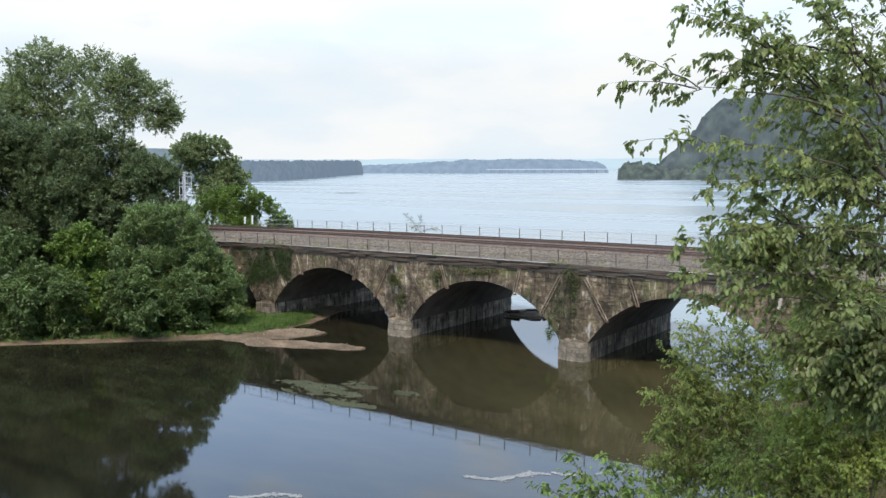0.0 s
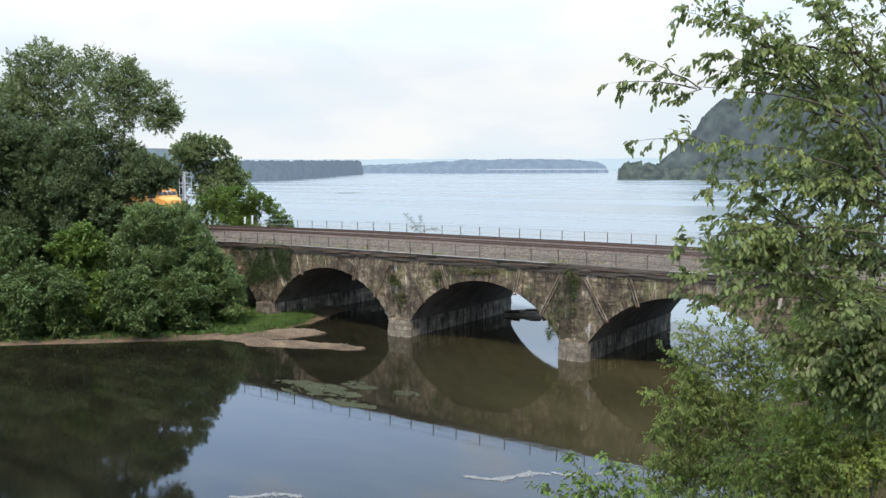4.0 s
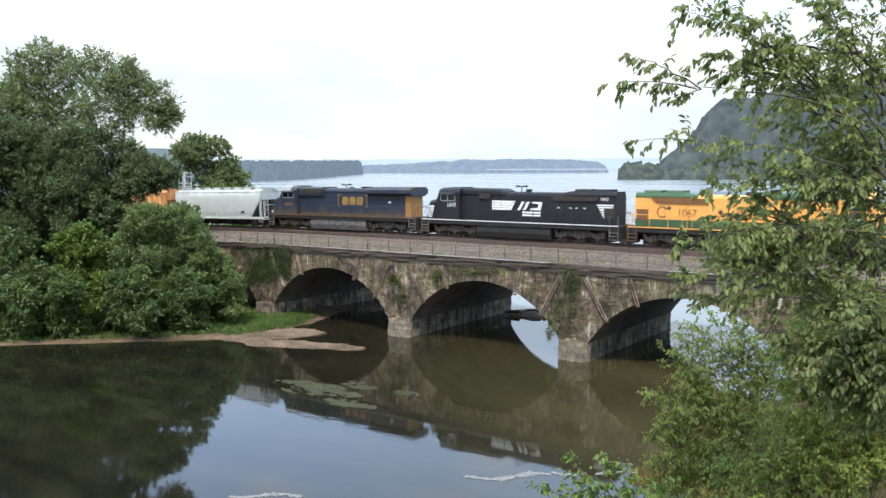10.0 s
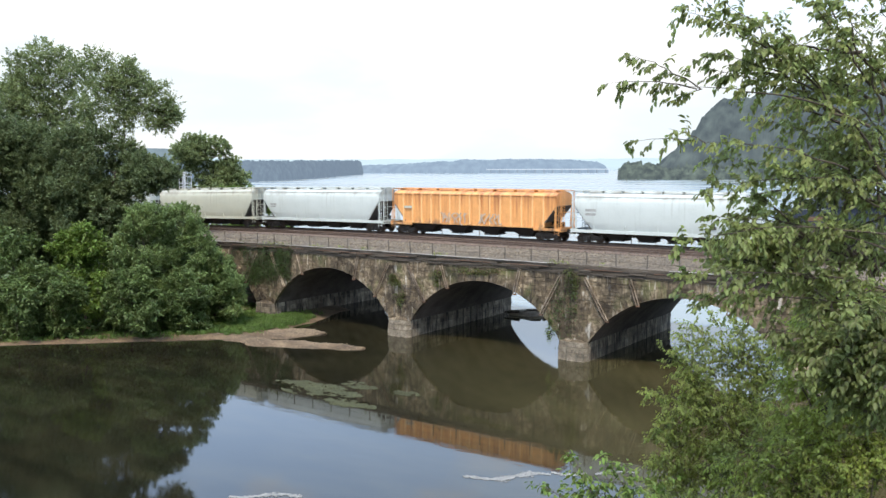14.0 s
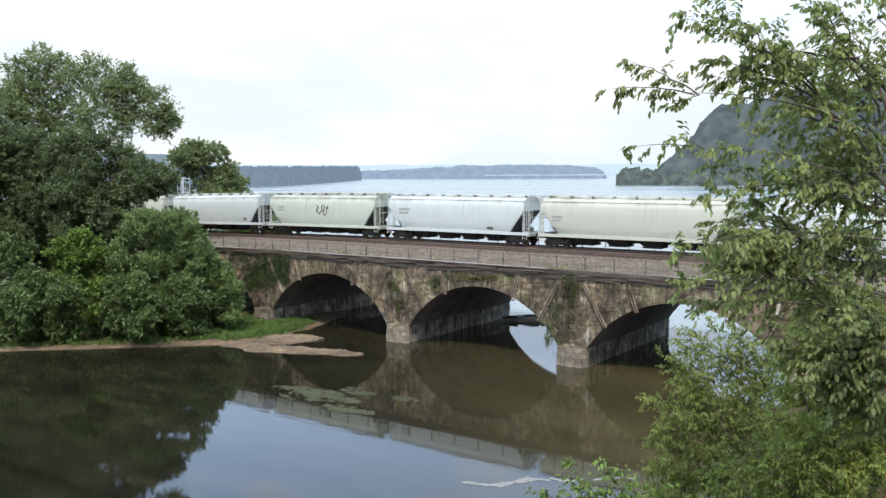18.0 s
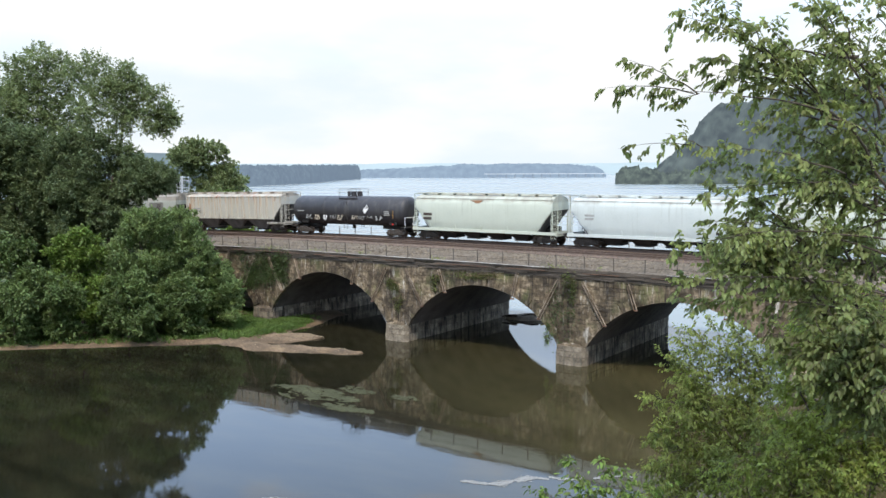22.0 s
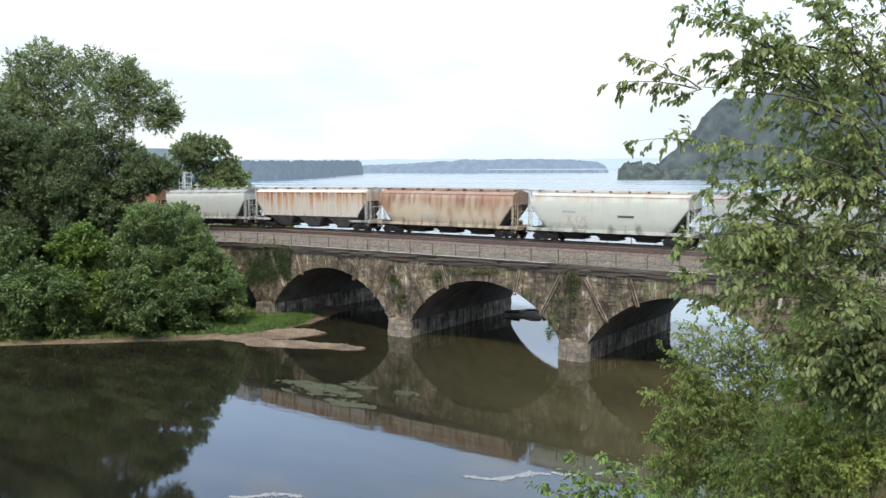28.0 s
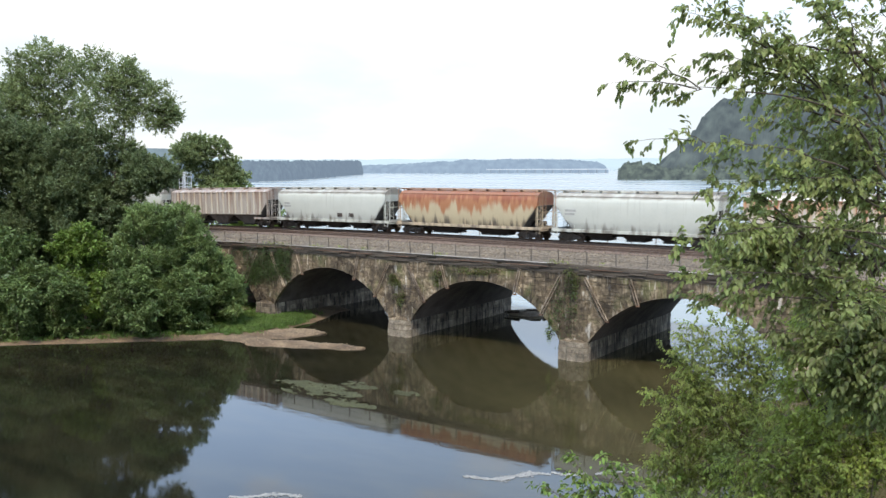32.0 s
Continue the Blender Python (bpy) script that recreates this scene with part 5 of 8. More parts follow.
def hopper(label, length, mat, ribbed=False, bays=3, end_mat=None, bay_mat=None, rib_mat=None, foot=None):
    """A covered hopper: shell with sloped ends, sills, roof walk and hatches, discharge bays, ladders and trucks."""
    car = thing("covered_hopper", label, "freight car", "freight cars of the train")
    half = length / 2
    end_mat, bay_mat = end_mat or mat, bay_mat or UNDER
    sec = RIBBED_SIDE if ribbed else SMOOTH_SIDE
    full = [(-y, z) for y, z in sec] + [(y, z) for y, z in reversed(sec[:-1])]
    k = len(full)
    body_end = half - 0.95
    foot = foot or (1.55 if ribbed else 1.12)
    stations = [(-body_end, 3.2), (-body_end + 0.02, 3.2), (-body_end + 1.1, 1.85), (-body_end + (1.4 if ribbed else 1.7), foot)]
    xs = stations + [(-half * 0.5, foot), (0, foot), (half * 0.5, foot)] + [(-x, z) for x, z in reversed(stations)]
    g = Geo()
    vs = []
    for x, zb in xs:
        for y, z in full:
            vs.append((x, y, zb if zb <= foot + 0.001 and z < 2.0 and z == sec[0][1] else max(z, zb)))
    n = len(xs)
    fs = [(i * k + j, (i + 1) * k + j, (i + 1) * k + j + 1, i * k + j + 1) for i in range(n - 1) for j in range(k - 1)]
    fs += [(i * k, i * k + k - 1, (i + 1) * k + k - 1, (i + 1) * k) for i in range(n - 1)]
    fs += [tuple(range(k)), tuple(range((n - 1) * k, n * k))]
    g.add(vs, fs)
    part("body", g, mat, car, smooth=True)
    if ribbed:
        rib = Geo().prism([(-0.085, 0), (0.085, 0), (0.06, -0.13), (-0.06, -0.13)], "z", foot + 0.03, 4.1).mesh("rib", rib_mat or mat)
        m = 15
        for i in range(m):
            x = (i - (m - 1) / 2) * (2 * body_end - 2.6) / (m - 1)
            part("rib", rib, mat, car, at=pose(x, -1.449, 0))
            part("rib", rib, mat, car, at=pose(x, 1.449, 0, 0, 0, 180))
    w = 1.5
    for s in (-1, 1):
        part("top_chord", Geo().box(-body_end, body_end, s * (1.44 if not ribbed else 1.46) - 0.035, s * (1.44 if not ribbed else 1.46) + 0.035, 4.05 if not ribbed else 4.0, 4.11 if not ribbed else 4.1), mat, car)
        if ribbed:
            part("side_sill", Geo().box(-body_end + 1.2, body_end - 1.2, s * 1.47 - 0.06, s * 1.47 + 0.06, foot - 0.05, foot + 0.11), end_mat, car)
            for e in (-1, 1):
                part("side_sill", Geo().box(min(e * (half - 0.55), e * (half - 3.3)), max(e * (half - 0.55), e * (half - 3.3)), s * w - 0.06, s * w + 0.06, 0.98, 1.2), end_mat, car)
        else:
            part("side_sill", Geo().box(-half + 0.55, half - 0.55, s * w - 0.06, s * w + 0.06, 0.98, 1.24), end_mat, car)
            for i in range(5):
                x = (i - 2) * (length - 5.6) / 4
                part("sill_bracket", Geo().prism([(s * 1.45, 1.24), (s * 1.555, 1.24), (s * 1.60, 1.62), (s * 1.45, 1.62)], "x", x - 0.04, x + 0.04), end_mat, car)
    for a in (-half + 0.4, half - 3.9):
        part("stub_sill", Geo().box(a, a + 3.5, -0.28, 0.28, 0.72, 1.1), UNDER, car)
    part("centre_sill", Geo().box(-half + 3.0, half - 3.0, -0.7, 0.7, 0.66, foot + 0.01), UNDER, car)
    # discharge bays
    span = 2 * (half - (2.7 if ribbed else 3.3))
    bw = span / bays
    for i in range(bays):
        x = -span / 2 + bw * (i + 0.5)
        g = Geo()
        top, bot = (bw * 0.47, bw * 0.17) if ribbed else (bw * 0.44, bw * 0.24)
        vs = [(x - top, -1.35, foot), (x + top, -1.35, foot), (x + top, 1.35, foot), (x - top, 1.35, foot),
              (x - bot, -0.75, 0.42), (x + bot, -0.75, 0.42), (x + bot, 0.75, 0.42), (x - bot, 0.75, 0.42)]
        g.add(vs, [(0, 1, 5, 4), (1, 2, 6, 5), (2, 3, 7, 6), (3, 0, 4, 7), (4, 5, 6, 7), (0, 3, 2, 1)])
        bay = part("discharge_bay", g, bay_mat, car)
        part("gate", Geo().box(x - bot - 0.05, x + bot + 0.05, -0.85, 0.85, 0.3, 0.416), UNDER, bay)
    # roof walk and hatches
    for s in (-0.62, 0.62):
        part("roof_walk", Geo().box(-half + 0.7, half - 0.7, s - 0.2, s + 0.2, 4.56, 4.6), end_mat, car)
    for i in range(9):
        x = (i - 4) * (2 * body_end - 0.8) / 8
        part("walk_bracket", Geo().box(x - 0.04, x + 0.04, -0.85, 0.85, 4.3, 4.558), end_mat, car)
    part("hatch", Geo().prism([(-0.3, 4.4), (0.3, 4.4), (0.24, 4.53), (-0.24, 4.53)], "x", -body_end + 0.8, body_end - 0.8), end_mat, car, "long roof hatch cover")
    for s in (-1, 1):
        # end slope sheet, posts and platform
        e = s * body_end
        for yy in (-1.25, 1.25):
            part("end_post", Geo().bar((e - s * 0.05, yy * 1.16, 1.0), (e - s * 0.05, yy * 1.16, 3.25), 0.1, 0.06), end_mat, car)
            part("end_post", Geo().bar((s * (half - 0.62), yy, 1.1), (s * (half - 0.62), yy, 4.5), 0.07, 0.07), end_mat, car)
        # sheet laid under the slope; its dark grey paints in the shadow there
        part("slope_sheet", Geo().prism([(e, 3.19), (e + s * 0.03, 3.17), (e - s * 1.08, 1.80), (e - s * 1.68, 1.07), (e - s * 1.74, 1.12), (e - s * 1.13, 1.84)], "y", -1.46, 1.46), GRIME_AND_SHADE, car, "sloped end sheet with its shade painted in dark grey")
        part("slope_rib", Geo().prism([(e, 3.15), (e + s * 0.1, 3.15), (e - s * 1.58, 1.07), (e - s * 1.68, 1.07)], "y", -0.1, 0.1), UNDER, car)
        part("platform", Geo().box(min(e - s * 1.2, s * (half - 0.5)), max(e - s * 1.2, s * (half - 0.5)), -1.44, 1.44, 1.0, 1.06), UNDER, car)
        part("end_sill", Geo().box(min(s * (half - 0.5), s * (half - 0.62)), max(s * (half - 0.5), s * (half - 0.62)), -1.5, 1.5, 0.9, 1.26), end_mat, car)
        part("end_frame", Geo().bar((s * (half - 0.62), -1.25, 4.5), (s * (half - 0.62), 1.25, 4.5), 0.07, 0.07).bar((s * (half - 0.62), -1.25, 2.6), (s * (half - 0.62), 1.25, 2.6), 0.06, 0.06), end_mat, car)
        for yy in (-1.52, 1.52):
            ladder("side_ladder", s * (half - 0.9), yy, 0.6, 4.45 if yy * s < 0 else 2.3, 0.42, end_mat, car)
        ladder("end_ladder", s * (half - 0.56), -0.9 * s, 1.1, 4.5, 0.42, end_mat, car, "y")
        truck(car, s * (half - 2.15))
    part("brake_tank", Geo().tube([(half - 1.9, 0.3, 1.5), (half - 1.1, 0.3, 1.5)], 0.22, 10), UNDER, car)
    couplers(car, half)
    return car


def tank_car(length):
    car = thing("tank_car", "black cylindrical tank car with graffiti and a white placard", "freight car", "freight cars of the train")
    half = length / 2
    r, zc = 1.52, 2.62
    prof = [(-half + 0.6, 0.02), (-half + 0.62, 0.55), (-half + 0.69, 0.98), (-half + 0.8, 1.26), (-half + 0.95, 1.44), (-half + 1.13, r)]
    prof = prof + [(-0.05, r), (0.05, r)] + [(-x, q) for x, q in reversed(prof)]
    g = Geo().tube([(x, 0, zc) for x, q in prof], [q for x, q in prof], 36)
    part("tank", g, TANK, car, smooth=True)
    for x in (-3.4, 0.0, 3.4):
        part("band", Geo().tube([(x - 0.06, 0, zc), (x + 0.06, 0, zc)], r + 0.012, 36), TANK, car, smooth=True)
    part("dome_housing", Geo().tube([(0, 0, zc + r - 0.1), (0, 0, zc + r + 0.5)], 0.3, 14), TANK, car, smooth=True)
    for x in (-0.75, 0.6, 0.95):
        part("valve", Geo().tube([(x, 0.1, zc + r - 0.06), (x, 0.1, zc + r + 0.5)], 0.16, 10), TANK, car)
    g = Geo()
    for y in (-0.95, 0.95):
        for x in (-1.25, 0, 1.25):
            g.tube([(x, y, zc + 1.05), (x, y, zc + r + 0.75)], 0.025, 5)
        g.tube([(-1.25, y, zc + r + 0.75), (1.25, y, zc + r + 0.75)], 0.025, 5)
        g.tube([(-1.25, y, zc + r + 0.4), (1.25, y, zc + r + 0.4)], 0.02, 5)
    part("guard_rail", g, TANK, car)
    part("platform", Geo().box(-1.3, 1.3, -1.0, -0.6, zc + r - 0.24, zc + r - 0.2).box(-1.3, 1.3, 0.6, 1.0, zc + r - 0.24, zc + r - 0.2), UNDER, car)
    for y in (-1.38, 1.38):
        ladder("side_ladder", 0.0, y, 0.75, zc + 1.0, 0.42, UNDER, car)
    for s in (-1, 1):
        part("saddle", Geo().prism([(-1.1, 1.25), (-0.55, 1.3), (0, 1.18), (0.55, 1.3), (1.1, 1.25), (1.1, 1.9), (0.8, 1.45), (0.3, 1.22), (-0.3, 1.22), (-0.8, 1.45), (-1.1, 1.9)], "x", s * (half - 2.4) - 0.5, s * (half - 2.4) + 0.5), UNDER, car)
        part("stub_sill", Geo().box(min(s * (half - 0.4), s * (half - 4.4)), max(s * (half - 0.4), s * (half - 4.4)), -0.3, 0.3, 0.8, 1.2), UNDER, car)
        part("end_platform", Geo().box(min(s * (half - 0.5), s * (half - 1.2)), max(s * (half - 0.5), s * (half - 1.2)), -1.4, 1.4, 1.02, 1.08), UNDER, car)
        g = Geo()
        for y in (-1.35, 0, 1.35):
            g.tube([(s * (half - 0.6), y, 1.05), (s * (half - 0.6), y, 2.05)], 0.025, 5)
        g.tube([(s * (half - 0.6), -1.35, 2.05), (s * (half - 0.6), 1.35, 2.05)], 0.025, 5)
        part("end_rail", g, WHITE_MARK, car)
        truck(car, s * (half - 2.1))
    part("outlet", Geo().tube([(0, 0, 0.72), (0, 0, 1.2)], 0.2, 10), UNDER, car)
    part("placard", Geo().prism([(2.6, 2.75), (3.15, 3.3), (3.35, 2.9), (2.85, 2.35)], "y", -r - 0.03, -r - 0.02), WHITE_MARK, car, "white diamond emblem")
    part("emblem_fold", Geo().prism([(2.88, 2.83), (3.12, 3.24), (3.3, 2.93)], "y", -r - 0.04, -r - 0.032), GREY_MARK, car)
    for x, w, z, h, mat, sd in ((-5.4, 0.8, 2.0, 0.5, GREY_MARK, 3), (-4.2, 0.9, 1.95, 0.6, CREAM_MARK, 5), (-2.9, 0.5, 1.9, 0.5, WHITE_MARK, 7), (-1.8, 0.8, 1.95, 0.4, GREY_MARK, 9), (-0.8, 0.9, 1.95, 0.6, CREAM_MARK, 11),
                                (1.3, 0.9, 2.0, 0.5, CREAM_MARK, 13), (2.3, 0.9, 2.0, 0.4, GREY_MARK, 15), (3.4, 0.9, 2.1, 0.4, GREY_MARK, 17), (4.6, 1.0, 2.05, 0.7, GREY_MARK, 19)):
        scrawl("graffiti", x, z, w, h, -1.44, mat, car, sd)
    bars("lettering", -6.4, 2.55, 1.3, 0.16, 1, -1.525, GREY_MARK, car)
    bars("lettering", 5.9, 2.45, 0.9, 0.5, 3, -1.525, GREY_MARK, car)
    part("yellow_stripe", Geo().box(6.6, 6.68, -1.535, -1.46, 1.95, 2.75), DULL_GOLD, car)
    part("marker_lamp", Geo().box(half - 2.2, half - 2.05, -1.5, -1.4, 1.3, 1.45), material("red_reflector", [(0.4, 0.02, 0.02), (0.6, 0.04, 0.03)], 0.4), car)
    couplers(car, half)
    return car


def loft(g, stations):
    """Skins equal-length rings of points, with end caps."""
    k = len(stations[0])
    g.add([p for s in stations for p in s], [(i * k + j, i * k + (j + 1) % k, (i + 1) * k + (j + 1) % k, (i + 1) * k + j) for i in range(len(stations) - 1) for j in range(k)]
          + [tuple(range(k)), tuple(range((len(stations) - 1) * k, len(stations) * k))])
    return g


def ring(x, w, z0, z1, r):
    return [(x, -w, z0), (x, -w, z1 - r), (x, -w + r * 0.3, z1 - r * 0.3), (x, -w + r, z1), (x, w - r, z1), (x, w - r * 0.3, z1 - r * 0.3), (x, w, z1 - r), (x, w, z0)]


def engine(label, length, main, roof, stripe, style="emd", metalwork=None):
    """A six-axle diesel locomotive, cab towards +x."""
    metalwork = metalwork or stripe
    e = thing("locomotive", label, "locomotive", "locomotives of the train")
    half = length / 2
    dk = half - 0.4
    part("frame", Geo().box(-dk, dk, -1.5, 1.5, 1.22, 1.62), UNDER, e)
    for s in (-1, 1):
        part("sill_stripe", Geo().box(-dk, dk, s * 1.53 - 0.03, s * 1.53 + 0.03, 1.54 if main is BLUE else 1.59, 1.66), stripe, e)
    part("fuel_tank", Geo().prism([(-1.4, 1.2), (-1.45, 0.65), (-1.3, 0.14), (1.3, 0.14), (1.45, 0.65), (1.4, 1.2)], "x", -3.95, 4.15), GRIME_AND_SHADE if main is BLUE else UNDER, e)
    grille = BROWN_GRILLE if main is YELLOW else GRILLE
    for s in (-1, 1):
        truck(e, s * (half - 4.3), "engine")
        part("air_tank", Geo().tube([(-3.3, s * 1.15, 1.12), (3.4, s * 1.15, 1.12)], 0.16, 10), UNDER, e, smooth=True)
    # hood
    hx0, hx1 = -half + (0.85 if style == "emd" else 1.4), half - 4.95
    g = loft(Geo(), [ring(hx0, 0.95, 1.62, 4.34, 0.25), ring(hx1, 0.95, 1.62, 4.34, 0.25)])
    part("long_hood", g, main, e)
    g = Geo()
    for i in range(14):
        x = hx0 + 4.2 + i * (hx1 - hx0 - 4.6) / 14
        g.box(x, x + 0.025, -0.975, -0.945, 1.8, 3.6).box(x, x + 0.025, 0.945, 0.975, 1.8, 3.6)
    tagged(part("door_seams", g, main, e), kind="stuff")
    if style == "emd":
        part("roof_cap", loft(Geo(), [ring(hx0 + 0.05, 1.0, 4.12, 4.5, 0.3), ring(hx0 + 4.6, 1.0, 4.12, 4.5, 0.3), ring(hx0 + 5.6, 0.9, 4.12, 4.3, 0.15)]), roof, e)
        for x in (hx0 + 1.5, hx0 + 3.4):
            part("radiator_fan", Geo().prism([(-0.75, 4.5), (0.75, 4.5), (0.65, 4.68), (-0.65, 4.68)], "x", x - 0.8, x + 0.8), roof, e)
        for y0, y1 in ((-1.06, -0.9), (0.9, 1.06)):
            part("radiator_grille", Geo().prism([(hx0 + 1.5, 4.07), (hx0 + 6.3, 4.07), (hx0 + 6.3, 3.66), (hx0 + 2.0, 3.66)], "y", y0, y1), grille, e)
        part("brake_housing", loft(Geo(), [ring(hx1 - 5.0, 0.98, 4.1, 4.4, 0.2), ring(hx1 - 4.4, 1.05, 4.1, 4.62, 0.25), ring(hx1, 1.05, 4.1, 4.66, 0.25)]), roof, e)
        for s in (-1, 1):
            part("intake_grille", Geo().box(hx1 - 3.3, hx1 - 2.1, s * 1.045 - 0.045, s * 1.045 + 0.045, 3.7, 4.15), grille, e)
            part("rear_grille", Geo().box(hx0 + 0.15, hx0 + 1.2, s * 0.94 - 0.045, s * 0.94 + 0.045, 2.2, 3.1), grille, e)
    else:
        part("radiator_wing", loft(Geo(), [[(x, -1.5, z + 0.0), (x, -1.5, z + 0.34), (x, -1.1, z + 0.6), (x, 1.1, z + 0.6), (x, 1.5, z + 0.34), (x, 1.5, z), (x, 0.95, z - 0.3), (x, -0.95, z - 0.3)] for x, z in ((hx0 - 0.35, 4.03), (hx0 + 5.2, 4.03), (hx0 + 5.6, 4.0))]), main, e)
        for s in (-1, 1):
            part("radiator_screen", Geo().box(hx0 + 1.4, hx0 + 4.8, s * 0.97 - 0.03, s * 0.97 + 0.03, 3.3, 3.75), GRILLE, e)
        part("roof_cap", loft(Geo(), [ring(hx0 + 5.6, 1.0, 4.1, 4.5, 0.3), ring(hx1 - 3.8, 1.0, 4.1, 4.5, 0.3)]), main, e)
        part("brake_housing", loft(Geo(), [ring(hx1 - 3.8, 1.15, 3.7, 4.62, 0.2), ring(hx1, 1.2, 3.7, 4.62, 0.2)]), main, e)
        for x in (hx1 - 3.2, hx1 - 2.2, hx1 - 1.2):
            for s in (-1, 1):
                part("intake_grille", Geo().box(x - 0.42, x + 0.42, s * 1.18 - 0.05, s * 1.18 + 0.05, 3.95, 4.42), GRILLE, e)
        part("rear_panel", Geo().box(hx0 - 0.03, hx0 + 0.7, -0.965, 0.965, 1.66, 3.75), GOLD, e, "gold-painted hood end")
        part("stack", Geo().box(hx0 + 6.2, hx0 + 7.2, -0.4, 0.4, 4.45, 4.66), UNDER, e)
    part("exhaust", Geo().tube([(hx1 - 7.0, 0, 4.3), (hx1 - 7.0, 0, 4.62)], 0.28, 10), UNDER, e)
    g = Geo().tube([(hx1 - 6.2, 0, 4.3), (hx1 - 6.2, 0, 4.85)], 0.05, 6)
    for o in (-0.5, -0.2, 0.25, 0.5):
        g.tube([(hx1 - 6.2, o * 0.4, 4.85), (hx1 - 6.2 + o, o * 0.4, 4.88)], [0.04, 0.09], 8)
    part("horn", g, UNDER, e)
    # cab and nose
    cx0, cx1 = hx1, half - 2.2
    part("cab", loft(Geo(), [ring(cx0, 1.5, 1.62, 4.45, 0.25), ring(cx1 - 0.42, 1.5, 1.62, 4.45, 0.25), ring(cx1, 1.44, 1.62, 3.66, 0.1)]), main, e)
    part("cab_roof", loft(Geo(), [[(x, -1.54, 4.25), (x, -1.35, 4.55), (x, -0.7, 4.74), (x, 0.7, 4.74), (x, 1.35, 4.55), (x, 1.54, 4.25)] for x in (cx0 - 0.05, cx1 - 1.2)]), roof, e)
    part("cab_brow", loft(Geo(), [[(x, -1.54, z - 0.3), (x, -1.35, z), (x, -0.7, z + 0.17), (x, 0.7, z + 0.17), (x, 1.35, z), (x, 1.54, z - 0.3)] for x, z in ((cx1 - 1.198, 4.53), (cx1 - 0.34, 4.5))]), main, e)
    pane_frame = UNDER if main is YELLOW else RAILING
    for s in (-1, 1):
        for a, b in ((cx0 + 0.5, cx0 + 1.28), (cx0 + 1.36, cx0 + 2.14)):
            w = part("side_window", Geo().box(a, b, s * 1.515 - 0.02, s * 1.515 + 0.02, 3.48, 4.02), GLASS, e)
            fr = Geo()
            for x0, x1, z0, z1 in ((a - 0.05, b + 0.05, 4.02, 4.08), (a - 0.05, b + 0.05, 3.42, 3.48), (a - 0.05, a, 3.42, 4.08), (b, b + 0.05, 3.42, 4.08)):
                fr.box(x0, x1, s * 1.515 - 0.03, s * 1.515 + 0.03, z0, z1)
            part("window_frame", fr, pane_frame, w)
        part("awning", Geo().prism([(s * 1.5, 4.2), (s * 1.82, 4.06), (s * 1.82, 4.1), (s * 1.5, 4.26)], "x", cx0 + 0.35, cx0 + 2.3), roof, e, "sun awning over the cab windows")
        for y0, y1 in ((0.08, 0.66), (0.72, 1.3)):
            part("windshield", Geo().prism([(cx1 - 0.34, 4.2), (cx1 - 0.05, 3.74), (cx1 + 0.0, 3.76), (cx1 - 0.28, 4.23)], "y", min(s * y0, s * y1), max(s * y0, s * y1)), GLASS, e)
    nx = half - 0.8
    nose = [[(cx1 - 0.1, -1.44, 1.62), (cx1 - 0.1, -1.44, 3.34), (cx1 - 0.1, -1.1, 3.62), (cx1 - 0.1, 1.1, 3.62), (cx1 - 0.1, 1.44, 3.34), (cx1 - 0.1, 1.44, 1.62)],
            [(nx - 0.35, -1.22, 1.62), (nx - 0.35, -1.22, 3.12), (nx - 0.35, -0.9, 3.4), (nx - 0.35, 0.9, 3.4), (nx - 0.35, 1.22, 3.12), (nx - 0.35, 1.22, 1.62)],
            [(nx, -0.85, 1.62), (nx, -0.85, 2.88), (nx, -0.65, 3.12), (nx, 0.65, 3.12), (nx, 0.85, 2.88), (nx, 0.85, 1.62)]]
    part("nose", loft(Geo(), nose), main, e)
    part("nose_door", Geo().box(nx + 0.002, nx + 0.03, -0.3, 0.3, 1.7, 2.7), main, e)
    part("headlight", Geo().box(cx1 - 0.1, cx1 + 0.06, -0.25, 0.25, 4.15, 4.4), WHITE_MARK, e)
    for s in (-1, 1):
        part("ditch_light", Geo().tube([(half - 0.5, s * 0.95, 1.85), (half - 0.35, s * 0.95, 1.85)], 0.12, 10), WHITE_MARK, e)
    # railings, steps, pilots
    for s in (-1, 1):
        n = 11
        xs = [-dk + 0.35 + i * (hx1 + dk - 0.5) / (n - 1) for i in range(n)]
        for x in xs:
            part("railing_post", Geo().tube([(x, s * 1.5, 1.64), (x, s * 1.5, 2.68)], 0.024, 5), metalwork, e)
        part("hand_rail", Geo().tube([(xs[0], s * 1.5, 2.68), (xs[-1], s * 1.5, 2.68)], 0.026, 5), metalwork, e)
        part("hand_rail", Geo().tube([(cx1 + 0.3, s * 1.5, 1.64), (cx1 + 0.9, s * 1.5, 2.75), (nx + 0.2, s * 1.2, 2.6), (nx + 0.25, s * 1.2, 1.64)], 0.026, 5), metalwork, e)
        for q in (-1, 1):
            st = part("step_well", Geo().box(min(q * (dk - 0.9), q * dk), max(q * (dk - 0.9), q * dk), s * 1.42 - 0.06, s * 1.42 + 0.06, 0.35, 1.3), UNDER, e)
            for z in (0.42, 0.72, 1.02):
                part("step", Geo().box(min(q * (dk - 0.85), q * (dk - 0.05)), max(q * (dk - 0.85), q * (dk - 0.05)), s * 1.52 - 0.06, s * 1.52 + 0.06, z, z + 0.05), STEP_METAL if main is not YELLOW else DIRTY_GOLD, st)
            for o in (0.04, 0.86):
                part("grab_iron", Geo().tube([(q * (dk - o), s * 1.56, 0.45), (q * (dk - o), s * 1.56, 2.45)], 0.022, 5), STEP_METAL if main is not YELLOW else DIRTY_GOLD, st)
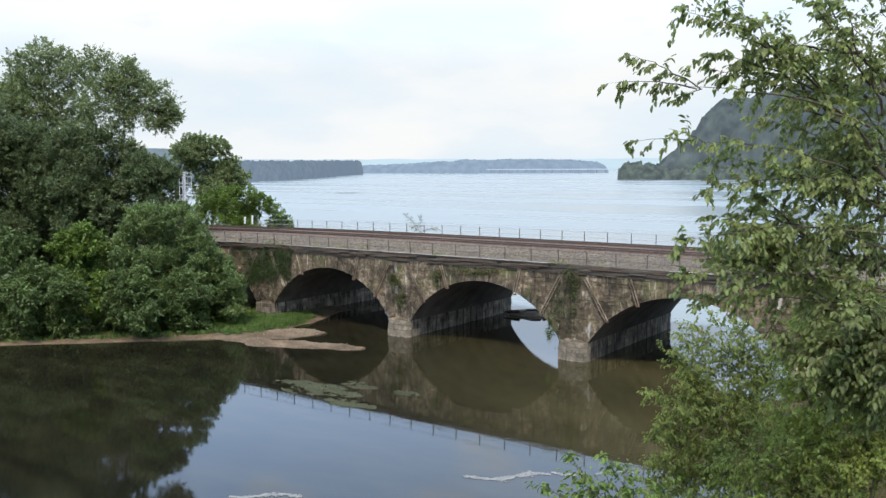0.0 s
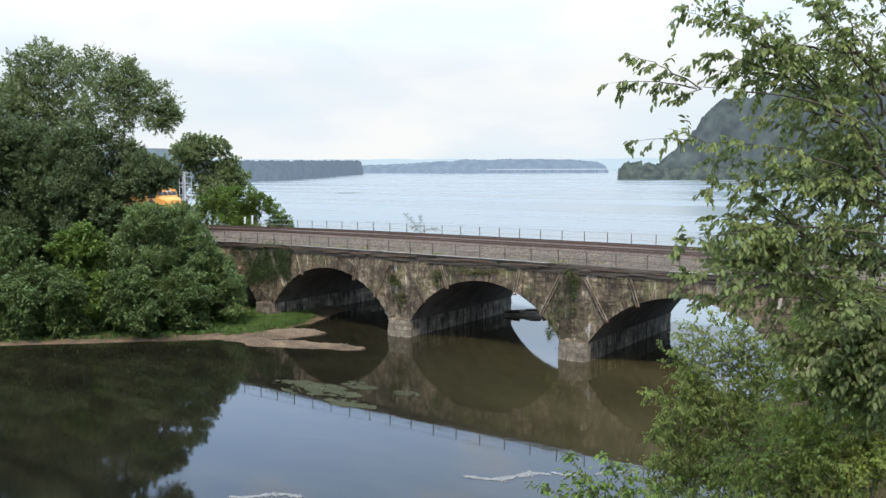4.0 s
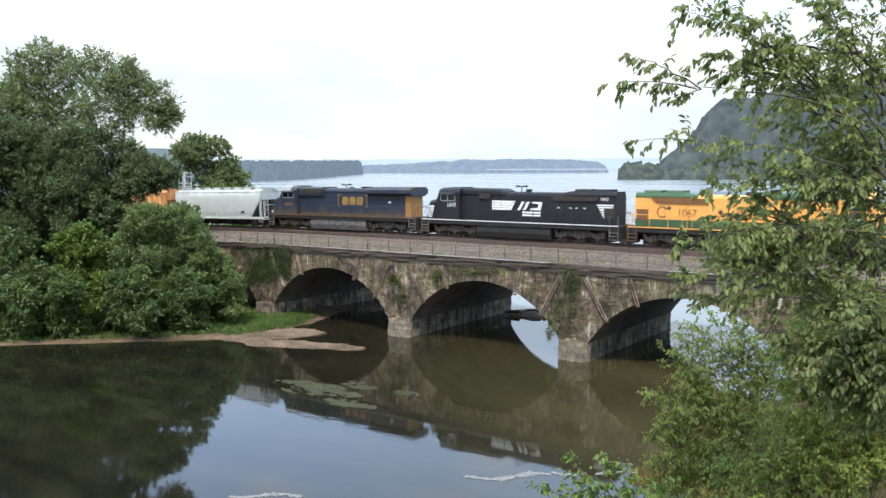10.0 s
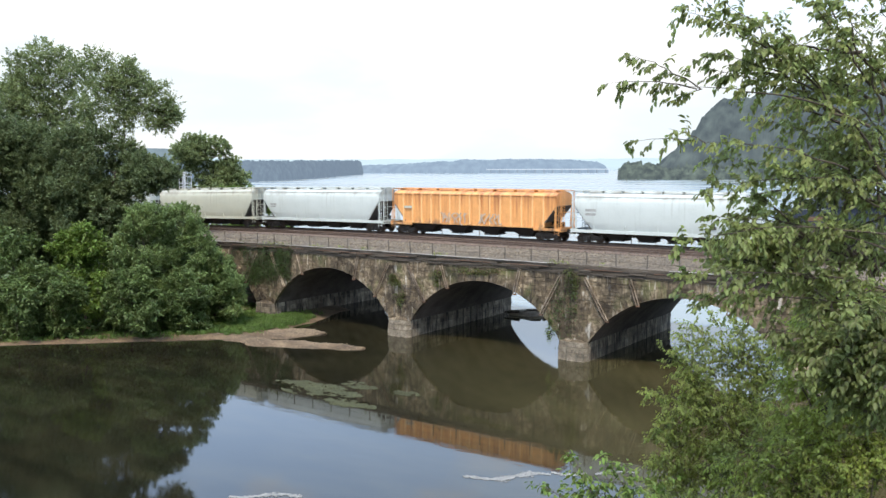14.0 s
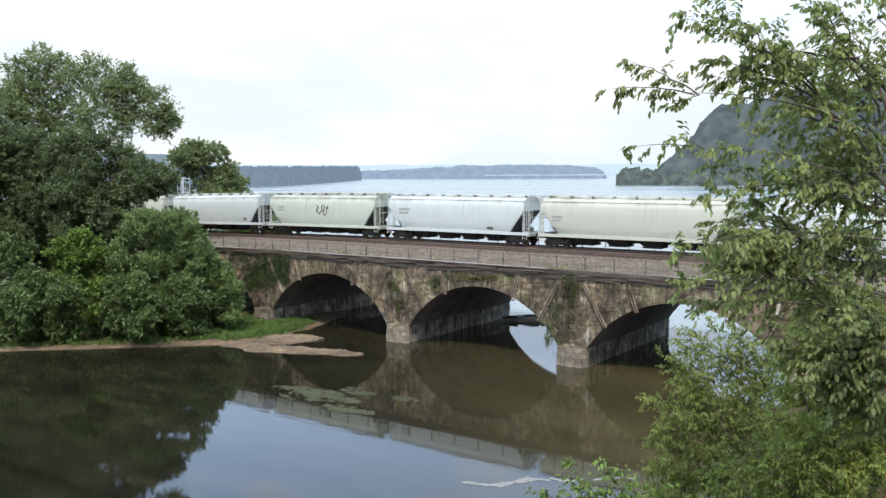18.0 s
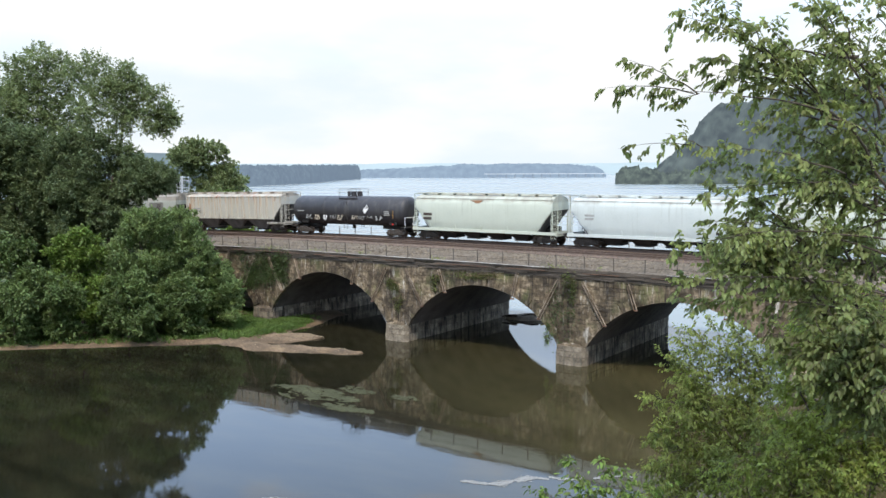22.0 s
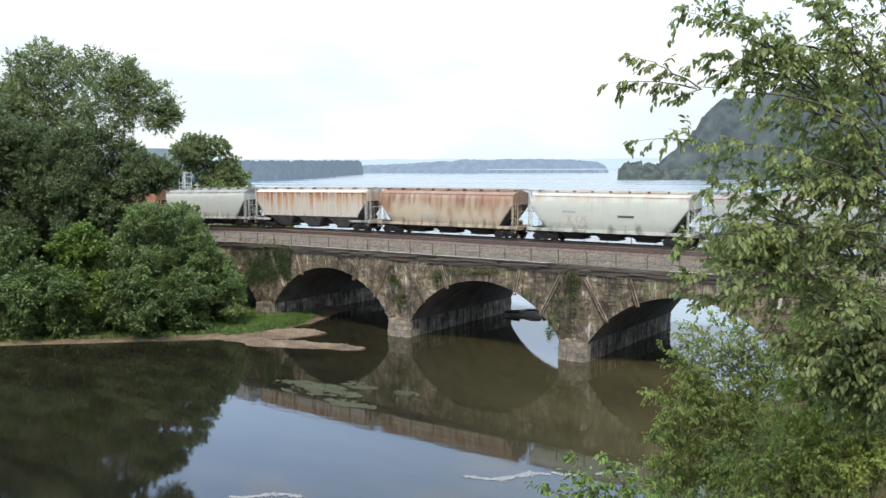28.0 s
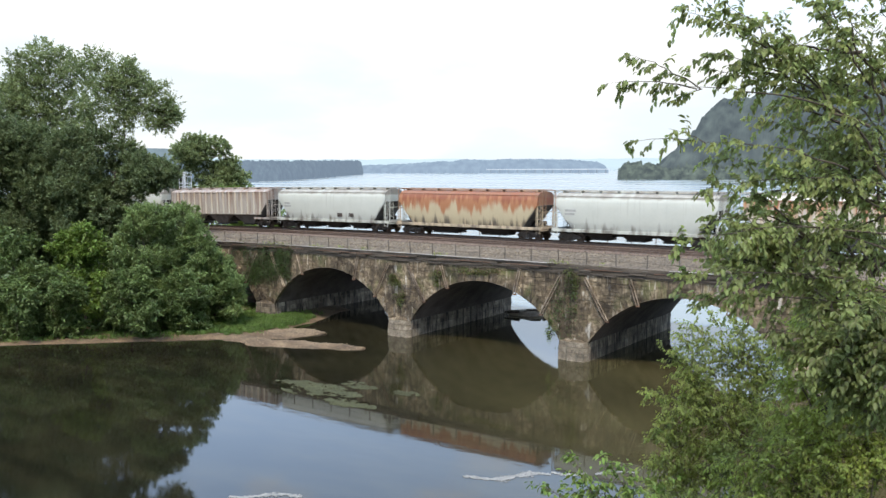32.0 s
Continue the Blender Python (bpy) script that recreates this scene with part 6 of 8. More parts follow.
            part("grab_rail", Geo().tube([(q * (dk - 0.02), s * 1.5, 0.5), (q * (dk - 0.02), s * 1.5, 2.6)], 0.028, 5), metalwork, e)
    for q in (-1, 1):
        part("pilot", Geo().box(min(q * dk, q * (dk + 0.12)), max(q * dk, q * (dk + 0.12)), -1.45, 1.45, 0.5, 1.6), UNDER, e)
        part("plow", Geo().prism([(q * (dk + 0.06), 0.75), (q * (dk + 0.2), 0.16), (q * (dk + 0.04), 0.12), (q * dk, 0.5)], "y", -1.35, 1.35), TRUCK, e)
    part("end_rail", Geo().tube([(-dk, -1.1, 1.64), (-dk, -1.1, 2.65), (-dk, 1.1, 2.65), (-dk, 1.1, 1.64)], 0.026, 5), metalwork, e)
    couplers(e, half)
    return e, hx0, hx1, cx0, cx1, nx


def decorate_yellow(e, hx0, hx1, cx0, cx1, nx):
    y = -0.955
    # green lower band and diamond
    for s in (-1, 1):
        part("lower_band", Geo().prism([(hx0, 1.66), (hx1 + 0.02, 1.66), (hx1 + 0.02, 2.75), (hx1 - 2.2, 2.75), (hx1 - 2.8, 2.3), (hx0, 2.3)], "y", min(s * 0.94, s * 0.962), max(s * 0.94, s * 0.962)), GREEN, e, "dark green lower band")
        part("lower_band", Geo().box(cx0 - 0.02, cx1 - 0.1, s * 1.505 - 0.012, s * 1.505 + 0.012, 1.66, 2.75), GREEN, e, "dark green lower band")
        part("lower_band", Geo().prism([(cx1 - 0.1, s * 1.452), (nx - 0.35, s * 1.232), (nx - 0.35, s * 1.19), (cx1 - 0.1, s * 1.41)], "z", 1.66, 2.55), GREEN, e, "dark green lower band")
        part("emblem", Geo().prism([(cx0 + 0.25, 2.75), (cx0 + 1.15, 3.42), (cx0 + 2.05, 2.75), (cx0 + 1.15, 2.08)], "y", min(s * 1.512, s * 1.53), max(s * 1.512, s * 1.53)), DARK_MARK, e, "dark diamond emblem")
        part("emblem_border", Geo().prism([(cx0 + 0.1, 2.75), (cx0 + 1.15, 3.53), (cx0 + 2.2, 2.75), (cx0 + 1.15, 1.97)], "y", min(s * 1.508, s * 1.522), max(s * 1.508, s * 1.522)), BROWN_MARK, e)
        part("emblem_bar", Geo().box(cx0 + 0.75, cx0 + 1.55, s * 1.535 - 0.006, s * 1.535 + 0.006, 2.7, 2.82).box(cx0 + 0.9, cx0 + 1.4, s * 1.535 - 0.006, s * 1.535 + 0.006, 2.45, 2.56), CREAM_MARK, e)
    me = text_mesh("1067", 0.62, BROWN_MARK)
    part("lettering", me, BROWN_MARK, e, "brown road number", at=pose(hx0 + 4.6, y - 0.02, 2.85))
    part("lettering", text_mesh("BEE LINE", 0.44, BROWN_MARK), BROWN_MARK, e, at=pose(hx0 + 9.9, y - 0.02, 3.28))
    part("lettering", text_mesh("SERVICE", 0.44, BROWN_MARK), BROWN_MARK, e, at=pose(hx0 + 9.9, y - 0.02, 2.72))
    for x in (hx0 + 7.4, hx0 + 12.4):
        part("diamond_mark", Geo().prism([(x - 0.24, 3.0), (x, 3.24), (x + 0.24, 3.0), (x, 2.76)], "y", y - 0.02, y), DARK_MARK, e)
    g = Geo()
    for k in range(9):
        a0, a1 = 0.5 + k * 0.56, 0.5 + (k + 0.8) * 0.56
        g.prism([(hx0 + 2.45 + r * math.cos(a), 2.92 + r * math.sin(a)) for r, a in ((0.5, a0), (0.5, a1), (0.36, a1), (0.36, a0))], "y", y - 0.02, y)
    part("ring_mark", g, BROWN_MARK, e, "brown ring emblem")
    part("diamond_mark", Geo().prism([(hx0 + 2.85, 3.25), (hx0 + 3.05, 3.45), (hx0 + 3.25, 3.25), (hx0 + 3.05, 3.05)], "y", y - 0.02, y), DARK_MARK, e)
    part("white_panel", Geo().box(hx1 - 1.95, hx1 - 1.45, -1.12, -1.0, 4.15, 4.5), WHITE_MARK, e)
    part("builder_plate", Geo().box(cx1 - 0.6, cx1 - 0.3, -1.53, -1.50, 2.1, 2.4), WHITE_MARK, e)


def decorate_black(e, hx0, _, cx0, cx1, nx):
    # the engine runs cab last, so its +y side faces the viewer
    y = 0.957
    g = Geo()
    for i in range(4):
        z = 3.55 - i * 0.22
        g.prism([(hx0 + 10.30 + 0.12 * i, z), (hx0 + 12.90, z), (hx0 + 12.90, z - 0.185), (hx0 + 10.40 + 0.12 * i, z - 0.185)], "y", y, y + 0.015)
    part("emblem", g, WHITE_MARK, e, "white stacked bars emblem")
    g = Geo().prism([(hx0 + 10.10, 2.72), (hx0 + 9.60, 3.5), (hx0 + 9.30, 3.5), (hx0 + 9.80, 2.72)], "y", y, y + 0.015)
    g.prism([(hx0 + 9.50, 2.72), (hx0 + 9.05, 3.5), (hx0 + 8.75, 3.5), (hx0 + 9.20, 2.72)], "y", y, y + 0.015).prism([(hx0 + 8.70, 2.75), (hx0 + 7.60, 2.75), (hx0 + 7.40, 3.5), (hx0 + 8.50, 3.5), (hx0 + 8.52, 3.38), (hx0 + 7.80, 3.3), (hx0 + 7.90, 2.95), (hx0 + 8.70, 2.9)], "y", y, y + 0.015)
    part("emblem", g, WHITE_MARK, e, "white slanted shapes emblem")
    bars("lettering", hx0 + 8.70, 2.4, 2.2, 0.5, 2, y + 0.01, WHITE_MARK, e)
    me = text_mesh("1043", 0.42, WHITE_MARK)
    part("lettering", me, WHITE_MARK, e, "white road number", at=pose(cx0 + 0.9, 1.52, 3.05, 0, 0, 180))
    part("lettering", text_mesh("1043", 0.3, WHITE_MARK), WHITE_MARK, e, "white road number", at=pose(hx0 + 1.2, 0.975, 3.85, 0, 0, 180))
    g = Geo()
    for i in range(6):
        z = 3.4 - i * 0.2
        g.box(hx0 + 0.3 + 0.05 * i, hx0 + 1.9 - 0.12 * i, y, y + 0.015, z - 0.13, z)
    part("end_stripes", g, WHITE_MARK, e, "white horizontal stripes")
    g = Geo()
    for i in range(6):
        z = 2.95 - i * 0.2
        xa = cx1 + 0.35 + 0.06 * i
        ya = 1.452 - 0.22 * (xa - cx1 + 0.1) / (nx - 0.25 - cx1)
        g.prism([(xa, ya), (nx - 0.35, 1.235), (nx - 0.02, 0.88), (nx - 0.04, 0.83), (nx - 0.37, 1.18), (xa, ya - 0.05)], "z", z - 0.14, z)
    part("nose_stripes", g, WHITE_MARK, e, "white horizontal stripes")
    for x in (3.0, 3.8, 4.4, 5.6, 9.0):
        part("data_plate", Geo().box(hx0 + x, hx0 + x + 0.25, y, y + 0.012, 3.0, 3.08), WHITE_MARK, e)


def decorate_blue(e, hx0, _, cx0, cx1, __):
    y = 0.957
    g = Geo()
    x0, x1 = hx0 + 5.9, hx0 + 10.0
    for x in (x0, x1):
        g.box(x - 0.05, x + 0.05, y, y + 0.02, 2.55, 3.85)
        s = 1 if x == x0 else -1
        g.box(min(x, x + s * 0.4), max(x, x + s * 0.4), y, y + 0.02, 3.78, 3.85).box(min(x, x + s * 0.4), max(x, x + s * 0.4), y, y + 0.02, 2.55, 2.62)
    part("emblem", g, DULL_GOLD, e, "gold bracket emblem")
    g = Geo()
    for x in (hx0 + 6.5, hx0 + 7.55, hx0 + 8.6):
        g.prism([(x, 2.85), (x + 0.15, 2.75), (x + 0.75, 2.75), (x + 0.9, 2.9), (x + 0.8, 3.5), (x + 0.65, 3.62), (x + 0.1, 3.62), (x - 0.05, 3.45)], "y", y, y + 0.02)
    part("emblem", g, DULL_GOLD, e, "gold block emblem")
    part("cab_mark", Geo().box(cx0 + 0.6, cx0 + 1.9, 1.5, 1.52, 2.6, 2.9), DIRTY_GOLD, e, "faded gold cab lettering")
    # pale shell over the blue cab roof, painting in the glare on it
    part("white_roof", loft(Geo(), [[(x, -1.56, 4.22), (x, -1.36, 4.58), (x, -0.7, 4.81), (x, 0.7, 4.81), (x, 1.36, 4.58), (x, 1.56, 4.22)] for x in (cx0 + 0.9, cx1 - 0.32)]), GREY_MARK, e, "cab roof with its glare painted pale")
    part("lower_band", Geo().box(hx0 + 0.70, cx0, 0.955, 0.965, 1.66, 1.84), DIRTY_GOLD, e, "dirty gold lower band")
    part("data_plate", Geo().box(hx0 + 2.6, hx0 + 3.0, y, y + 0.015, 3.0, 3.2), WHITE_MARK, e)


def car_paint(name, colour, stains=(), spread=0.08, rough=0.5):
    """Weathered car paint. A stain is (colour, length scale, height scale, from height, to height, lean, low, high): noise that grows towards the second height."""
    m = material(name, [tuple(c * (1 - spread) for c in colour), colour, tuple(c * (1 + 0.6 * spread) for c in colour)], rough, scale=0.7, bump=0.05, fine=7, grain=0.4)
    n, l = m.node_tree.nodes, m.node_tree.links
    p = n["Principled BSDF"]
    col = p.inputs["Base Color"].links[0].from_socket
    tc = n.new("ShaderNodeTexCoord")
    sep = n.new("ShaderNodeSeparateXYZ")
    l.new(tc.outputs["Object"], sep.inputs[0])
    for i, (stain, sx, sz, z0, z1, lean, low, high) in enumerate(stains):
        mp = n.new("ShaderNodeMapping")
        mp.inputs["Scale"].default_value = (sx, 0.2, sz)
        mp.inputs["Location"].default_value = (17.0 * i + len(name), 5.0 * i, 0)
        nz = n.new("ShaderNodeTexNoise")
        nz.inputs["Scale"].default_value, nz.inputs["Detail"].default_value = 2.0, 5
        l.new(tc.outputs["Object"], mp.inputs[0]), l.new(mp.outputs[0], nz.inputs["Vector"])
        ht = n.new("ShaderNodeMapRange")
        ht.inputs["From Min"].default_value, ht.inputs["From Max"].default_value = z0, z1
        ht.inputs["To Min"].default_value, ht.inputs["To Max"].default_value = -lean / 2, lean / 2
        l.new(sep.outputs["Z"], ht.inputs["Value"])
        add = n.new("ShaderNodeMath")
        l.new(nz.outputs["Fac"], add.inputs[0]), l.new(ht.outputs[0], add.inputs[1])
        f = n.new("ShaderNodeMapRange")
        f.inputs["From Min"].default_value, f.inputs["From Max"].default_value = low, high
        f.inputs["To Max"].default_value = 0.92
        l.new(add.outputs[0], f.inputs["Value"])
        mx = n.new("ShaderNodeMix")
        mx.data_type = "RGBA"
        mx.inputs["B"].default_value = (*stain, 1)
        l.new(f.outputs[0], mx.inputs["Factor"]), l.new(col, mx.inputs["A"])
        col = mx.outputs["Result"]
    l.new(col, p.inputs["Base Color"])
    return m


SOOT, DUST, RED_RUST = (0.085, 0.072, 0.058), (0.20, 0.175, 0.14), (0.27, 0.10, 0.045)
ROOF_GRIME = ((0.20, 0.18, 0.15), 0.5, 0.3, 3.7, 4.0, 0.6, 0.5, 0.85)
FOOT_GRIME = (SOOT, 1.0, 0.25, 2.4, 1.1, 0.35, 0.58, 0.85)
DRIPS = (DUST, 2.4, 0.07, 1.0, 4.2, 0.12, 0.60, 1.0)
BLUE = car_paint("dark_blue_engine_paint", (0.021, 0.029, 0.045), (((0.075, 0.056, 0.042), 0.7, 0.3, 3.1, 1.5, 0.5, 0.46, 0.80), ((0.05, 0.045, 0.042), 0.5, 0.4, 3.8, 4.4, 0.4, 0.5, 0.8)))
WHITE = car_paint("white_car_paint", (0.45, 0.485, 0.46), (DRIPS, (DUST, 0.5, 0.3, 3.5, 4.0, 0.4, 0.55, 1.0)))
PALE_GREY = car_paint("pale_grey_car_paint", (0.405, 0.412, 0.365), (DRIPS, ROOF_GRIME, FOOT_GRIME))
CREAM = car_paint("cream_car_paint", (0.42, 0.425, 0.35), (DRIPS, (DUST, 0.5, 0.3, 3.5, 4.0, 0.4, 0.55, 1.0)))
PALE_GREEN = car_paint("pale_greenish_car_paint", (0.43, 0.46, 0.385), (DRIPS, (DUST, 0.5, 0.3, 3.5, 4.0, 0.5, 0.5, 0.95)))
DIRTY_GREEN = car_paint("dirty_greenish_car_paint", (0.30, 0.31, 0.27), (DRIPS, ((0.22, 0.185, 0.145), 0.4, 0.3, 3.5, 3.75, 0.6, 0.45, 0.85), (SOOT, 0.6, 0.35, 2.6, 1.1, 0.45, 0.56, 0.80)))
DUSTY = car_paint("dusty_cream_car_paint", (0.41, 0.41, 0.34), (DRIPS, ((0.29, 0.205, 0.15), 0.5, 0.3, 3.4, 3.9, 0.35, 0.48, 0.9), (SOOT, 0.7, 0.4, 2.4, 1.1, 0.3, 0.58, 0.85)))
ORANGE = car_paint("orange_car_paint", (0.62, 0.30, 0.105), (((0.30, 0.11, 0.04), 1.6, 0.10, 1.2, 4.2, 0.2, 0.48, 0.74), FOOT_GRIME), spread=0.2)
RUSTY_WHITE = car_paint("rust_stained_white_paint", (0.42, 0.38, 0.315), (((0.40, 0.25, 0.13), 1.3, 0.10, 1.3, 4.2, 0.30, 0.46, 0.66), ((0.29, 0.11, 0.045), 2.0, 0.10, 1.7, 4.2, 0.3, 0.53, 0.66), FOOT_GRIME, ((0.43, 0.40, 0.345), 0.6, 0.4, 3.98, 4.12, 1.2, 0.5, 0.7)))
RUSTY_CREAM = car_paint("rust_stained_cream_paint", (0.40, 0.325, 0.225), (((0.25, 0.135, 0.08), 0.40, 0.14, 1.4, 3.8, 0.30, 0.43, 0.70), ((0.17, 0.08, 0.045), 1.2, 0.14, 2.0, 3.5, 0.2, 0.56, 0.72), FOOT_GRIME, ((0.22, 0.135, 0.09), 0.5, 0.4, 3.75, 4.1, 0.5, 0.5, 0.8)))
HEAVY_RUST = car_paint("heavily_rusted_paint", (0.37, 0.31, 0.20), (((0.27, 0.105, 0.045), 0.8, 0.09, 1.6, 3.7, 0.5, 0.48, 0.62), ((0.19, 0.06, 0.028), 1.4, 0.12, 2.2, 4.0, 0.45, 0.56, 0.72), (SOOT, 1.5, 0.14, 2.6, 1.1, 0.35, 0.54, 0.72), ((0.20, 0.09, 0.05), 0.6, 0.4, 3.75, 4.1, 0.5, 0.5, 0.8)))
FADED_WHITE = car_paint("faded_white_paint", (0.40, 0.385, 0.33), (((0.34, 0.20, 0.095), 2.2, 0.05, 1.6, 4.1, 0.10, 0.58, 0.72), (RED_RUST, 0.9, 0.4, 3.2, 4.0, 0.10, 0.63, 0.74), FOOT_GRIME, ((0.25, 0.21, 0.165), 0.7, 0.4, 4.0, 4.15, 0.5, 0.6, 0.9)))
RIB_WHITE = car_paint("pale_rib_paint", (0.45, 0.415, 0.345), (((0.36, 0.20, 0.10), 2.5, 0.2, 1.6, 4.1, 0.2, 0.52, 0.74),))
RIB_ORANGE = car_paint("orange_rib_paint", (0.74, 0.43, 0.19), (((0.25, 0.08, 0.03), 1.6, 0.3, 1.2, 4.2, 0.1, 0.55, 0.8),))
BROWN_GREY = car_paint("brown_grey_paint", (0.33, 0.30, 0.265), (((0.20, 0.125, 0.085), 2.0, 0.08, 1.2, 4.2, 0.15, 0.46, 0.66), FOOT_GRIME))
PATCH = material("grey_patch_paint", [(0.11, 0.105, 0.095), (0.17, 0.165, 0.15)], 0.6, scale=2, bump=0.03)
BAY_GREY = material("sooty_grey_bay", [(0.07, 0.067, 0.06), (0.18, 0.17, 0.155)], 0.75, scale=1.5, bump=0.1)
TAG = material("faded_brown_spray", [(0.30, 0.25, 0.19), (0.44, 0.38, 0.31)], 0.7, scale=3, bump=0)
RUST_SPOT = material("rust_spot", [(0.20, 0.095, 0.05), (0.32, 0.18, 0.10)], 0.85, scale=3)

SPEED = 14.06
# places of the couplings along the line, nine seconds into the clip
ENDS = (-1.0, -23.2, -45.4, -67.6, -85.0, -105.8, -125.1, -144.4, -162.4, -180.0, -197.6, -215.1, -232.5, -251.2, -269.5, -286.4, -304.5, -323.3, -340.0, -358.1, -375.7, -395.2, -413.0)


def make_train():
    """All vehicles, front to back, with the coordinate of each one's middle and whether it runs backwards."""
    mids = [((a + b) / 2, a - b) for a, b in zip(ENDS, ENDS[1:])]
    out = []

    def put(car, i, back=False):
        out.append((car, mids[i][0], back))

    r = engine("bright yellow and green diesel locomotive with brown lettering", mids[0][1], YELLOW, GREEN, YELLOW)
    decorate_yellow(*r), put(r[0], 0)
    r = engine("black diesel locomotive with white stripes and emblem", mids[1][1], BLACK, BLACK, WHITE_MARK, metalwork=BLACK)
    decorate_black(*r), put(r[0], 1, True)
    r = engine("dark blue diesel locomotive with faded gold markings", mids[2][1], BLUE, BLUE, DIRTY_GOLD, "ge", metalwork=BLUE)
    decorate_blue(*r), put(r[0], 2, True)

    def h(i, label, mat, ribbed=False, bays=4, end_mat=None, **kw):
        c = hopper(label, mids[i][1], mat, ribbed, bays, end_mat, **kw)
        put(c, i)
        return c, mids[i][1] / 2

    y = -1.615
    c, hf = h(3, "clean white smooth-sided covered hopper", WHITE)
    bars("lettering", -hf + 2.6, 2.75, 1.2, 0.7, 2, -1.605, GREY_MARK, c)
    part("stencil", Geo().box(hf - 4.2, hf - 3.7, -1.6, -1.57, 1.65, 1.9), DARK_MARK, c)
    c, hf = h(4, "orange ribbed covered hopper with white graffiti", ORANGE, True, 4, rib_mat=RIB_ORANGE, foot=1.22)
    scrawl("graffiti", -1.9, 1.85, 3.0, 0.95, -1.59, TAG, c, 12)
    scrawl("graffiti", 2.3, 1.85, 2.6, 0.95, -1.59, TAG, c, 13)
    bars("lettering", -hf + 3.0, 2.75, 1.3, 0.35, 1, -1.59, CREAM, c)
    c, hf = h(5, "whitish smooth-sided covered hopper", WHITE)
    bars("lettering", -hf + 2.6, 2.6, 1.0, 0.5, 2, -1.605, GREY_MARK, c)
    c, hf = h(6, "dull cream-grey smooth-sided covered hopper", CREAM)
    bars("lettering", -hf + 2.6, 2.6, 1.2, 0.6, 2, -1.605, GREY_MARK, c)
    c, hf = h(7, "white smooth-sided covered hopper with a rust spot", WHITE)
    bars("lettering", -hf + 3.0, 2.9, 1.4, 0.7, 2, -1.605, GREY_MARK, c)
    bars("lettering", hf - 4.6, 1.55, 0.9, 0.25, 1, -1.57, DARK_MARK, c)
    part("rust_patch", Geo().prism([(-hf + 3.0, 3.86), (-hf + 3.6, 3.95), (-hf + 4.3, 3.88), (-hf + 3.9, 3.78)], "y", -1.5, -1.46), RUST_SPOT, c)
    c, hf = h(8, "cream smooth-sided covered hopper with dark graffiti", PALE_GREEN)
    scrawl("graffiti", 0.4, 2.85, 1.9, 0.9, y, DARK_MARK, c, 15)
    bars("lettering", -hf + 2.8, 2.9, 1.0, 0.6, 2, -1.605, GREY_MARK, c)
    c, hf = h(9, "bluish white smooth-sided covered hopper", WHITE)
    bars("lettering", -hf + 2.8, 2.7, 1.0, 0.6, 2, -1.605, GREY_MARK, c)
    part("stencil", Geo().box(hf - 3.6, hf - 3.2, -1.6, -1.56, 1.6, 1.8), DARK_MARK, c)
    c, hf = h(10, "cream-green smooth-sided covered hopper with rust spots", PALE_GREEN)
    bars("lettering", -hf + 2.6, 2.35, 1.3, 0.8, 2, -1.605, DARK_MARK, c)
    part("rust_patch", Geo().prism([(-1.2, 3.95), (0.3, 3.98), (-0.1, 3.7), (-0.5, 3.6), (-0.7, 3.8)], "y", -1.56, -1.44), RUST_SPOT, c)
    t = tank_car(mids[11][1])
    put(t, 11)
    c, hf = h(12, "faded white ribbed covered hopper with rust streaks", FADED_WHITE, True, 3, bay_mat=BAY_GREY, rib_mat=RIB_WHITE)
    bars("lettering", -hf + 3.2, 2.55, 1.6, 0.5, 2, -1.59, GREY_MARK, c)
    part("rust_patch", Geo().prism([(-hf + 1.25, 2.6), (-hf + 1.7, 2.5), (-hf + 1.85, 3.1), (-hf + 1.5, 3.35)], "y", -1.465, -1.44), RUST_SPOT, c)
    c, hf = h(13, "dirty greenish white smooth covered hopper with a grey patch", DIRTY_GREEN, False, 3)
    part("paint_patch", Geo().prism([(2.75, 2.3), (5.6, 2.3), (5.6, 3.45), (2.75, 3.45)], "y", -1.602, -1.5), PATCH, c, "square repainted in grey")
    scrawl("graffiti", 4.7, 2.9, 0.5, 0.8, -1.606, DARK_MARK, c, 4)
    scrawl("graffiti", 1.6, 1.75, 3.6, 0.6, -1.585, DARK_MARK, c, 18)
    c, hf = h(14, "dusty cream smooth covered hopper with pale graffiti", DUSTY, False, 3)
    scrawl("graffiti", -2.8, 2.0, 2.2, 0.9, -1.59, TAG, c, 21)
    bars("lettering", 2.1, 2.45, 1.8, 0.28, 1, -1.603, DARK_MARK, c)
    bars("lettering", -3.4, 2.75, 1.6, 0.28, 1, -1.603, GREY_MARK, c)
    c, hf = h(15, "cream covered hopper with broad rust streaks", RUSTY_CREAM, False, 3)
    scrawl("graffiti", -1.5, 1.8, 2.0, 0.45, -1.585, GREY_MARK, c, 23)
    c, hf = h(16, "rust-streaked white ribbed covered hopper", RUSTY_WHITE, True, 3, bay_mat=BAY_GREY, end_mat=FADED_WHITE, rib_mat=RIB_WHITE)
    c, hf = h(17, "whitish smooth-sided covered hopper", PALE_GREY, False, 3)
    bars("lettering", -hf + 2.5, 2.7, 1.2, 0.6, 2, -1.605, GREY_MARK, c)
    c, hf = h(18, "heavily rusted cream and orange covered hopper", HEAVY_RUST, False, 2, end_mat=RUSTY_CREAM)
    c, hf = h(19, "dirty white smooth-sided covered hopper", PALE_GREY, False, 3)
    bars("lettering", 1.6, 1.72, 0.9, 0.6, 1, -1.585, DARK_MARK, c)
    bars("lettering", 3.2, 1.72, 0.8, 0.6, 1, -1.585, DARK_MARK, c)
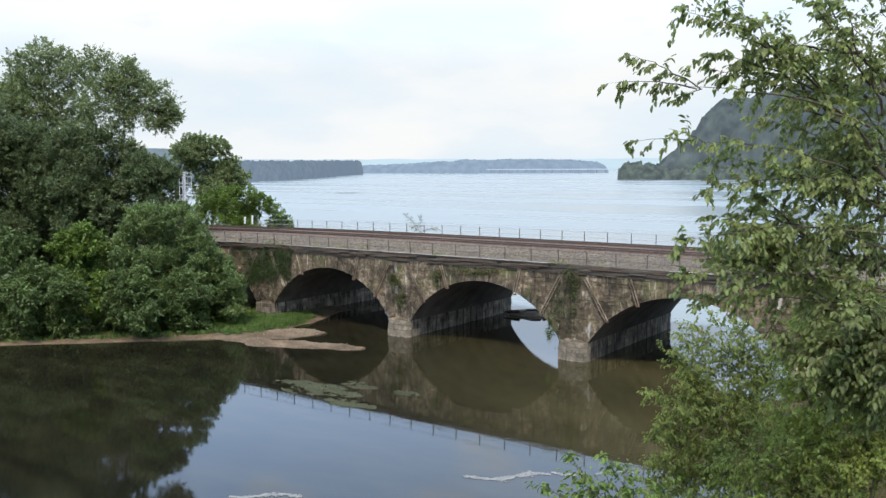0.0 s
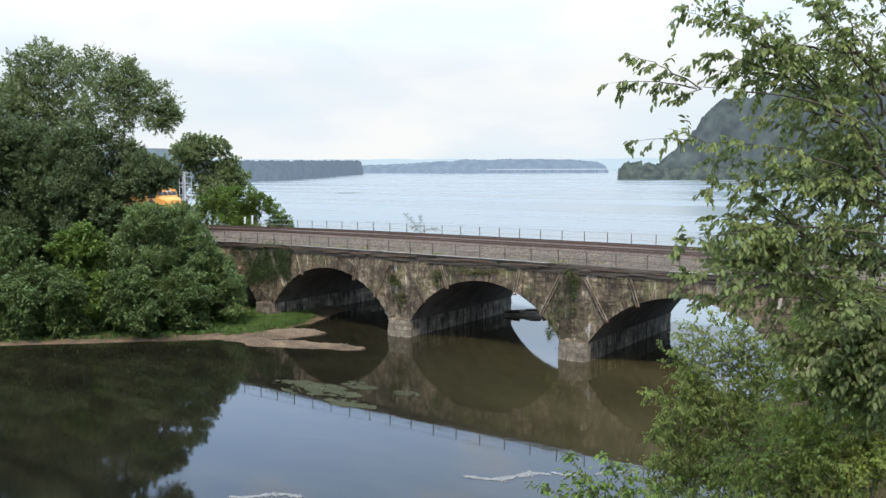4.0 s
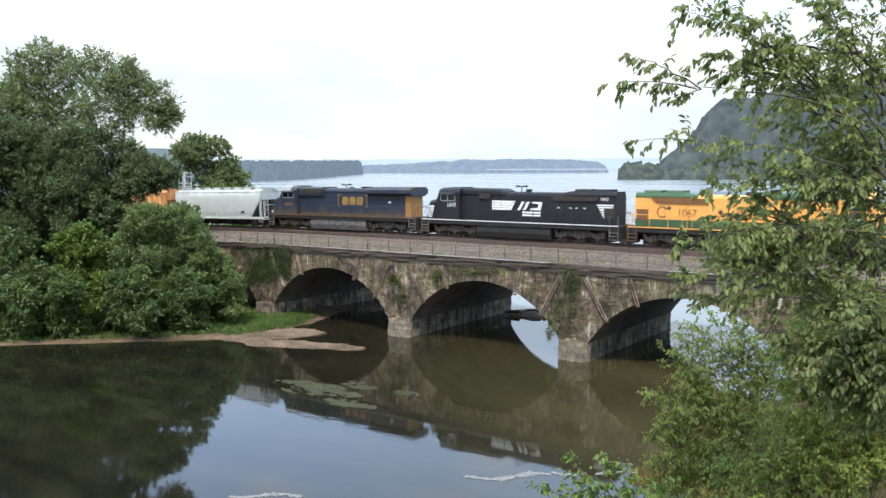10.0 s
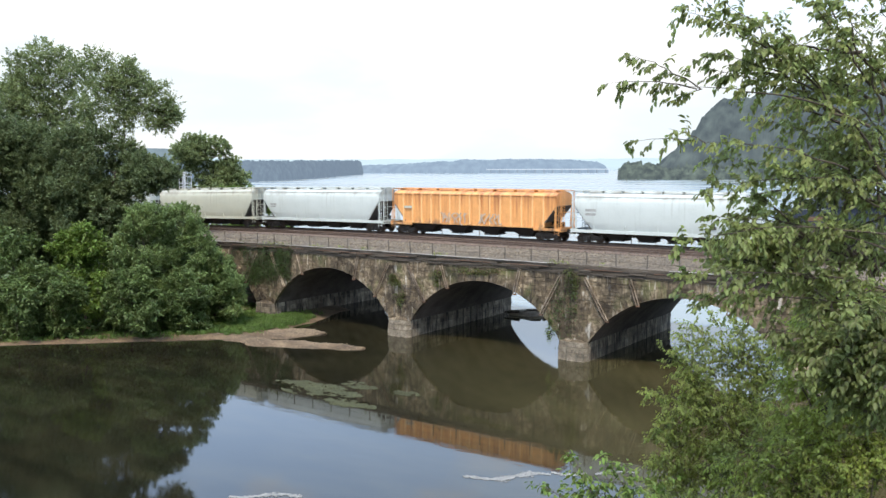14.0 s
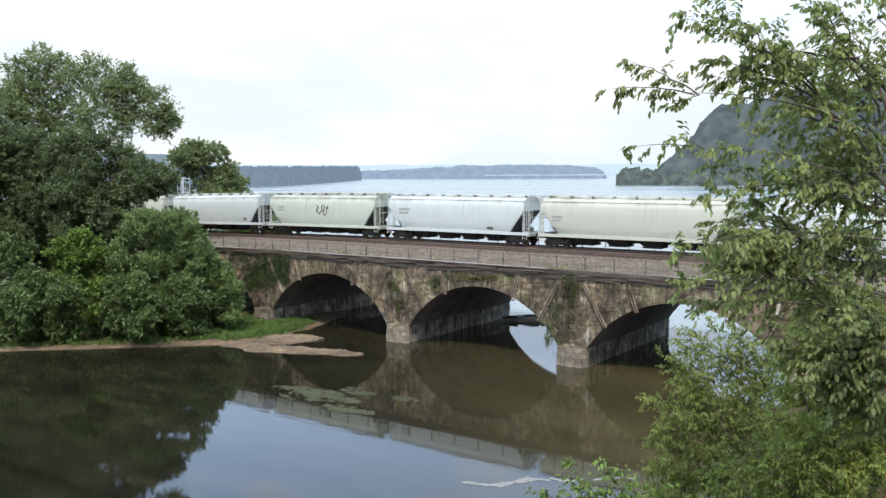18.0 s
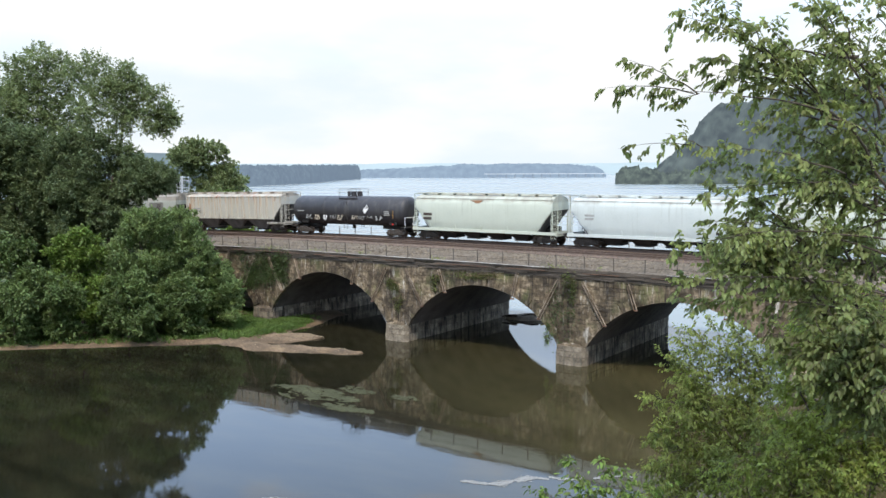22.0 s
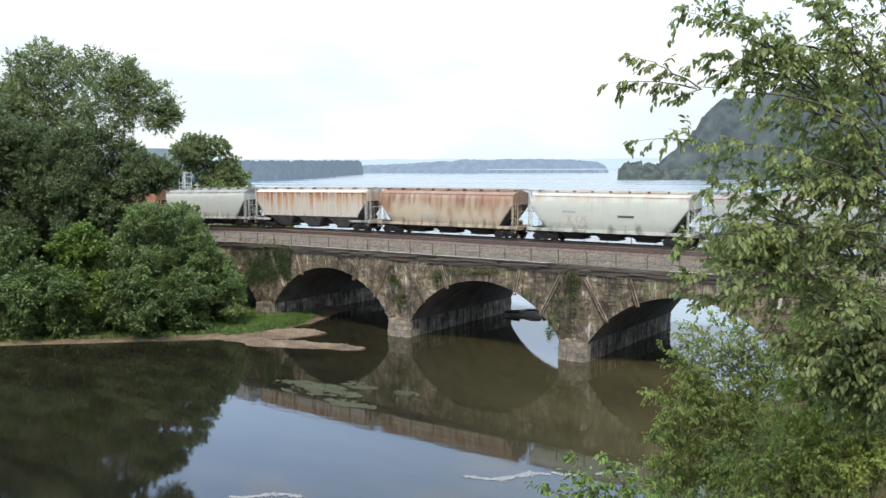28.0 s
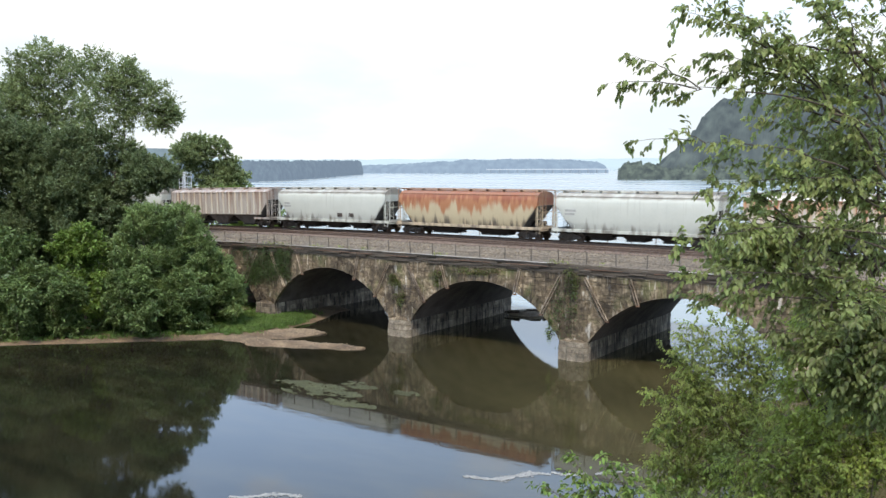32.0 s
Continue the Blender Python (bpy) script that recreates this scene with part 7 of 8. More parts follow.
    bars("lettering", -hf + 2.5, 2.7, 1.2, 0.6, 2, -1.605, GREY_MARK, c)
    c, hf = h(20, "brown-grey ribbed covered hopper", BROWN_GREY, True, 3, bay_mat=BAY_GREY, rib_mat=RIB_WHITE)
    c, hf = h(21, "pale grey smooth-sided covered hopper", PALE_GREY)
    return out


TRAIN = make_train()


# ================= masonry and small things on and round the bridge =================
def course_gaps(z0, ring):
    """The stretches of a course that lie outside the arches."""
    cuts = []
    for c in SPAN_CENTRES:
        best = 0.0
        if z0 <= SPRING_Z:
            best = HALF_SPAN
        r = ARCH_R + ring
        if z0 > SPRING_Z - 0.5 and r * r > (z0 - ARCH_Z) ** 2:
            best = max(best, math.sqrt(r * r - (z0 - ARCH_Z) ** 2))
        if best > 0.05:
            cuts.append((c - best, c + best))
    out, x = [], BRIDGE_X0
    for a, b in cuts:
        if a > x:
            out.append((x, a))
        x = max(x, b)
    if x < BRIDGE_X1:
        out.append((x, BRIDGE_X1))
    return out


def stone_geo(x0, x1, z0, z1, rr, depth=0.14, proud=None):
    """A rough-hewn block: back edge square, front face bulged and uneven."""
    p = rr.uniform(-0.01, 0.025) if proud is None else proud
    e = 0.009
    j = lambda: rr.uniform(-0.008, 0.008)
    yb, yf = FACE_Y + depth, FACE_Y - p
    vs = [(x0, yb, z0), (x1, yb, z0), (x1, yb, z1), (x0, yb, z1),
          (x0 + j(), yf + 0.011, z0 + j()), (x1 + j(), yf + 0.011, z0 + j()), (x1 + j(), yf + 0.011, z1 + j()), (x0 + j(), yf + 0.011, z1 + j()),
          (x0 + 2 * e, yf + j(), z0 + 2 * e), (x1 - 2 * e, yf + j(), z0 + 2 * e), (x1 - 2 * e, yf + j(), z1 - 2 * e), (x0 + 2 * e, yf + j(), z1 - 2 * e)]
    fs = [(0, 1, 5, 4), (1, 2, 6, 5), (2, 3, 7, 6), (3, 0, 4, 7), (4, 5, 9, 8), (5, 6, 10, 9), (6, 7, 11, 10), (7, 4, 8, 11), (8, 9, 10, 11)]
    return vs, fs


def face_masonry():
    rr = random.Random(77)
    wall = tagged(new("wall_near_face"), "rough coursed stone facing, soot-stained and mossy", "wall", kind="structure")
    rest = Geo()
    near = 0
    z = -0.6
    while z < 6.45:
        h = min(rr.choice((0.2, 0.25, 0.3, 0.38)), 6.5 - z)
        for a, b in course_gaps(z, 0.13):
            x = a
            while x < b - 0.05:
                w = min(rr.choice((0.3, 0.42, 0.55, 0.7, 0.95)) * rr.uniform(0.85, 1.15), b - x)
                if b - x - w < 0.3:
                    w = b - x
                vs, fs = stone_geo(x + 0.004, x + w - 0.004, z + 0.003 + rr.uniform(-0.03, 0.03), z + h - 0.003 + rr.uniform(-0.03, 0.03), rr)
                vs = [(px, py, pz + dip(px) * min(1, max(0, pz / 6))) for px, py, pz in vs]
                if -28.5 < x < -5.5 and near < 300:
                    near += 1
                    part("stone", Geo().add(vs, fs), STONE if z > 1.0 else PALE_STONE, wall)
                else:
                    rest.add(vs, fs)
                x += w
        z += h
    r = part("stones", rest, STONE_REST, wall)
    r["kind"] = "stuff"
    # voussoirs of each arch ring
    for c in SPAN_CENTRES:
        a0 = math.acos(min(1, HALF_SPAN / ARCH_R))
        n = 46
        for i in range(n):
            t0 = a0 + (math.pi - 2 * a0) * i / n
            t1 = a0 + (math.pi - 2 * a0) * (i + 1) / n
            g = 0.0012
            ro = ARCH_R + rr.uniform(0.42, 0.85)
            yf = FACE_Y - rr.uniform(0.03, 0.12)
            pts = [(r_ * math.cos(t), r_ * math.sin(t)) for r_, t in ((ARCH_R - 0.02, t0 + g), (ARCH_R - 0.02, t1 - g), (ro, t1 - g), (ro, t0 + g))]
            vs = [(c + px, y, ARCH_Z + pz) for y in (FACE_Y + 0.3, yf) for px, pz in pts]
            part("voussoir", Geo().add(vs, [(0, 1, 2, 3), (7, 6, 5, 4), (0, 4, 5, 1), (1, 5, 6, 2), (2, 6, 7, 3), (3, 7, 4, 0)]), STONE, wall)


def pier_masonry():
    """Pale base courses and cutwaters of the piers that stand in the water."""
    rr = random.Random(31)
    for ca, cb in zip(SPAN_CENTRES, SPAN_CENTRES[1:]):
        x0, x1 = ca + HALF_SPAN, cb - HALF_SPAN
        base = tagged(new("pier_base"), "pale squared stone base and cutwater of a bridge pier", "pier base", kind="structure")
        for i, (z0, z1) in enumerate(((-0.9, 0.42), (0.43, 0.86), (0.87, 1.27))):
            o = 0.10 - 0.03 * i
            nose = [(x0 - o, FACE_Y - 0.05), (x0 - o + 0.25, FACE_Y - 0.36 - o), (x0 + 0.85, FACE_Y - 0.44 - o), (x1 - 0.85, FACE_Y - 0.44 - o), (x1 + o - 0.25, FACE_Y - 0.36 - o), (x1 + o, FACE_Y - 0.05)]
            mid = (x0 + x1) / 2 + rr.uniform(-0.4, 0.4)
            part("block", Geo().prism([p for p in nose if p[0] < mid - 0.1] + [(mid - 0.012, FACE_Y - 0.44 - o), (mid - 0.012, FACE_Y - 0.05)], "z", z0 + 0.01, z1 - 0.012), PALE_STONE, base)
            part("block", Geo().prism([(mid + 0.012, FACE_Y - 0.05), (mid + 0.012, FACE_Y - 0.44 - o)] + [p for p in nose if p[0] > mid + 0.1], "z", z0 + 0.01, z1 - 0.012), PALE_STONE, base)
        cap = Geo()
        ap = ((x0 + x1) / 2, FACE_Y + 0.02, 1.52)
        nose = [(x0, FACE_Y + 0.02, 1.27), (x0 + 0.22, FACE_Y - 0.34, 1.27), (x0 + 0.85, FACE_Y - 0.41, 1.27), (x1 - 0.85, FACE_Y - 0.41, 1.27), (x1 - 0.22, FACE_Y - 0.34, 1.27), (x1, FACE_Y + 0.02, 1.27)]
        cap.add(nose + [ap], [(i, i + 1, 6) for i in range(5)] + [(0, 6, 5), (5, 4, 3, 2, 1, 0)])
        part("cap", cap, STONE, base)
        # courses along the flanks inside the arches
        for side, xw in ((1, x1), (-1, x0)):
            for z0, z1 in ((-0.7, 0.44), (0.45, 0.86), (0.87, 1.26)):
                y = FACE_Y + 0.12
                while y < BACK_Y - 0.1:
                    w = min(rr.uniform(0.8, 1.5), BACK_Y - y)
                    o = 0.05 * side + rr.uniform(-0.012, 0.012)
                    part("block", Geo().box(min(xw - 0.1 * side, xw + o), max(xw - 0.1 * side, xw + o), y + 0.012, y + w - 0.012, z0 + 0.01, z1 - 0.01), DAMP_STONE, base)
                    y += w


BRACE_LINES = (((-7.6, 6.3), (-5.75, 3.1)), ((-3.95, 6.4), (-3.3, 4.5)), ((3.8, 6.6), (3.3, 4.5)), ((7.4, 6.2), (5.75, 3.1)))


def braces():
    """Pairs of old rails bolted slantwise across the spandrels."""
    for c in SPAN_CENTRES:
        for (u0, z0), (u1, z1) in BRACE_LINES:
            b = tagged(new("brace"), "pair of rusty old rails bolted slantwise to the stone face", "brace", "slanting braces on the bridge", "structure")
            d = Vector((u1 - u0, 0, z1 - z0)).normalized()
            s = Vector((-d.z, 0, d.x)) * 0.10
            for q in (-1, 1):
                a, e = Vector((c + u0, FACE_Y - 0.17, z0)) + s * q, Vector((c + u1, FACE_Y - 0.17, z1)) + s * q
                part("bar", Geo().bar(a, e, 0.045, 0.10), BRACE, b)
            e = Vector((c + u1, FACE_Y - 0.16, z1))
            part("foot_plate", Geo().box(e.x - 0.15, e.x + 0.15, FACE_Y - 0.22, FACE_Y - 0.06, e.z - 0.06, e.z + 0.02), RUST, b, "rusty foot plate")


face_masonry()
pier_masonry()
braces()


def ivy(label, x, z, w, h, count, seed, mat, y=FACE_Y - 0.14):
    rng = np.random.default_rng(seed)
    k = 14
    cx, cz = rng.uniform(-0.5, 0.5, k) * w, rng.uniform(-0.5, 0.5, k) * h
    i = rng.integers(0, k, count)
    pts = np.stack([x + cx[i] + rng.normal(0, w * 0.15, count), y - np.abs(rng.normal(0, 0.06, count)), z + cz[i] + rng.normal(0, h * 0.15, count)], 1)
    t = thing("ivy", label, "ivy", "ivy on the bridge", at=pose(x, y, z))
    g = Geo()
    rr = random.Random(seed)
    for _ in range(6):
        g.tube(limb_path((rr.uniform(-0.3, 0.3) * w, 0.03, -h * 0.5), (rr.uniform(-0.5, 0.5) * w, 0.03, h * 0.5), rr, 0, 5, 0.08), 0.012, 4)
    part("stem", g, TWIG, t)
    part("leaves", leaf_mesh("leaves", pts - np.array([x, y, z]), 0.115, mat, seed, 0.5, 0.7), mat, t)


MOSS = leaf_material("moss_and_vine_leaves", (0.055, 0.068, 0.018), (0.125, 0.14, 0.04), 0.3)
IVY = leaf_material("ivy_leaves", (0.03, 0.05, 0.015), (0.075, 0.11, 0.03), 0.25)
ivy("dark ivy creeping over the stone face", -43.6, 4.8, 4.4, 3.2, 4200, 1, IVY)
ivy("dark ivy hanging from the coping", -39.9, 5.2, 2.2, 3.0, 2000, 2, IVY)
ivy("yellow-green moss tuft on the stone face", -26.0, 4.7, 1.4, 0.9, 350, 3, MOSS)
ivy("small green plant on the pier", -25.6, 3.0, 1.0, 1.2, 200, 4, MOSS)
ivy("green plant rooted above the arch", -21.3, 5.2, 0.7, 1.3, 260, 5, MOSS)
ivy("mossy growth over the arch crown", -17.3, 6.1, 3.4, 0.5, 500, 6, MOSS)
ivy("ivy hanging down the pier beside the arch", -9.3, 3.6, 2.3, 3.8, 700, 7, IVY)
ivy("ivy hanging into the arch opening", -10.4, 1.9, 0.7, 1.4, 300, 8, LEAF_BUSH)
ivy("dry vines on the stone face", -8.6, 5.4, 0.9, 2.0, 350, 9, MOSS)


def signal_mast():
    x, y, z = -77.44, 5.50, 7.96
    m = thing("signal_mast", "grey steel railway signal mast with a caged ladder", "signal", at=pose(x, y, z))
    steel = material("galvanised_steel", [(0.42, 0.43, 0.43), (0.58, 0.59, 0.58)], 0.5, metal=0.3, scale=3)
    part("pole", Geo().tube([(0, 0, 0), (0, 0, 6.2)], 0.12, 8), steel, m, smooth=True)
    part("base", Geo().box(-0.4, 0.4, -0.4, 0.4, -1.2, 0.15), PALE_STONE, m)
    for z0 in (2.6, 4.2, 5.6):
        g = Geo()
        for q in (0, 0.9):
            g.tube([(-0.35, -0.5, z0 + q * 0.5), (0.95, -0.5, z0 + q * 0.5), (0.95, 0.5, z0 + q * 0.5), (-0.35, 0.5, z0 + q * 0.5), (-0.35, -0.5, z0 + q * 0.5)], 0.035, 5)
        part("cage_hoop", g, steel, m)
    g = Geo()
    for px, py in ((-0.35, -0.5), (0.3, -0.5), (0.95, -0.5), (0.95, 0.5), (-0.35, 0.5)):
        g.tube([(px, py, 2.2), (px, py, 6.3)], 0.04, 5)
    part("cage", g, steel, m)
    ladder("ladder", 0.6, -0.1, 0.1, 6.2, 0.45, steel, m)
    part("platform", Geo().box(-0.4, 1.0, -0.55, 0.55, 2.3, 2.36), steel, m)
    for z0 in (3.0, 4.9):
        hd = part("signal_head", Geo().prism([(-0.95, z0), (-0.5, z0), (-0.4, z0 + 0.5), (-0.5, z0 + 1.0), (-0.95, z0 + 1.0), (-1.05, z0 + 0.5)], "y", -0.12, 0.12), UNDER, m, "black signal head")
        part("lens_hood", Geo().tube([(-0.72, -0.35, z0 + 0.5), (-0.72, -0.1, z0 + 0.5)], 0.14, 8), UNDER, hd)


signal_mast()


def small_things():
    white = material("weathered_white_paint", [(0.55, 0.55, 0.52), (0.72, 0.72, 0.7)], 0.7, scale=4)
    for (x, y, z), h in (((-63.55, 4.00, 7.58), 0.85), ((-62.18, 4.00, 7.56), 1.1)):
        single("marker_post", Geo().prism([(-0.09, 0), (0.09, 0), (0.09, h - 0.06), (0.04, h), (-0.04, h), (-0.09, h - 0.06)], "y", -0.09, 0.09), white, "short white marker post beside the track", "marker post", "marker posts", at=pose(x, y, z, 0, 3, 20))
    # thin shrub growing from the river side of the bridge
    near_tree("bare_shrub", "thin half-bare shrub growing at the river side of the bridge", (-37.51, 7.0, 5.5), (-37.51, 7.00, 7.30), 0.03, [
        ((-37.51, 7.00, 7.30), (-40.10, 7.20, 9.53), 0.02), ((-37.51, 7.00, 7.30), (-37.89, 7.20, 9.46), 0.02), ((-37.51, 7.00, 7.30), (-35.28, 7.20, 7.95), 0.02), ((-37.51, 7.00, 7.30), (-39.29, 7.20, 8.12), 0.02)], 0.12, LEAF_DARK_SHADE, 71, 0.8, 3, 16, "shrub")
    # driftwood and mud bank beyond the arch
    rr = random.Random(9)
    x, y = -21.3, 4.7
    t = thing("driftwood_heap", "dark heap of driftwood logs stranded in the shallows", "driftwood", at=pose(x, y, WATER_Z, 0, 0, 35))
    for i in range(5):
        a = Vector((rr.uniform(-1.8, 1.0), rr.uniform(-0.9, 0.5), rr.uniform(0.28, 0.42)))
        d = Vector((rr.uniform(0.7, 1.5) * rr.choice((-1, 1)), rr.uniform(-0.6, 0.6), rr.uniform(-0.25, 0.15)))
        part("log", Geo().tube(limb_path(a, a + d, rr, 0.03, 4, 0.05), [0.17, 0.16, 0.14, 0.11, 0.07], 8), BARK, t, smooth=True)
    g = Geo()
    n = 20
    vs = [(3.2 * math.cos(2 * math.pi * k / n) * (1 + 0.15 * noise.noise((k, 0, 0))), 1.6 * math.sin(2 * math.pi * k / n), -0.25) for k in range(n)]
    vs += [(p[0] * 0.72, p[1] * 0.72, 0.34 + 0.3 * noise.noise((k * 0.7, 3.3, 0.2))) for k, p in enumerate(vs)] + [(0.5, 0, 0.55)]
    g.add(vs, [(k, (k + 1) % n, n + (k + 1) % n, n + k) for k in range(n)] + [(n + k, n + (k + 1) % n, 2 * n) for k in range(n)])
    part("mud", g, material("wet_mud", [(0.13, 0.105, 0.08), (0.30, 0.25, 0.19)], 0.85, scale=2, bump=0.5), t, smooth=True)


small_things()


def mat_patch(name, label, category, x, y, rx, ry, mat, seed, z=WATER_Z + 0.012, holes=0.25):
    """A thin floating patch with a ragged outline, made of many flakes."""
    rng = np.random.default_rng(seed)
    g = Geo()
    n = int(rx * ry * 1500)
    for _ in range(n):
        a, q = rng.uniform(0, 2 * np.pi), rng.uniform(0, 1) ** 0.5
        px, py = x + rx * q * math.cos(a), y + ry * q * math.sin(a)
        value = noise.noise((px * 0.5, py * 1.1, seed)) + 0.6 * noise.noise((px * 1.6, py * 2.4, seed)) + 0.3 * noise.noise((px * 5.0, py * 6.0, seed)) + 0.25
        if (value - holes - 0.45 * q * q) / 0.45 + 0.15 < rng.uniform(0, 1):
            continue
        r = rng.uniform(0.02, 0.065)
        k = 6
        h = z + rng.uniform(0.0, 0.012)
        vs = [(px + 1.5 * r * math.cos(2 * math.pi * i / k + a) * rng.uniform(0.7, 1.2), py + r * math.sin(2 * math.pi * i / k + a) * rng.uniform(0.7, 1.2), h) for i in range(k)]
        lo = [(p[0], p[1], WATER_Z - 0.02) for p in vs]
        g.add(vs + lo, [tuple(range(k))] + [(i, k + i, k + (i + 1) % k, (i + 1) % k) for i in range(k)])
    if g.v:
        single(name, g, mat, label, category, kind="stuff")


def foam_line(x0, y0, x1, y1, width, seed):
    """A sinuous drift of small foam flakes."""
    rng = np.random.default_rng(seed)
    g = Geo()
    a, b = np.array([x0, y0]), np.array([x1, y1])
    ln = np.linalg.norm(b - a)
    u = (b - a) / ln
    for _ in range(int(ln * width * 620)):
        t = rng.uniform(0, 1)
        thick = width * (0.25 + abs(noise.noise((t * ln * 0.8, seed, 0))) * 1.6)
        o = 0.6 * width * math.sin(t * ln * 1.7 + seed) + rng.normal(0, thick * 0.4)
        q = a + u * t * ln + np.array([-u[1], u[0]]) * o
        r = rng.uniform(0.02, 0.05)
        vs = [(q[0] + 1.6 * r * math.cos(k * 1.2566), q[1] + r * math.sin(k * 1.2566), WATER_Z + 0.012) for k in range(5)]
        g.add(vs + [(q[0], q[1], WATER_Z + 0.016)], [(k, (k + 1) % 5, 5) for k in range(5)])
    single("foam_line", g, FOAM, "pale wavy strip of foam drifting on the creek", "foam", kind="stuff")


ALGAE = material("grey_green_algae", [(0.031, 0.033, 0.0165), (0.064, 0.065, 0.035)], 0.9, scale=0.9, island=0.35, spec=0.1)
FOAM = material("pale_foam", [(0.13, 0.13, 0.122), (0.22, 0.216, 0.203)], 0.9, scale=3, island=0.25, spec=0.1)
for i, (x, y, rx, ry, holes) in enumerate(((-18.6, -30.0, 2.6, 1.7, -0.05), (-14.3, -31.3, 2.1, 1.0, -0.05), (-16.6, -27.4, 1.9, 0.9, 0.1), (-13.0, -27.2, 1.4, 0.6, 0.05), (-20.8, -29.6, 1.8, 1.1, 0.1), (-11.1, -24.8, 0.7, 0.3, 0.0), (-16.3, -29.6, 1.6, 0.8, 0.05))):
    mat_patch("algae_mat", "grey-green algae mat floating on the creek", "algae", x, y, rx, ry, ALGAE, i + 3, holes=holes)
for i, line in enumerate(((-0.9, -38.1, 2.3, -35.3, 0.5), (2.2, -35.0, 3.6, -34.1, 0.42), (-8.4, -46.0, -5.6, -44.3, 0.4), (-3.6, -45.2, -1.4, -43.9, 0.3), (4.0, -33.9, 5.6, -32.6, 0.3))):
    foam_line(*line, i + 2)


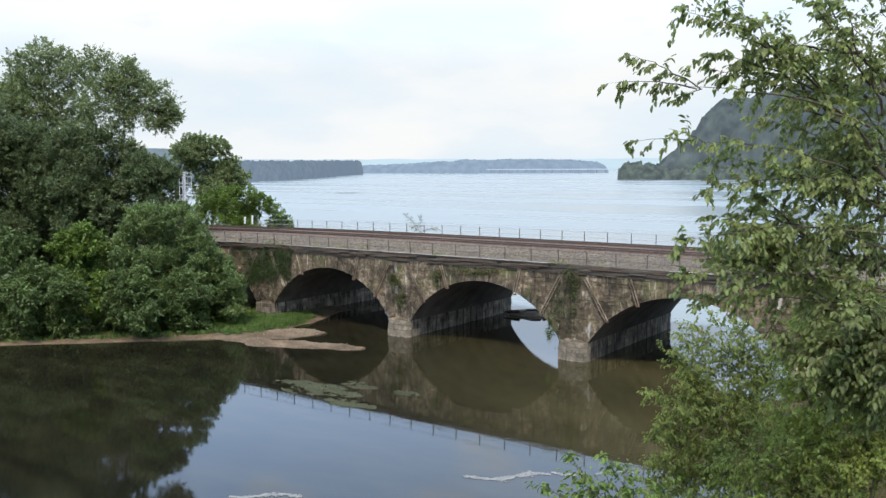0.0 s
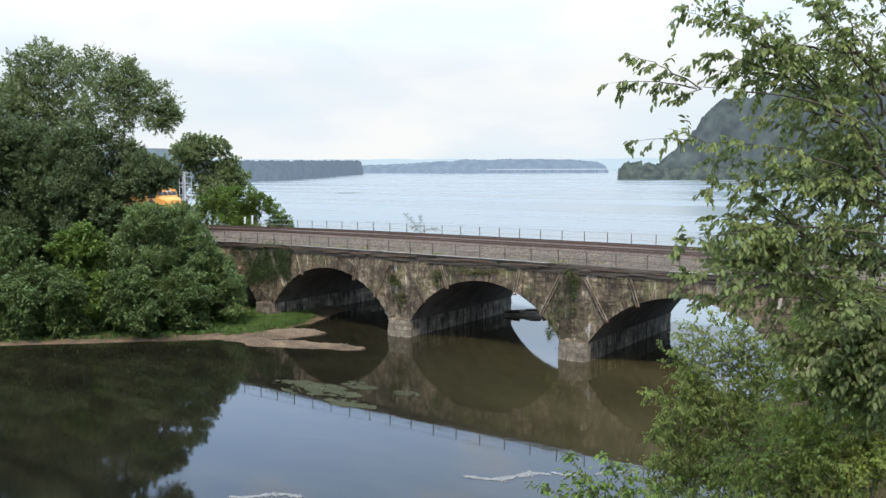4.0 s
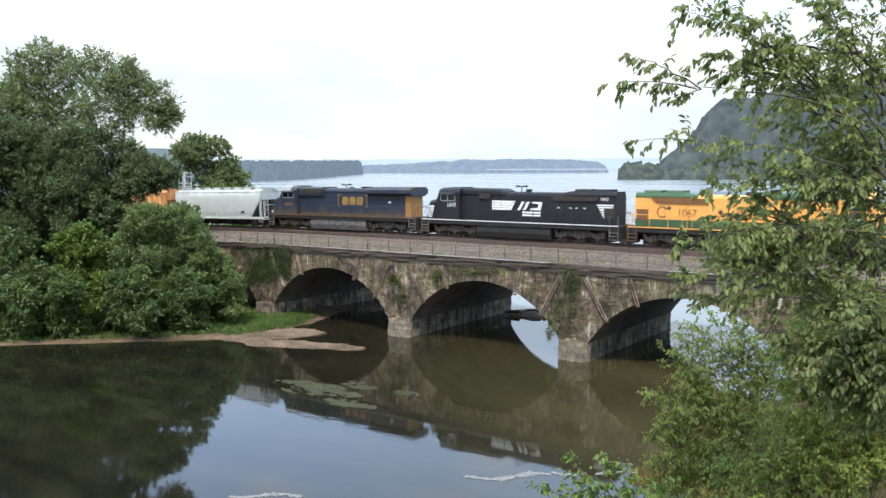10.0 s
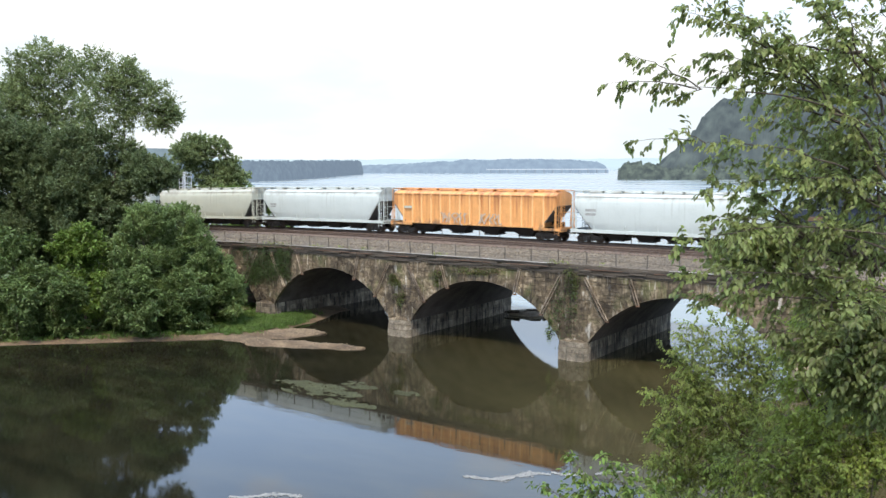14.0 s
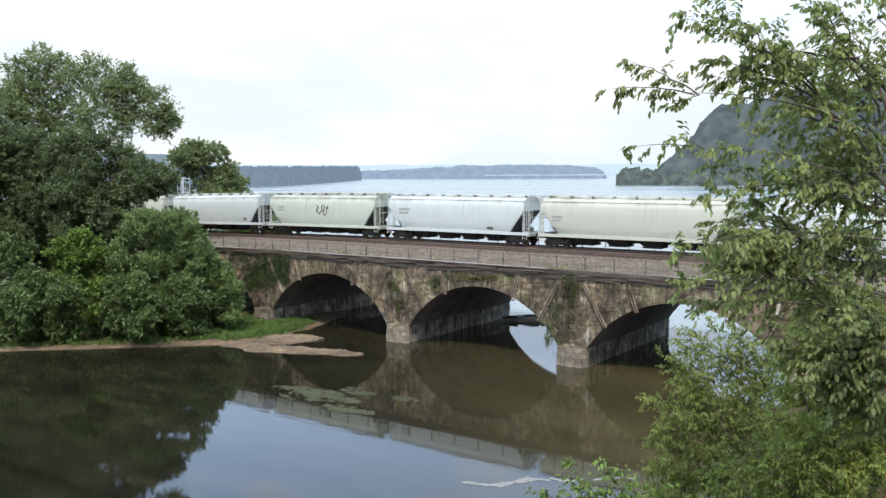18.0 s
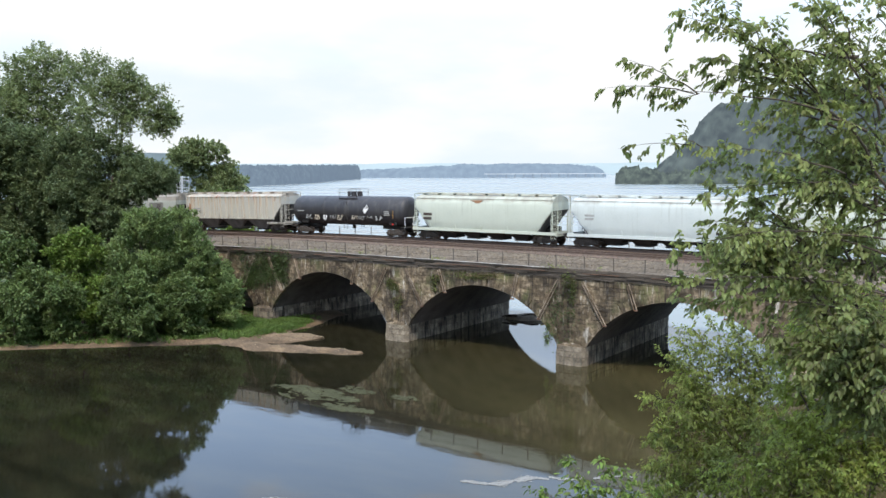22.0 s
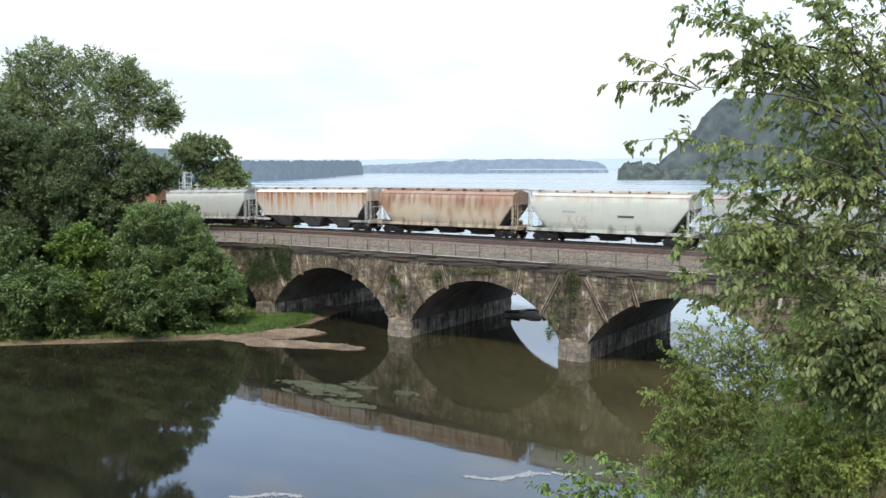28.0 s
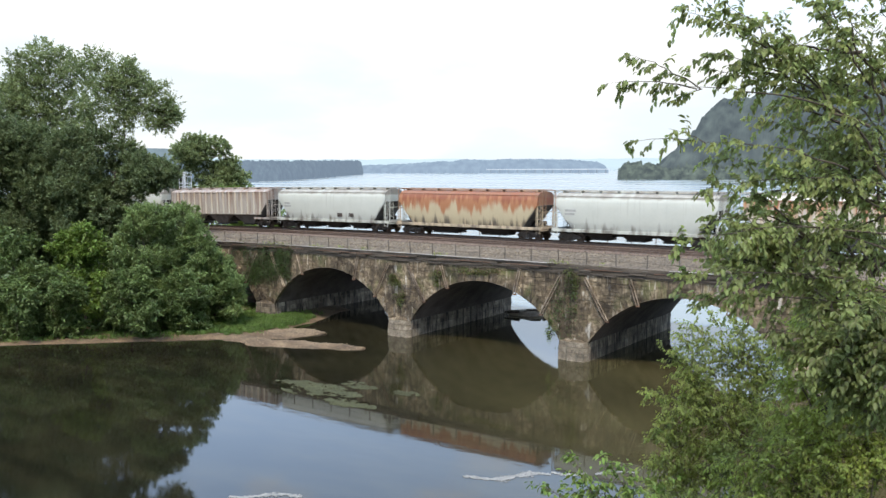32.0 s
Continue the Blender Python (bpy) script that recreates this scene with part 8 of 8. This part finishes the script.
def scatter():
    """Pebbles on the bar and grass on the bank."""
    rng = np.random.default_rng(8)
    g = Geo()
    n = 0
    while n < 1500:
        x, y = (rng.uniform(-44, -24), rng.uniform(-24, -9)) if n % 3 else (rng.uniform(-36.5, -31.5), rng.uniform(-17.5, -10.5))
        z = ground_z(x, y)
        if WATER_Z + 0.02 < z < 0.4:
            n += 1
            r = rng.uniform(0.03, 0.1)
            g.add([(x + r, y, z), (x, y + r, z), (x - r, y, z), (x, y - r, z), (x, y, z + r * 0.7)], [(0, 1, 4), (1, 2, 4), (2, 3, 4), (3, 0, 4)])
    b = Geo()
    for _ in range(6500):
        x, y = rng.uniform(-60, 24), rng.uniform(-11.2, -7.6)
        z = 7.30 + 0.25 * smooth(-11.2, -10.6, y) + 0.22 * min(1.0, max(0.0, (y + 10.6) / 2.5)) + 0.11 * smooth(-8.1, -7.6, y) + (dip(x) if y < -10 else rail_dip(x))
        r, a = rng.uniform(0.05, 0.13), rng.uniform(0, 6.28)
        ring4 = [(x + r * math.cos(a + k * 1.57) * rng.uniform(0.7, 1.3), y + r * math.sin(a + k * 1.57) * rng.uniform(0.7, 1.3), z - 0.05) for k in range(4)]
        b.add(ring4 + [(x + rng.uniform(-0.4, 0.4) * r, y + rng.uniform(-0.4, 0.4) * r, z + r * rng.uniform(0.3, 0.7))], [(0, 1, 4), (1, 2, 4), (2, 3, 4), (3, 0, 4)])
    single("ballast_stones", b, material("ballast_stone", [(0.05, 0.037, 0.025), (0.18, 0.143, 0.10)], 0.95, scale=3, island=0.5), "rough tan ballast stones along the bridge deck", "ballast", kind="stuff")
    single("pebbles", g, material("pebbles", [(0.075, 0.052, 0.031), (0.26, 0.195, 0.13)], 0.9, scale=5, island=0.35), "pale pebbles scattered over the mud bar", "pebbles", kind="stuff")
    pts = []
    while len(pts) < 52000:
        x, y = (rng.uniform(-58, -34), rng.uniform(-37, -8)) if len(pts) % 4 else (rng.uniform(-45, -35), rng.uniform(-23, -10))
        z = ground_z(x, y)
        line = y - 16.4 - 1.2 * smooth(-25, -20.5, y) if y < -19 else -36.5 - 0.4 * max(0.0, y + 14)
        if WATER_Z + 0.04 < z < 3 and x < line + 0.9 * noise.noise((x * 0.5, y * 0.5, 1)) + 0.9 * noise.noise((x * 1.6, y * 1.6, 4)):
            for _ in range(6):
                pts.append((x + rng.normal(0, 0.12), y + rng.normal(0, 0.12), z + rng.uniform(0.02, 0.25)))
    weeds = []
    for x in np.arange(-60, 26, 0.05):
        if noise.noise((x * 0.35, 9.0, 0)) + 0.3 * noise.noise((x * 2.0, 4.0, 0)) > 0.12:
            weeds.append((x, FACE_Y + rng.uniform(-0.25, 0.35), 7.2 + dip(x) + rng.uniform(0.0, 0.28)))
    single("edge_weeds", leaf_mesh("edge_weeds", weeds, 0.26, LEAF_OLIVE, 15, -0.7, 0.2, simple=True), LEAF_OLIVE, "dry weeds along the edge of the bridge deck", "weeds", kind="stuff")
    single("bank_grass", leaf_mesh("bank_grass", pts, 0.32, GRASS, 5, -1.0, 0.16, simple=True), GRASS, "bright green grass and weeds along the bank", "grass", kind="stuff")


scatter()


def motions():
    """The whole train rolls east at a steady speed; every wheel turns with it."""
    for car, mid, back in TRAIN:
        rows = []
        car.scale = (TRAIN_SIZE, 1.0, 1.0)
        for t in range(0, 33, 2):
            x = EYE.x + (mid + SPEED * (t - 9) - EYE.x) * TRAIN_SIZE
            slope = math.degrees(math.atan(rail_dip(x + 5) / 10 - rail_dip(x - 5) / 10))
            rows.append((t, pose(x, TRACK_Y[0], RAIL_Z + rail_dip(x), 0, -slope, 0) @ pose(0, 0, 0, 0, 0, 180 if back else 0)))
        walk(car, rows)
    for kind, r in (("car", 0.42), ("engine", 0.53)):
        for sign in (1, -1):
            mine = [w for w in WHEELS[kind] if (w.parent.parent in {c for c, m, b in TRAIN if b}) == (sign < 0)]
            if not mine:
                continue
            step = 1 / 30
            turn = math.degrees(SPEED / r)
            walk(mine[0], [(i * step, pose(0, 0, 0, 0, sign * turn * i * step, 0)) for i in range(961)])
            keys = mine[0].animation_data
            for w in mine[1:]:
                w.rotation_mode = "QUATERNION"
                data = w.animation_data_create()
                data.action = keys.action
                data.action_slot = keys.action_slot


motions()
